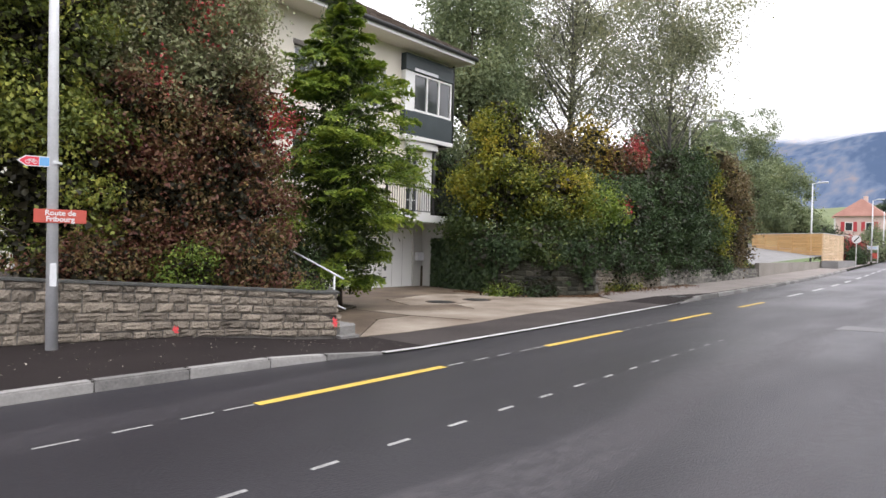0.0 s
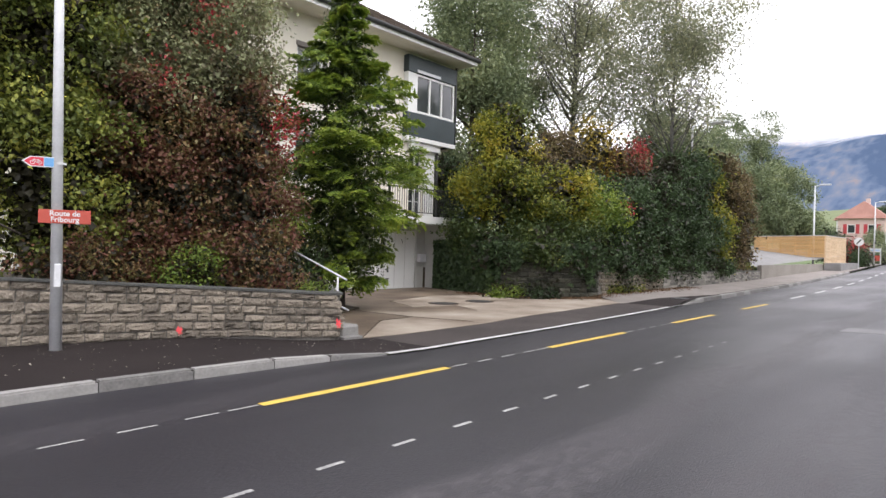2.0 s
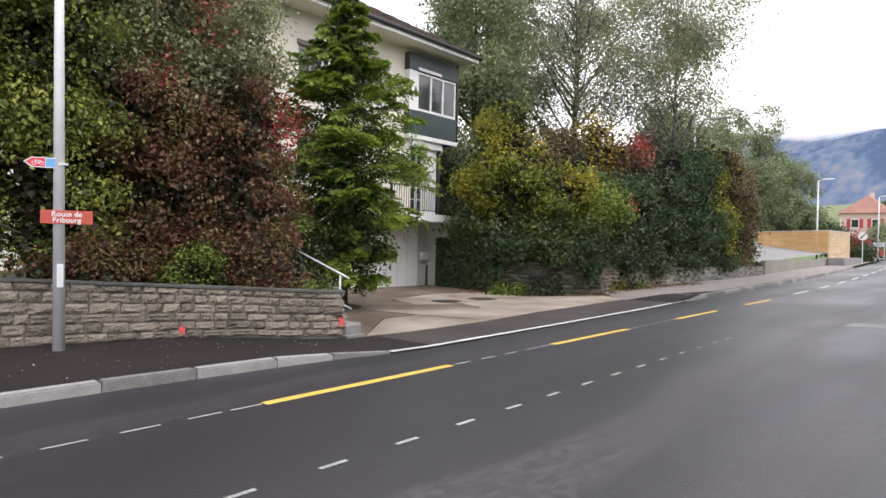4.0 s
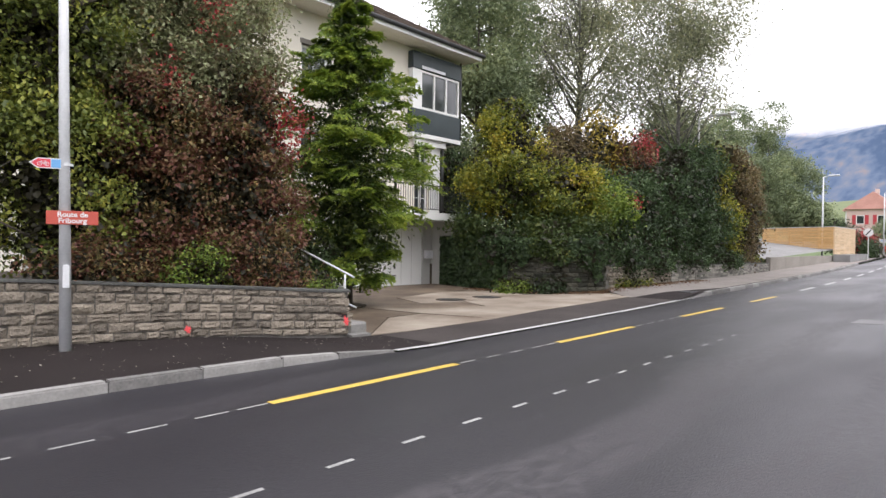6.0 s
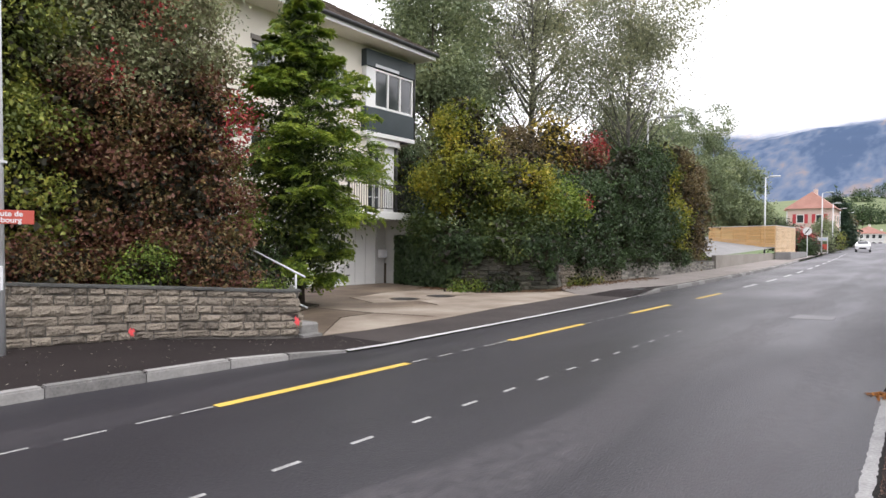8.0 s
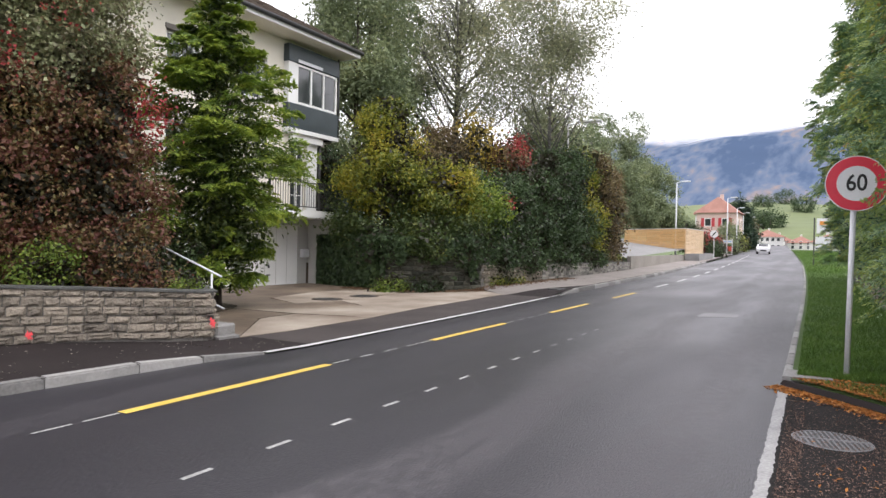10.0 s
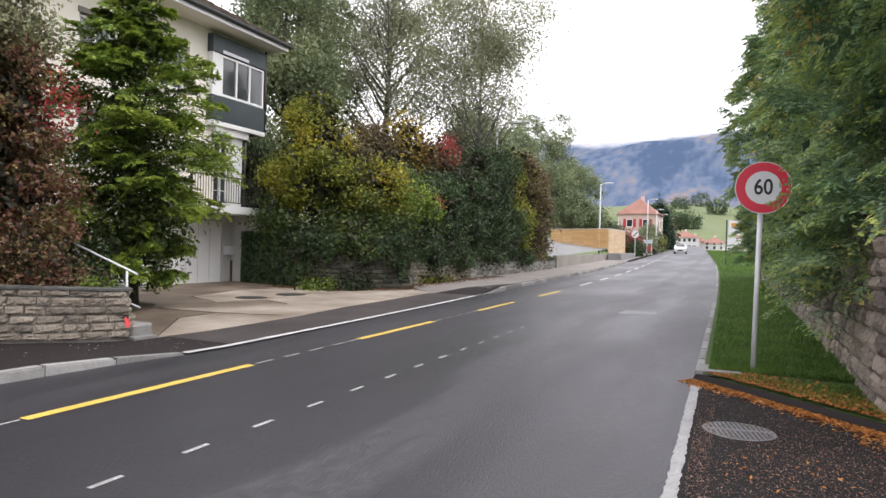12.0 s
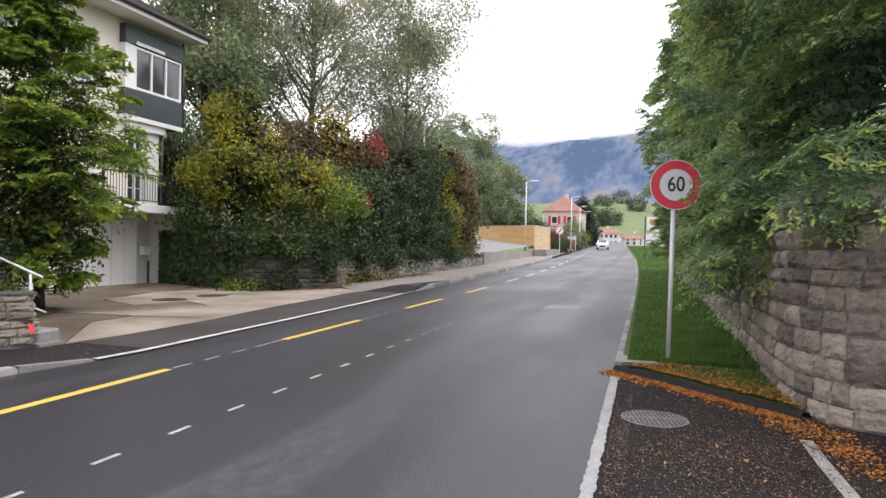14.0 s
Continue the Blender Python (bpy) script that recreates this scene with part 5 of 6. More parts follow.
tagged(link("conifer_bed", prism([(8.2, 10.6), (8.9, 10.5), (10.7, 11.5), (10.9, 12.4), (9.0, 13.4)], 0.0, 0.07), M_SOIL), "dark soil bed under the conifer", "ground", kind="structure")

# Added bush: its dark leaves stand for the shade below the conifer.
shrub(8.85, 11.45, 0.05, [(0, 0, 0.8, 0.65, 0.6, 0.85)], L_DARKGREEN, 5000, 0.07, 35, "dark green bush added for the shade under the conifer", per=8, spread=0.12, boughs=30, bough=0.25)
shrub(20.6, 17.4, 0.78, [(0, 0, 1.6, 0.9, 0.9, 1.7), (0, 0, 3.4, 0.9, 0.9, 1.3)], L_DARKGREEN, 9000, 0.11, 36, "dark evergreen shrub beside the balcony", per=10, spread=0.2, boughs=50, bough=0.4)
# right garden
RG = "mixed shrubs above the garden wall"
shrub(19.2, 13.35, 0.95, [(0.1, 0.0, 2.8, 1.45, 1.5, 1.2), (0.3, 0.1, 4.2, 1.0, 1.0, 1.0), (0.35, 0.2, 5.2, 0.5, 0.5, 0.6)], L_OLIVE, 20000, 0.115, 41, "yellowing olive shrub above the ivy wall", per=9, spread=0.16, boughs=95, bough=0.46, group=RG,
      extra=[broadleaf(lobes([(-0.1, 0, 1.2, 1.6, 1.7, 1.2)], 60, 0.45, 341, 0.5, 0.9), L_HEDGEGREEN, 13000, 0.115, 342, 9, 0.16)])
shrub(20.3, 11.40, 1.00, [(0.1, 0.2, 2.2, 1.3, 1.2, 1.2)], L_OLIVE, 11000, 0.115, 42, "yellow and olive shrub above the ivy wall", per=9, spread=0.16, boughs=60, bough=0.42, group=RG,
      extra=[broadleaf(lobes([(0, 0, 0.8, 1.5, 1.25, 0.9)], 50, 0.42, 343, 0.5, 0.9), L_HEDGEGREEN, 10000, 0.115, 344, 9, 0.16)])
shrub(21.3, 12.9, 1.2, [(0, 0, 1.6, 0.95, 0.9, 1.3), (0, 0, 3.0, 0.8, 0.8, 1.1)], L_RUST, 12000, 0.11, 142, "rusty brown shrub between yellow neighbours", per=9, spread=0.16, boughs=70, bough=0.42, group=RG)
shrub(22.3, 10.95, 0.85, [(0, 0, 2.2, 1.2, 0.7, 0.75)], L_YEWTIP, 5200, 0.115, 143, "bright yellow-green shrub over the low wall", per=9, spread=0.17, boughs=40, bough=0.36, group=RG)
shrub(22.0, 11.15, 0.75, [(0, 0, 0.8, 1.6, 1.1, 1.1), (0.2, 0.3, 2.2, 1.4, 1.0, 1.4)], L_DARKGREEN, 23000, 0.115, 43, "dense dark green hedge shrub over the low wall", per=11, spread=0.16, boughs=100, bough=0.5, group=RG,
      extra=[broadleaf([(-0.8, -0.7, 2.2, 0.9, 0.4, 0.55)], L_GREENBRIGHT, 2200, 0.12, 44, 8, 0.22), broadleaf([(0.9, -0.7, 2.4, 0.5, 0.3, 0.2)], L_RED, 220, 0.11, 45, 8, 0.14)])
shrub(23.2, 13.40, 1.00, [(0, 0, 3.4, 1.5, 1.3, 1.7), (0.4, 0, 1.6, 1.5, 1.2, 1.5)], L_RUST, 23000, 0.12, 46, "rusty brown shrub in autumn colour", per=11, spread=0.17, boughs=100, bough=0.5, group=RG)
shrub(25.4, 13.0, 0.9, [(0, 0, 4.6, 0.8, 0.8, 1.6), (0.2, 0.2, 3.2, 1.1, 0.9, 1.0)], L_GOLD, 4200, 0.14, 47, "slender golden-leaved young tree", name="young_tree", per=10, spread=0.26, group=RG)
shrub(26.6, 12.40, 0.90, [(0, 0, 3.6, 1.2, 1.0, 1.6), (0, -0.2, 1.5, 1.6, 1.1, 1.5)], L_BROWNRED, 17250, 0.12, 48, "dark copper shrub among the hedge", per=11, spread=0.17, boughs=90, bough=0.5, group=RG,
      extra=[broadleaf([(1.0, -0.4, 4.9, 0.6, 0.4, 0.6)], L_RED, 700, 0.13, 49, 8, 0.2)])
for k, (x, hh) in enumerate(((24.6, 3.4), (27.4, 4.2), (30.0, 5.2), (32.6, 5.6))):
    shrub(x, 11.25, 0.7, [(0, 0, hh * 0.3, 1.7, 1.15, hh * 0.36), (0.1, 0.1, hh * 0.72, 1.5, 1.05, hh * 0.36)], L_DARKGREEN, 24000, 0.125, 50 + k, "dense dark green hedge shrub over the low wall", per=11, spread=0.17, boughs=110, bough=0.5, group=RG)
for k, (x, hh) in enumerate(((35.2, 5.9), (37.6, 6.0), (39.6, 5.2))):
    shrub(x, 11.3, 0.75, [(0, 0, hh * 0.3, 1.5, 1.1, hh * 0.36), (0.1, 0.1, hh * 0.72, 1.3, 1.0, hh * 0.36)], L_RUST if k else L_OLIVE, 17000, 0.14, 60 + k, "rusty brown hedge shrub over the low wall", per=11, spread=0.18, boughs=100, bough=0.5, group=RG)

for x, y, z, blob, mt_leaf, sd in ((17.95, 12.9, 1.35, (0, 0, 0.05, 0.5, 1.3, 0.45), L_DARKGREEN, 240), (18.6, 11.05, 1.35, (0, 0, 0.1, 0.7, 0.6, 0.5), L_HEDGEGREEN, 241), (19.8, 10.35, 1.1, (0, 0, 0.2, 0.8, 0.4, 0.5), L_DARKGREEN, 242), (21.8, 10.15, 0.85, (0, 0, 0.15, 1.3, 0.35, 0.4), L_DARKGREEN, 243), (24.6, 10.15, 0.82, (0, 0, 0.15, 1.5, 0.35, 0.4), L_DARKGREEN, 244), (28.4, 10.2, 0.8, (0, 0, 0.15, 2.2, 0.35, 0.4), L_DARKGREEN, 245), (33.5, 10.25, 0.85, (0, 0, 0.15, 2.5, 0.35, 0.4), L_DARKGREEN, 246)):
    shrub(x, y, z, [blob], mt_leaf, 3200, 0.1, sd, "low growth hanging over the wall top", per=9, spread=0.14, stems=False, boughs=24, bough=0.3)

# ivy curtain on the side wall
ivy = []
rng = np.random.default_rng(5)
pts, nrms = [], []
for k in range(15000):
    s = rng.random() ** 1.3 * (length_of(SIDE_WALL) - 0.1)
    x, y, a = along(SIDE_WALL, s)
    z = 0.05 + 1.75 * rng.random() if s < 3.6 else 0.35 + 1.4 * rng.random() ** 0.6
    if noise.noise(Vector((s * 1.6, z * 0.5, 3.3))) > 0.0 + max(0, 3.6 - s) * 0.6:
        continue
    off = -0.06 - 0.22 * rng.random()
    pts.append((x - math.sin(radians(a)) * off, y + math.cos(radians(a)) * off, z))
    nrms.append((math.sin(radians(a)), -math.cos(radians(a)), 0.4))
pts, nrms = np.array(pts), unit(np.array(nrms) + rng.normal(size=(len(nrms), 3)) * 0.4)
ivy_ob = empty("ivy", 0, 0, 0, label="dark green ivy hanging over the stone wall", category="ivy")
near_house = pts[:, 1] > 12.4
for nm, sel in (("ivy_curtain", near_house), ("ivy_strand", ~near_house)):
    q, nq = pts[sel], nrms[sel]
    me = leaf_mesh(nm, L_DARKGREEN, q, unit(np.cross(nq, rng.normal(size=nq.shape)) + np.array([0, 0, -0.6])), nq, 0.10 + 0.06 * rng.random(len(q)), 0.08 + 0.05 * rng.random(len(q)))
    o = new(nm, me)
    o.parent = ivy_ob

# taller trees behind
def tall_tree(name, x, y, z, h, blobs, mat, leaves, size, seed, label, bark=M_BARK, count=26, reach=4.0, r=0.22, spread=0.5, shell=0.3, per=12, slim=0.6, boughs=90, bough=0.9, steep=0.6):
    ob = empty(name, x, y, z, label=label, category="tree")
    part("trunk", limbs((0, 0, 0), h, seed, count, reach, bark, r, (0, 0), 0.25, steep), bark, ob, smooth=True)
    c = new("crown", broadleaf(lobes(blobs, boughs, bough, seed + 5) if boughs else blobs, mat, leaves, size, seed + 1, per, spread * (0.55 if boughs else 1), shell, slim))
    c.parent = ob
    return ob


tall_tree("birch_tree", 31.6, 17.2, 0.75, 19, [(0.3, 0.0, 10.5, 3.2, 3.0, 4.0), (1.2, -3.0, 11.0, 3.0, 2.6, 4.5), (-0.6, 2.6, 12.5, 3.2, 3.0, 4.5), (0.6, -0.5, 15.5, 4.0, 4.0, 3.5)], L_BIRCH, 54000, 0.13, 71, "tall thin-leaved birch showing bare branches", M_GREYBARK, 90, 4.6, 0.24, 0.8, 0.05, 12, 0.6, 330, 0.75, steep=1.1)
tall_tree("birch_tree", 34.0, 12.8, 0.75, 17, [(0.3, 0.0, 10.0, 2.6, 2.4, 4.2), (0.5, -1.2, 13.8, 2.6, 2.6, 4.0)], L_BIRCH, 26000, 0.13, 73, "slender thin-leaved birch against the sky", M_GREYBARK, 60, 3.4, 0.14, 0.8, 0.05, 12, 0.6, 200, 0.7, steep=1.1)
tall_tree("garden_tree", 24.5, 18.8, 0.75, 13, [(0, 0, 6, 2.6, 2.4, 4.0), (0.5, 0, 10.5, 2.6, 2.4, 4.0), (-1, 0.6, 13.5, 2.0, 2.0, 2.5)], L_FARGREEN, 34000, 0.16, 75, "tall dense green tree beside the house", reach=2.5)
tall_tree("garden_tree", 28.5, 21.0, 0.75, 15, [(0, 0, 8, 3.2, 3.0, 5.0), (0.2, 0, 13.0, 3.0, 2.8, 4.0)], L_FARGREEN, 26000, 0.19, 77, "tall green tree behind the garden", reach=3.0)
tall_tree("garden_tree", 38.0, 15.0, 0.8, 9, [(0, 0, 5.0, 2.4, 2.2, 3.5), (1, -0.5, 7.5, 2.0, 2.0, 2.0)], L_FARGREEN, 18000, 0.18, 79, "rounded green tree behind the hedge", reach=2.0)
tall_tree("birch_tree", 22.0, 33.0, 0.5, 22, [(0, 0, 17, 4, 4, 5.0)], L_BIRCH, 9000, 0.2, 81, "pale birch crown over the roof", M_BIRCHBARK, 30, 4.0, 0.2, 0.7, 0.15, 10)


def spruce(x, y, z, h, r, mat, seed, n=2600, size=0.25, label="dark green spruce", name="spruce_tree", length=1.0):
    blobs = [(0, 0, h * (k + 0.5) / 8, r * (1 - k / 8.3), r * (1 - k / 8.3), h / 11) for k in range(8)]
    ob = empty(name, x, y, z, label=label, category="tree")
    part("trunk", rod((0, 0, 0), (0, 0, h * 0.95), h * 0.014, 0.02), M_BARK, ob)
    c = new("foliage", sprays(blobs, mat, n, size, seed, 16, length, 0.3, 0.3, 0.4))
    c.parent = ob
    return ob


tall_tree("garden_tree", 74.0, 18.2, 1.4, 11, [(0, 0, 6.0, 3.0, 2.6, 4.2), (1.5, -1.6, 4.4, 2.6, 2.2, 2.6)], L_FARGREEN, 20000, 0.24, 98, "soft green tree behind the board fence", reach=2.5)
tall_tree("garden_tree", 60.0, 19.3, 1.2, 14, [(0, 0, 8.0, 3.0, 2.6, 4.0), (-1.5, 0.5, 5.0, 2.8, 2.4, 3.5)], L_FARGREEN, 20000, 0.22, 99, "tall green tree beyond the forecourt", reach=2.5)
tall_tree("garden_tree", 75.0, 22.0, 1.4, 15, [(0, 0, 8.0, 3.2, 3.0, 5.5), (0, 0, 13.5, 2.0, 2.0, 3.2), (1, -2, 6, 2.6, 2.6, 4.0)], L_FARGREEN, 30000, 0.2, 110, "tall soft green conifer behind the board fence", reach=2.5, boughs=190, bough=0.65)
tall_tree("garden_tree", 78.0, 19.2, 1.4, 13, [(0, 0, 7.5, 3.2, 3.0, 5.5), (0, 0, 13.5, 2.0, 2.0, 3.4), (2, -3, 6, 2.4, 2.4, 4.5)], L_FARGREEN, 34000, 0.2, 112, "tall green tree behind the board fence", reach=2.5, boughs=200, bough=0.65)
spruce(150.0, 13.6, 1.4, 11.0, 3.4, L_SPRUCE_SHADE, 94, 2200, 0.45, "dark spruce beside the road", length=1.4)
tall_tree("garden_tree", 77.0, 15.3, 1.5, 6, [(0, 0, 3.2, 3.0, 2.6, 2.2), (2.0, -0.5, 2.6, 2.4, 2.0, 1.8)], L_FARGREEN, 12000, 0.22, 95, "low spreading green tree behind the fence", reach=2.0)
tall_tree("garden_tree", 41.8, 13.2, 0.8, 6, [(0, 0, 4.4, 1.2, 1.2, 2.6)], L_FARGREEN, 9000, 0.16, 97, "slim green tree at the end of the hedge", reach=1.2)

# right side: overhanging thuja hedge
TG = "overhanging hedge conifers on the wall"
THUJA = [(7.3, -2.85, 2.0, 6.2, 2.35), (9.7, -2.75, 2.0, 6.6, 2.1), (12.3, -2.75, 0.9, 9.0, 2.1), (15.2, -2.65, 0.7, 10.0, 1.8), (18.5, -2.6, 0.7, 10.5, 1.85), (22.5, -2.5, 0.7, 11.0, 1.9), (27.0, -2.3, 0.7, 12.0, 2.0), (32.5, -2.4, 0.8, 12.5, 2.3), (38.5, -2.3, 0.9, 13.0, 2.6), (6.4, -4.9, 1.95, 6.0, 1.6)]


def hedge_boughs(seed, count, low, h, r, skirt=1.0, fans=7):
    """Clusters of fans at the ends of limbs, most of them on the open side towards the road."""
    rnd = random.Random(seed)
    out = []
    for k in range(count):
        z = low + (h - low) * (k + rnd.random()) / count
        az = rnd.gauss(2.0, 0.8) if z < 0.3 else rnd.gauss(2.3, 1.1) if rnd.random() < 0.8 else rnd.uniform(0, 6.283)
        full = r * rnd.uniform(0.72, 1.16) * (1.0 if z < h * 0.7 else max(0.2, 1.0 - (z - h * 0.7) / (h * 0.36)))
        full *= lerp(z, [(1.2, skirt), (3.4, 1.0)])
        size = rnd.uniform(0.55, 0.95)
        for f in range(fans):
            a = az + rnd.gauss(0, 0.42)
            near = full - size * rnd.uniform(0.75, 1.15)
            out.append((math.cos(az) * near, math.sin(az) * near, z + rnd.gauss(0.0, 0.13), a, rnd.uniform(-0.1, 0.55), size * rnd.uniform(0.7, 1.15), rnd.uniform(0.2, 0.55)))
    return out


for k, (x, y, z, h, r) in enumerate(THUJA):
    near = x < 13
    low = 0.0 if x < 8 else -0.75 if x < 10 else 0.2
    ob = empty("hedge_conifer", x, y, z, label="dense green thuja hedge conifer with some rusty sprays", category="hedge conifer", group=TG)
    part("trunk", rod((0, 0, -0.3), (0, 0, h * 0.9), 0.12, 0.03), M_BARK, ob)
    # Dark core leaves colour the gaps between the fans as if shaded.
    core = broadleaf([(0, 0, max(low, 0.3) + (h - max(low, 0.3)) * (j + 0.5) / 5, r * 0.66, r * 0.66, h / 8) for j in range(5)], L_SPRUCE_SHADE, 18000, 0.11, 260 + k, 8, 0.18, 0.1, 0.4)
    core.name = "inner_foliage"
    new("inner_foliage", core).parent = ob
    for me in fronds(hedge_boughs(240 + k, 135 if near else 95, low, h, r, 1.0 if x < 14 else 0.72), L_THUJA, L_THUJATIP, 200 + k, 20 if near else 13, 8 if near else 6, 0.062 if near else 0.12, 0.33, 0.55, 0.55):
        new(me.name, me).parent = ob


# -- verge grass and fallen leaves --
def scatter(name, n, sampler, mat, size, slim, seed, label, category, lift=0.006, upright=0.0):
    r = np.random.default_rng(seed)
    p = np.array([sampler(r) for _ in range(n)])
    nrm = unit(np.tile([0, 0, 1.0], (n, 1)) + r.normal(size=(n, 3)) * 0.35)
    ax = unit(np.cross(nrm, r.normal(size=(n, 3))) + np.array([0, 0, upright]))
    s = size * (0.6 + 0.8 * r.random(n))
    p[:, 2] += lift + (s * 0.4 if upright else 0)
    ob = new(name, leaf_mesh(name, mat, p, ax, nrm, s, s * slim))
    return tagged(ob, label, category, kind="stuff")


def verge_point(r):
    x = 8.9 + 46 * r.random() ** 1.9
    y = -1.55 + (y_right(x) - 0.1 + 1.55) * r.random()
    return (x, y, rise(x) + 0.085)


def corner_point(r):
    u, v = r.random(), r.random()
    if u + v > 1:
        u, v = 1 - u, 1 - v
    return (7.1 + 1.65 * u + 1.6 * v, -1.5 - 0.1 * u + 1.6 * v * 0.98, 0.05)


def berm_litter(r):
    t = r.random()
    o = abs(r.normal()) * 0.14
    x, y, a = along(bp, t * (length_of(bp) - 0.01))
    sgn = -1 if r.random() < 0.5 else 1
    off = (0.10 + o * 0.7) if sgn > 0 else -(0.08 + o * 2.4)
    nx, ny = -math.sin(radians(a)), math.cos(radians(a))
    px, py = x - nx * off, y - ny * off
    return (px, py, 0.004 if sgn > 0 else 0.085)


def apron_litter(r):
    c = ((6.35, -1.5, 0.16), (5.9, -1.55, 0.12), (5.45, -1.72, 0.14), (6.6, -1.35, 0.14), (4.9, -1.0, 0.8))[min(4, r.integers(9) // 2)]
    return (c[0] + r.normal() * c[2], min(c[1] + r.normal() * c[2], 0.12 - abs(r.normal()) * 0.5), 0.006)


L_LITTER = leaf_material("fallen_orange_leaves", [(0.0, (0.13, 0.05, 0.018)), (0.5, (0.38, 0.145, 0.032)), (0.85, (0.52, 0.225, 0.05)), (1.0, (0.52, 0.36, 0.16))], 0.2, 3, 0.7, 0.1)
def far_verge_point(r):
    x = 45 + 95 * r.random()
    y = -6 + (y_right(x) - 0.1 + 6) * r.random()
    return (x, y, rise(x) + 0.085)


L_GRASS = leaf_material("grass_blades", [(0.0, (0.0399, 0.0837, 0.015)), (0.5, (0.0876, 0.1688, 0.027)), (0.9, (0.1435, 0.2295, 0.045)), (1.0, (0.255, 0.2565, 0.09))], 0.5, 1.5, 0.55, 0.3)
scatter("verge_grass", 60000, verge_point, L_GRASS, 0.075, 0.10, 301, "short green grass on the verge", "grass", 0.0, 1.6)
scatter("far_verge_grass", 26000, far_verge_point, L_GRASS, 0.17, 0.2, 311, "longer green grass beyond the hedge", "grass", 0.0, 1.6)
scatter("corner_grass", 6000, corner_point, L_GRASS, 0.07, 0.10, 302, "short grass among fallen leaves", "grass", 0.0, 1.6)
scatter("fallen_leaves", 6500, berm_litter, L_LITTER, 0.042, 0.5, 303, "drift of fallen orange leaves along the berm", "leaves")
scatter("fallen_leaves", 1300, apron_litter, L_LITTER, 0.036, 0.45, 304, "scattered dry leaves on old asphalt", "leaves")


def path_specks(r):
    x = -2 + 9.5 * r.random()
    return (x, y_left(x) + 0.3 + (lerp(x, PAVE_BACK) - y_left(x) - 0.5) * r.random(), walk_top(x) + 0.002)


def wall_foot(r):
    s = 2.2 + (length_of(SIDE_WALL) - 2.3) * r.random()
    x, y, a = along(SIDE_WALL, s)
    o = 0.12 + abs(r.normal()) * 0.35
    return (x + math.sin(radians(a)) * o, y - math.cos(radians(a)) * o, 0.036)


def long_foot(r):
    x = 19.5 + 9 * r.random()
    return (x, 9.9 - abs(r.normal()) * 0.35, rise(x) + walk_top(x) + 0.01)


L_SPECK = leaf_material("pale_dry_leaves", [(0.0, (0.12, 0.10, 0.08)), (0.6, (0.32, 0.29, 0.25)), (1.0, (0.5, 0.46, 0.4))], 0.2, 3, 0.7, 0.1)
L_BROWNLITTER = leaf_material("brown_leaf_litter", [(0.0, (0.06, 0.035, 0.02)), (0.6, (0.17, 0.10, 0.055)), (1.0, (0.28, 0.17, 0.09))], 0.2, 3, 0.7, 0.1)
scatter("dry_leaves", 260, path_specks, L_SPECK, 0.032, 0.5, 305, "few pale dry leaves on the footpath", "leaves")
scatter("leaf_litter", 3000, wall_foot, L_BROWNLITTER, 0.07, 0.5, 306, "brown leaf litter at the wall foot", "leaves")
scatter("leaf_litter", 1800, long_foot, L_BROWNLITTER, 0.06, 0.5, 307, "brown leaf litter along the low wall", "leaves")
for x, y, w in ((17.3, 11.7, 0.8), (18.0, 10.75, 0.5)):
    shrub(x, y, 0.03, [(0, 0, 0.08, w, w * 0.5, 0.16)], L_GREENBRIGHT if w > 0.6 else L_DARKGREEN, 1800, 0.08, int(x * 10), "low green ground cover at the wall foot", name="ground_cover", per=8, spread=0.12, stems=False)
shrub(22.0, 9.75, 0.12, [(0, 0, 0.08, 1.6, 0.12, 0.14)], L_OLIVE, 900, 0.07, 230, "weeds growing along the low wall", name="weeds", per=8, spread=0.1, stems=False)
shrub(40.3, 10.9, 0.8, [(0, 0, 0.1, 1.0, 0.5, 0.25)], L_YELGREEN, 1200, 0.12, 231, "yellow-green tuft at the end of the wall", per=8, spread=0.15, stems=False)


def apron_debris(r):
    return (min(7.8, 5.3 + 1.5 * r.normal()), min(0.2 - 0.15 * r.random(), -0.75 + 0.75 * r.normal()), 0.004)


L_DEBRIS = leaf_material("bark_debris", [(0.0, (0.05, 0.032, 0.026)), (0.6, (0.17, 0.10, 0.075)), (1.0, (0.34, 0.24, 0.19))], 0.1, 3, 0.8, 0.05)
scatter("bark_debris", 15000, apron_debris, L_DEBRIS, 0.017, 0.45, 308, "fine brown debris on old asphalt", "debris")


# -- beyond: fence, houses, field, mountain --
fence = empty("board_fence", 0, 0, 0, label="new golden horizontal board fence with posts", category="fence")
FA, FB = Vector((67.0, 16.9)), Vector((62.0, 10.15))
ang = math.degrees(math.atan2(FB.y - FA.y, FB.x - FA.x))
flen = (FB - FA).length
board = box(0, 1.72, -0.012, 0.012, 0, 0.115)
bme = bpy.data.meshes.new("board")
board.to_mesh(bme)
board.free()
bme.materials.append(M_LARCH)
for s in range(5):
    a = FA.lerp(FB, s / 5)
    for k in range(14):
        ob = new("board", bme)
        ob.parent = fence
        ob.matrix_basis = pose(a.x, a.y, 1.55 + 0.13 * k, 0, 0, ang) @ Matrix.Diagonal((flen / 5 / 1.74, 1, 1, 1))
    part("post", box(a.x - 0.04, a.x + 0.04, a.y - 0.1, a.y - 0.02, 1.3, 3.42), M_LARCH, fence)
cap_b = box(0, flen, -0.05, 0.05, 0, 0.04)
part("cap", cap_b, M_METAL, fence).matrix_basis = pose(FA.x, FA.y, 3.37, 0, 0, ang)
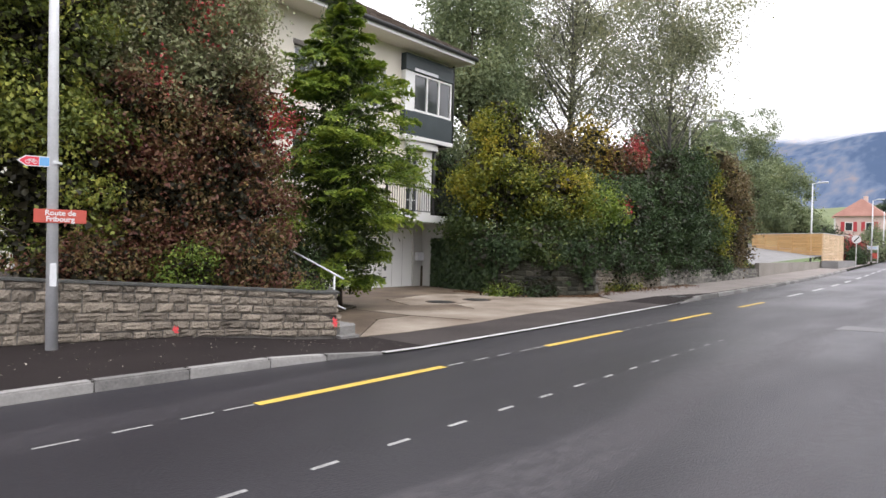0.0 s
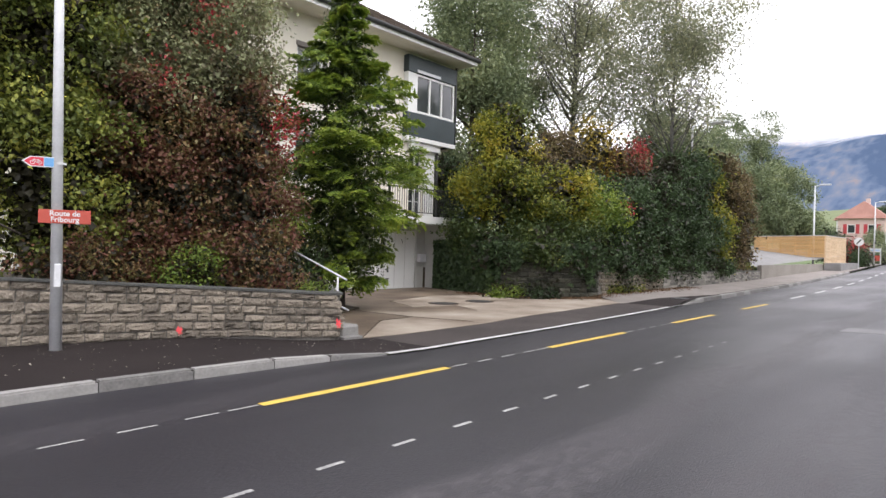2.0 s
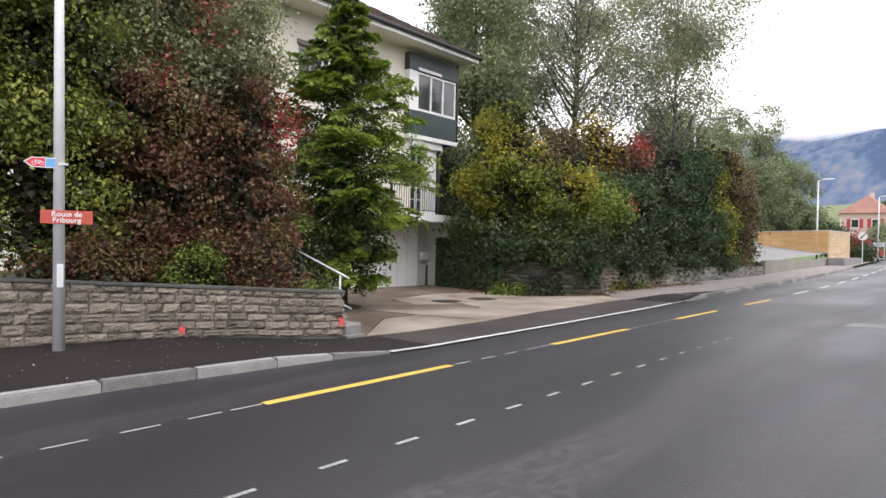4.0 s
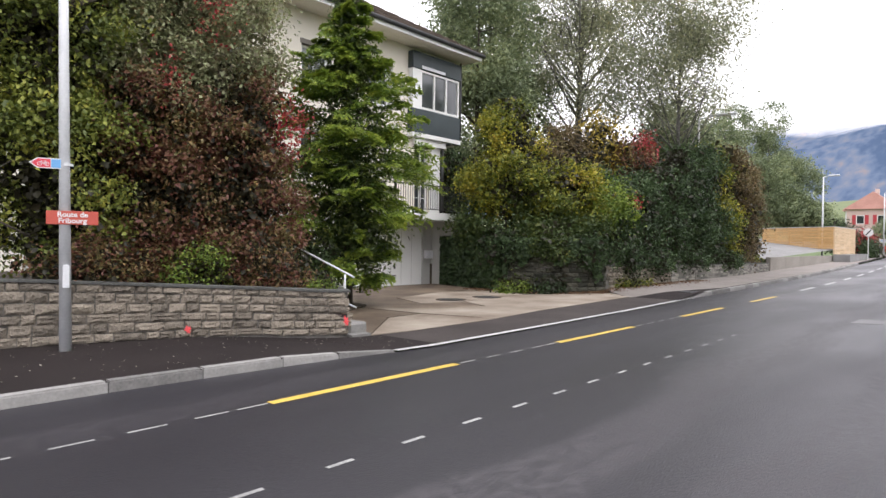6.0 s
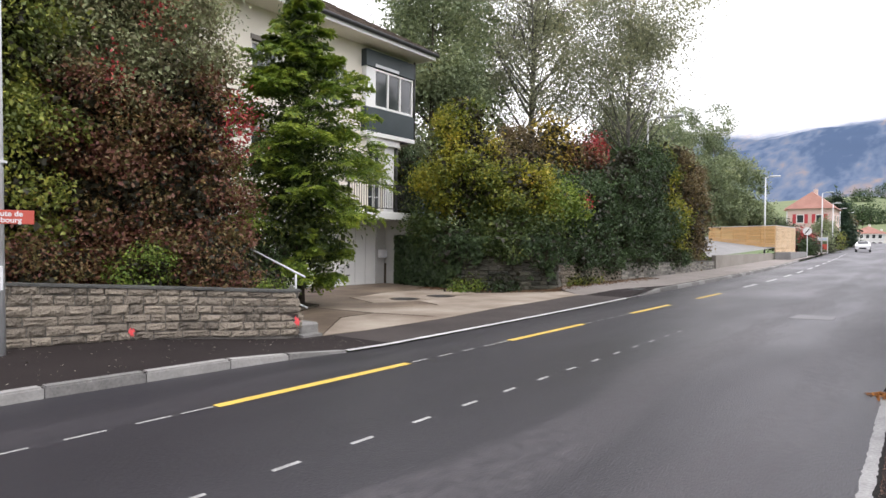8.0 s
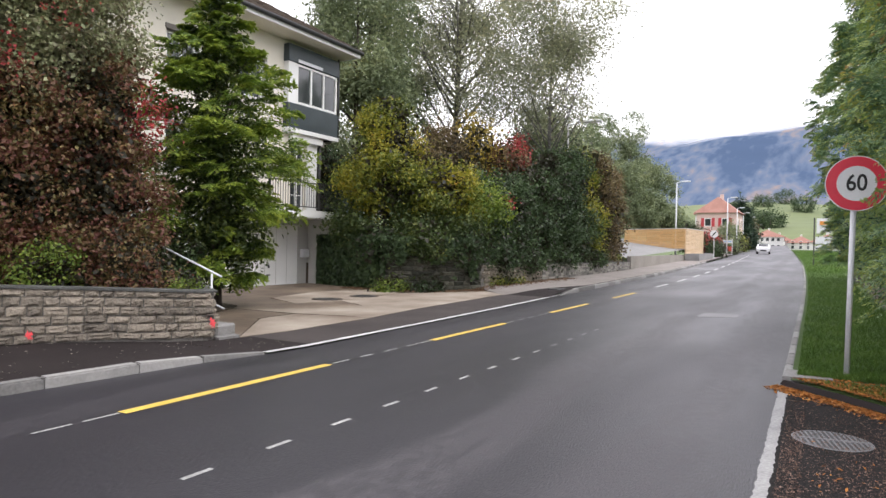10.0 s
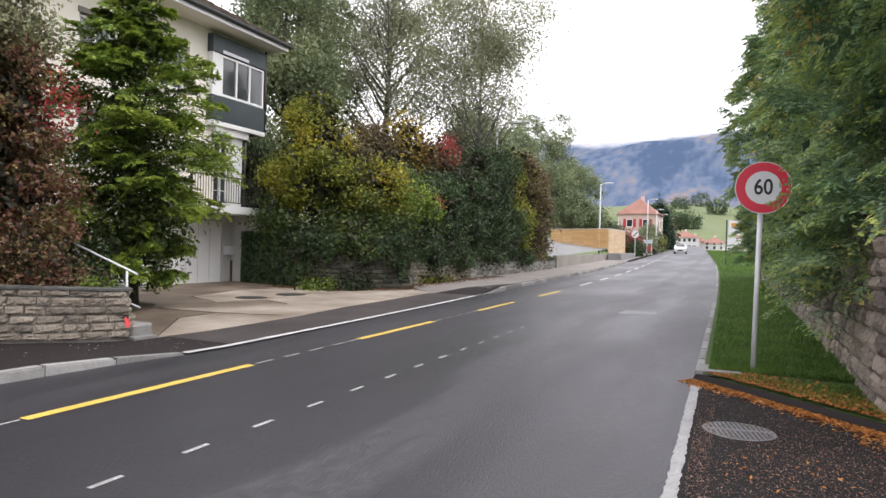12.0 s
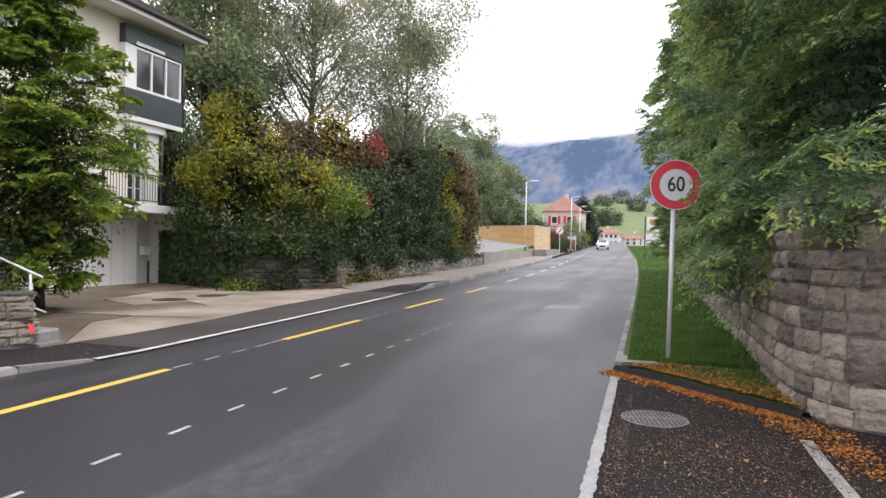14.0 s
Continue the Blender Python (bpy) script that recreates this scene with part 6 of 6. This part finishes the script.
M_PALELARCH = material("pale_larch_boards", (0.50, 0.34, 0.20), (0.66, 0.50, 0.33), 0.7, 1.5, 12, 0.15, per_object=0.35, stretch=(1, 1, 6))
RA, RB = Vector((62.05, 10.1)), Vector((70.0, 9.75))
rang, rlen = math.degrees(math.atan2(RB.y - RA.y, RB.x - RA.x)), (RB - RA).length
rme = bme.copy()
rme.materials.clear()
rme.materials.append(M_PALELARCH)
fence_return = empty("board_fence", 0, 0, 0, label="pale horizontal board fence returning along the road", category="fence")
for s in range(4):
    a = RA.lerp(RB, s / 4)
    for k in range(18):
        ob = new("board", rme)
        ob.parent = fence_return
        ob.matrix_basis = pose(a.x, a.y, 1.03 + 0.13 * k, 0, 0, rang) @ Matrix.Diagonal((rlen / 4 / 1.74, 1, 1, 1))
    part("post", box(a.x - 0.04, a.x + 0.04, a.y + 0.02, a.y + 0.1, 0.9, 3.42), M_PALELARCH, fence_return)
part("cap", box(0, rlen, -0.05, 0.05, 0, 0.04), M_METAL, fence_return).matrix_basis = pose(RA.x, RA.y, 3.37, 0, 0, rang)
tagged(link("wall_planter", prism([(61.5, 8.9), (72, 9.0), (72, 9.6), (61.5, 10.1)], 0.2, 1.1), M_GRAVEL), "low concrete planter edge beside the path", "wall", kind="structure")


def far_house(x, y, z, w, d, h, rz, wall, roof_mat, ridge, label, floors=2, cols=3, along_x=True, shutters=None):
    ob = empty("house", x, y, z, rz, label=label, category="house", group="houses along the road")
    part("wall", box(-w / 2, w / 2, -d / 2, d / 2, -1.0, h), wall, ob)
    bm = bmesh.new()
    o = 0.5
    v = [bm.verts.new(p) for p in ((-w / 2 - o, -d / 2 - o, h), (w / 2 + o, -d / 2 - o, h), (w / 2 + o, d / 2 + o, h), (-w / 2 - o, d / 2 + o, h))]
    e = d * 0.32 if along_x else w * 0.32
    r = [bm.verts.new(p) for p in (((-w / 2 + e, 0, h + ridge), (w / 2 - e, 0, h + ridge)) if along_x else ((0, -d / 2 + e, h + ridge), (0, d / 2 - e, h + ridge)))]
    fs = ((v[0], v[1], r[1], r[0]), (v[1], v[2], r[1]), (v[2], v[3], r[0], r[1]), (v[3], v[0], r[0])) if along_x else ((v[0], v[1], r[0]), (v[1], v[2], r[1], r[0]), (v[2], v[3], r[1]), (v[3], v[0], r[0], r[1]))
    for f in fs:
        bm.faces.new(f)
    bm.faces.new(v[::-1])
    bmesh.ops.recalc_face_normals(bm, faces=bm.faces[:])
    rf = part("roof", bm, roof_mat, ob)
    part("chimney", box(w * 0.15, w * 0.15 + 0.6, -0.3, 0.3, h + ridge * 0.5, h + ridge + 0.7), wall, rf)
    for face in (0, 1):
        n = cols if face == 0 else max(2, cols - 1)
        for fl in range(floors):
            for c in range(n):
                u = ((c + 0.5) / n - 0.5) * (d if face == 0 else w) * 0.86
                zz = 0.9 + fl * (h / floors)
                if face == 0:
                    wd = part("window", box(-w / 2 - 0.04, -w / 2 + 0.02, u - 0.55, u + 0.55, zz, zz + 1.4), M_WHITE, ob)
                    part("pane", box(-w / 2 - 0.06, -w / 2 - 0.03, u - 0.45, u + 0.45, zz + 0.1, zz + 1.3), M_GLASS, wd)
                else:
                    wd = part("window", box(u - 0.55, u + 0.55, -d / 2 - 0.04, -d / 2 + 0.02, zz, zz + 1.4), M_WHITE, ob)
                    part("pane", box(u - 0.45, u + 0.45, -d / 2 - 0.06, -d / 2 - 0.03, zz + 0.1, zz + 1.3), M_GLASS, wd)
                if shutters:
                    for sgn in (-1, 1):
                        if face == 0:
                            part("shutter", box(-w / 2 - 0.08, -w / 2 - 0.02, u + sgn * 0.85 - 0.25, u + sgn * 0.85 + 0.25, zz - 0.05, zz + 1.45), shutters, wd)
    return ob


M_SHUTTER = plain("red_shutter", (0.42, 0.04, 0.05), 0.6)
M_OFFWHITE = material("offwhite_render", (0.55, 0.55, 0.53), (0.68, 0.67, 0.64), 0.9, 0.3, 8, 0.1)
far_house(125.0, 14.7, 1.3, 10, 6.4, 6.5, 0, M_PINK, M_REDROOF, 2.9, "pink rendered house with a red tiled roof and red shutters", 2, 2, True, M_SHUTTER)
far_house(146.0, 18.0, 1.5, 14, 6, 7.0, 0, M_OFFWHITE, M_REDROOF, 2.5, "white house behind the pink one", 2, 2)
for x, y, w, d, h, c in ((262, 14.5, 12, 10, 5.0, 5), (270, 27, 10, 9, 5.0, 3), (280, 4.5, 12, 9, 3.2, 3), (240, -3.5, 14, 10, 3.0, 3), (285, 12, 10, 10, 4.0, 4)):
    far_house(x, y, 1.2, w, d, h, 0, M_OFFWHITE, M_REDROOF, 2.6, "white village house with a red-brown roof", 2, c)

shrub(73.5, 11.8, 1.4, [(0, 0, 1.3, 1.8, 1.6, 1.4)], L_DARKGREEN, 5000, 0.16, 401, "clipped green bush behind the fence", stems=False, per=10, spread=0.3)
shrub(84.0, 11.4, 1.0, [(0, 0, 1.2, 1.7, 1.5, 1.2)], L_RED, 4500, 0.18, 402, "scarlet autumn shrub beside the pink house", stems=False, per=10, spread=0.3)
shrub(78.0, 9.6, 0.7, [(0, 0, 0.7, 2.6, 0.5, 0.8)], L_DARKGREEN, 5000, 0.16, 403, "clipped dark hedge at the path", name="hedge", stems=False, per=10, spread=0.25)
shrub(98.0, 10.2, 0.9, [(0, 0, 1.0, 5.0, 0.7, 1.1)], L_FARGREEN, 6000, 0.2, 404, "clipped green hedge along the path", name="hedge", stems=False, per=10, spread=0.3)
shrub(122.0, 11.4, 1.1, [(0, 0, 1.2, 5.0, 1.0, 1.6)], L_YELGREEN, 5000, 0.26, 405, "yellow-green hedge along the path", name="hedge", stems=False, per=10, spread=0.35)
shrub(160.0, 14.0, 1.6, [(0, 0, 3.0, 5.0, 2.5, 3.6)], L_RUST, 6000, 0.4, 406, "bare brown tree by the far houses", name="garden_tree", stems=True, per=10, spread=0.6)
tall_tree("garden_tree", 116.0, 12.2, 1.0, 5, [(0, 0, 3.0, 1.6, 1.4, 2.0)], L_FARGREEN, 5000, 0.22, 407, "small round tree before the houses", reach=1.2)

# roadside furniture beyond
def round_sign(x, y, label):
    z = rise(x) + 0.1
    s = empty("round_sign", x, y, z, label=label, category="road sign")
    part("post", rod((0, 0, 0), (0, 0, 2.2), 0.035), M_METAL, s)
    pl = part("sign_plate", disc(0.38, 0.02, 24), M_METAL, s)
    pl.matrix_basis = pose(-0.05, 0, 2.5)
    part("white_face", annulus(0.37, 0.001, -0.012, 24), M_SIGNWHITE, pl)
    part("dark_bar", box(-0.016, -0.013, -0.05, 0.05, -0.3, 0.3), M_SIGNBLACK, pl).rotation_euler = (radians(40), 0, 0)
    return s


round_sign(70.0, 8.75, "round white end-of-limit sign on a post")
guide = empty("guide_sign", 88.0, 9.4, rise(88) + 0.1, label="white sign over a small red sign on two posts", category="road sign")
for y in (-0.5, 0.5):
    part("post", rod((0, y, 0), (0, y, 2.0), 0.04), M_METAL, guide)
part("panel", box(-0.03, 0.0, -0.5, 0.5, 1.5, 1.9), M_SIGNWHITE, guide)
part("panel", box(-0.04, -0.01, -0.45, 0.1, 0.5, 1.1), M_PLATERED, guide)
part("bar", box(-0.045, -0.031, -0.4, 0.4, 1.66, 1.74), M_SIGNBLUE, guide)

billboard = empty("billboard", 58.0, -0.7, rise(58) + 0.08, label="white roadside billboard on two dark posts", category="billboard")
for y in (0.75, -2.0):
    part("post", rod((0, y, 0), (0, y, 3.75 if y > 0 else 2.0), 0.05), M_DARKMETAL, billboard)
part("panel", box(-0.06, -0.01, -1.5, 0.65, 1.45, 2.3), M_SIGNWHITE, billboard, "blank white panel")
part("upper_panel", box(-0.06, -0.01, -0.35, 0.6, 2.55, 3.7), M_SIGNWHITE, billboard)
part("orange_shape", box(-0.07, -0.061, -0.2, 0.4, 3.2, 3.5), plain("orange", (0.7, 0.28, 0.05), 0.5), billboard)

car = empty("car", 106, 6.5, rise(106), 180 + 2.2, label="white car on the road facing this way", category="car")
cb = bmesh.new()
prof = [(-2.1, 0.35), (-2.1, 0.85), (-1.4, 1.0), (-0.75, 1.45), (0.75, 1.48), (1.75, 1.0), (2.1, 0.9), (2.1, 0.35)]
sv = [[cb.verts.new((x, s * (0.86 if z < 1.1 else 0.68), z)) for x, z in prof] for s in (-1, 1)]
cb.faces.new(sv[0])
cb.faces.new(sv[1][::-1])
for k in range(len(prof)):
    j = (k + 1) % len(prof)
    cb.faces.new((sv[0][k], sv[1][k], sv[1][j], sv[0][j]))
bmesh.ops.recalc_face_normals(cb, faces=cb.faces[:])
bmesh.ops.bevel(cb, geom=cb.edges[:], offset=0.06, segments=2, affect="EDGES")
part("body", cb, plain("white_car_paint", (0.75, 0.75, 0.75), 0.25), car)
ws = box(0, 0.02, -0.62, 0.62, -0.3, 0.3)
part("windscreen", ws, M_GLASS, car).matrix_basis = pose(-1.06, 0, 1.27, 0, 38, 0)
ws2 = box(0, 0.02, -0.62, 0.62, -0.36, 0.36)
part("windscreen", ws2, M_GLASS, car).matrix_basis = pose(1.28, 0, 1.25, 0, -58, 0)
for x in (-1.3, 1.3):
    for y in (-0.8, 0.8):
        wheel = part("wheel", rod((x, y - 0.1, 0.32), (x, y + 0.1, 0.32), 0.32, seg=20), M_SIGNBLACK, car)
        part("rim", rod((x, y - 0.11, 0.32), (x, y + 0.11, 0.32), 0.2, seg=16), M_METAL, wheel)
for y in (-0.62, 0.62):
    part("headlight", box(2.06, 2.13, y - 0.18, y + 0.18, 0.66, 0.8, 0.02), M_SIGNWHITE, car)
part("grille", box(2.07, 2.13, -0.4, 0.4, 0.42, 0.62, 0.02), M_SIGNBLACK, car)


def hill(name, x0, x1, y0, y1, height, mat, label, nx=60, ny=60):
    bm = bmesh.new()
    g = [[bm.verts.new((x, y, height(x, y))) for y in np.linspace(y0, y1, ny)] for x in np.linspace(x0, x1, nx)]
    for i in range(nx - 1):
        for j in range(ny - 1):
            bm.faces.new((g[i][j], g[i + 1][j], g[i + 1][j + 1], g[i][j + 1]))
    return tagged(link(name, bm, mat, smooth=True), label, "hill", kind="structure")


hill("field_hill", 260, 1000, -300, 400, lambda x, y: -2 + 50 * min(1, max(0, (x - 290) / 450)) ** 1.0 + 5 * noise.noise(Vector((x / 120, y / 120, 0))), material("pasture", (0.10, 0.13, 0.05), (0.15, 0.18, 0.075), 0.95, 0.01, 0.08, 0.0), "bright green sloping pasture beyond the village")

# wooded mountain, blue haze painted into its colours, crest fading out into cloud
mt = bpy.data.materials.new("wooded_mountain_haze")
mt.use_nodes = True
n, l = mt.node_tree.nodes, mt.node_tree.links
geo = n.new("ShaderNodeNewGeometry")
a1, a2 = n.new("ShaderNodeTexNoise"), n.new("ShaderNodeTexNoise")
a1.inputs["Scale"].default_value, a1.inputs["Detail"].default_value = 0.009, 8
a2.inputs["Scale"].default_value, a2.inputs["Detail"].default_value = 0.05, 8
mmap = n.new("ShaderNodeMapping")
mmap.inputs["Scale"].default_value = (0.3, 1, 0.3)
l.new(geo.outputs["Position"], mmap.inputs["Vector"])
for a in (a1, a2):
    l.new(mmap.outputs[0], a.inputs["Vector"])
mx = n.new("ShaderNodeMix")
mx.inputs[0].default_value = 0.35
l.new(a1.outputs["Fac"], mx.inputs[2])
l.new(a2.outputs["Fac"], mx.inputs[3])
# Forest tones are mixed with blue to carry the distance haze.
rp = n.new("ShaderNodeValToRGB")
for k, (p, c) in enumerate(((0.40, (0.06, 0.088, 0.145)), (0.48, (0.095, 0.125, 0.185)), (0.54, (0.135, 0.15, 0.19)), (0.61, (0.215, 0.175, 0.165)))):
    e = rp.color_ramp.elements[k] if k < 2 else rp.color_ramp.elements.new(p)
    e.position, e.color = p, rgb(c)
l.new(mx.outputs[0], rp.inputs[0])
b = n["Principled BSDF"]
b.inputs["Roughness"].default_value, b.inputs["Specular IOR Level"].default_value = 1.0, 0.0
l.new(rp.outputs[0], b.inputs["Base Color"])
# A weak glow of the same colours lifts the slope as haze would.
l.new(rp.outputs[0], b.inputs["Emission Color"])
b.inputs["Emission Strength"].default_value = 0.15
sep = n.new("ShaderNodeSeparateXYZ")
l.new(geo.outputs["Position"], sep.inputs[0])
cl = n.new("ShaderNodeTexNoise")
cl.inputs["Scale"].default_value, cl.inputs["Detail"].default_value = 0.004, 5
l.new(geo.outputs["Position"], cl.inputs["Vector"])
mad = n.new("ShaderNodeMath")
mad.operation, mad.inputs[1].default_value = "MULTIPLY_ADD", 120.0
l.new(cl.outputs["Fac"], mad.inputs[0])
l.new(sep.outputs["Z"], mad.inputs[2])
mr = n.new("ShaderNodeMapRange")
mr.inputs["From Min"].default_value, mr.inputs["From Max"].default_value = 355.0, 425.0
l.new(mad.outputs[0], mr.inputs["Value"])
tp = n.new("ShaderNodeBsdfTransparent")
ms = n.new("ShaderNodeMixShader")
l.new(mr.outputs[0], ms.inputs[0])
l.new(b.outputs[0], ms.inputs[1])
l.new(tp.outputs[0], ms.inputs[2])
l.new(ms.outputs[0], n["Material Output"].inputs["Surface"])


def mountain(x, y):
    u = min(1, max(0, (x - 1050) / 1300))
    return -5 + 500 * u ** 0.9 * (0.9 + 0.12 * noise.noise(Vector((y / 500, 1.7, 0)))) + 26 * noise.fractal(Vector((x / 260, y / 260, 4)), 1.0, 2.0, 5) * (0.3 + u)


hill("backdrop_mountain", 1000, 2500, -2600, 3000, mountain, mt, "wooded mountain with blue haze painted in and cloud on its crest", 90, 160)
for k, (x, y, r) in enumerate(((430, 23, 11), (455, 30, 9), (520, 45, 10), (600, 8, 12), (560, 55, 10), (640, 40, 12), (500, -12, 9), (700, 25, 14))):
    z = -2 + 50 * min(1, (x - 290) / 450) - 3
    plant("field_tree", x, y, z, "round tree standing in the pasture", "tree", rod((0, 0, 0), (0, 0, r * 0.8), 0.5, 0.2), [broadleaf([(0, 0, r * 0.75, r * 0.75, r * 0.75, r * 0.6)], L_DARKGREEN, 2500, 1.0, 500 + k, 10, 1.0)], "trees in the pasture")
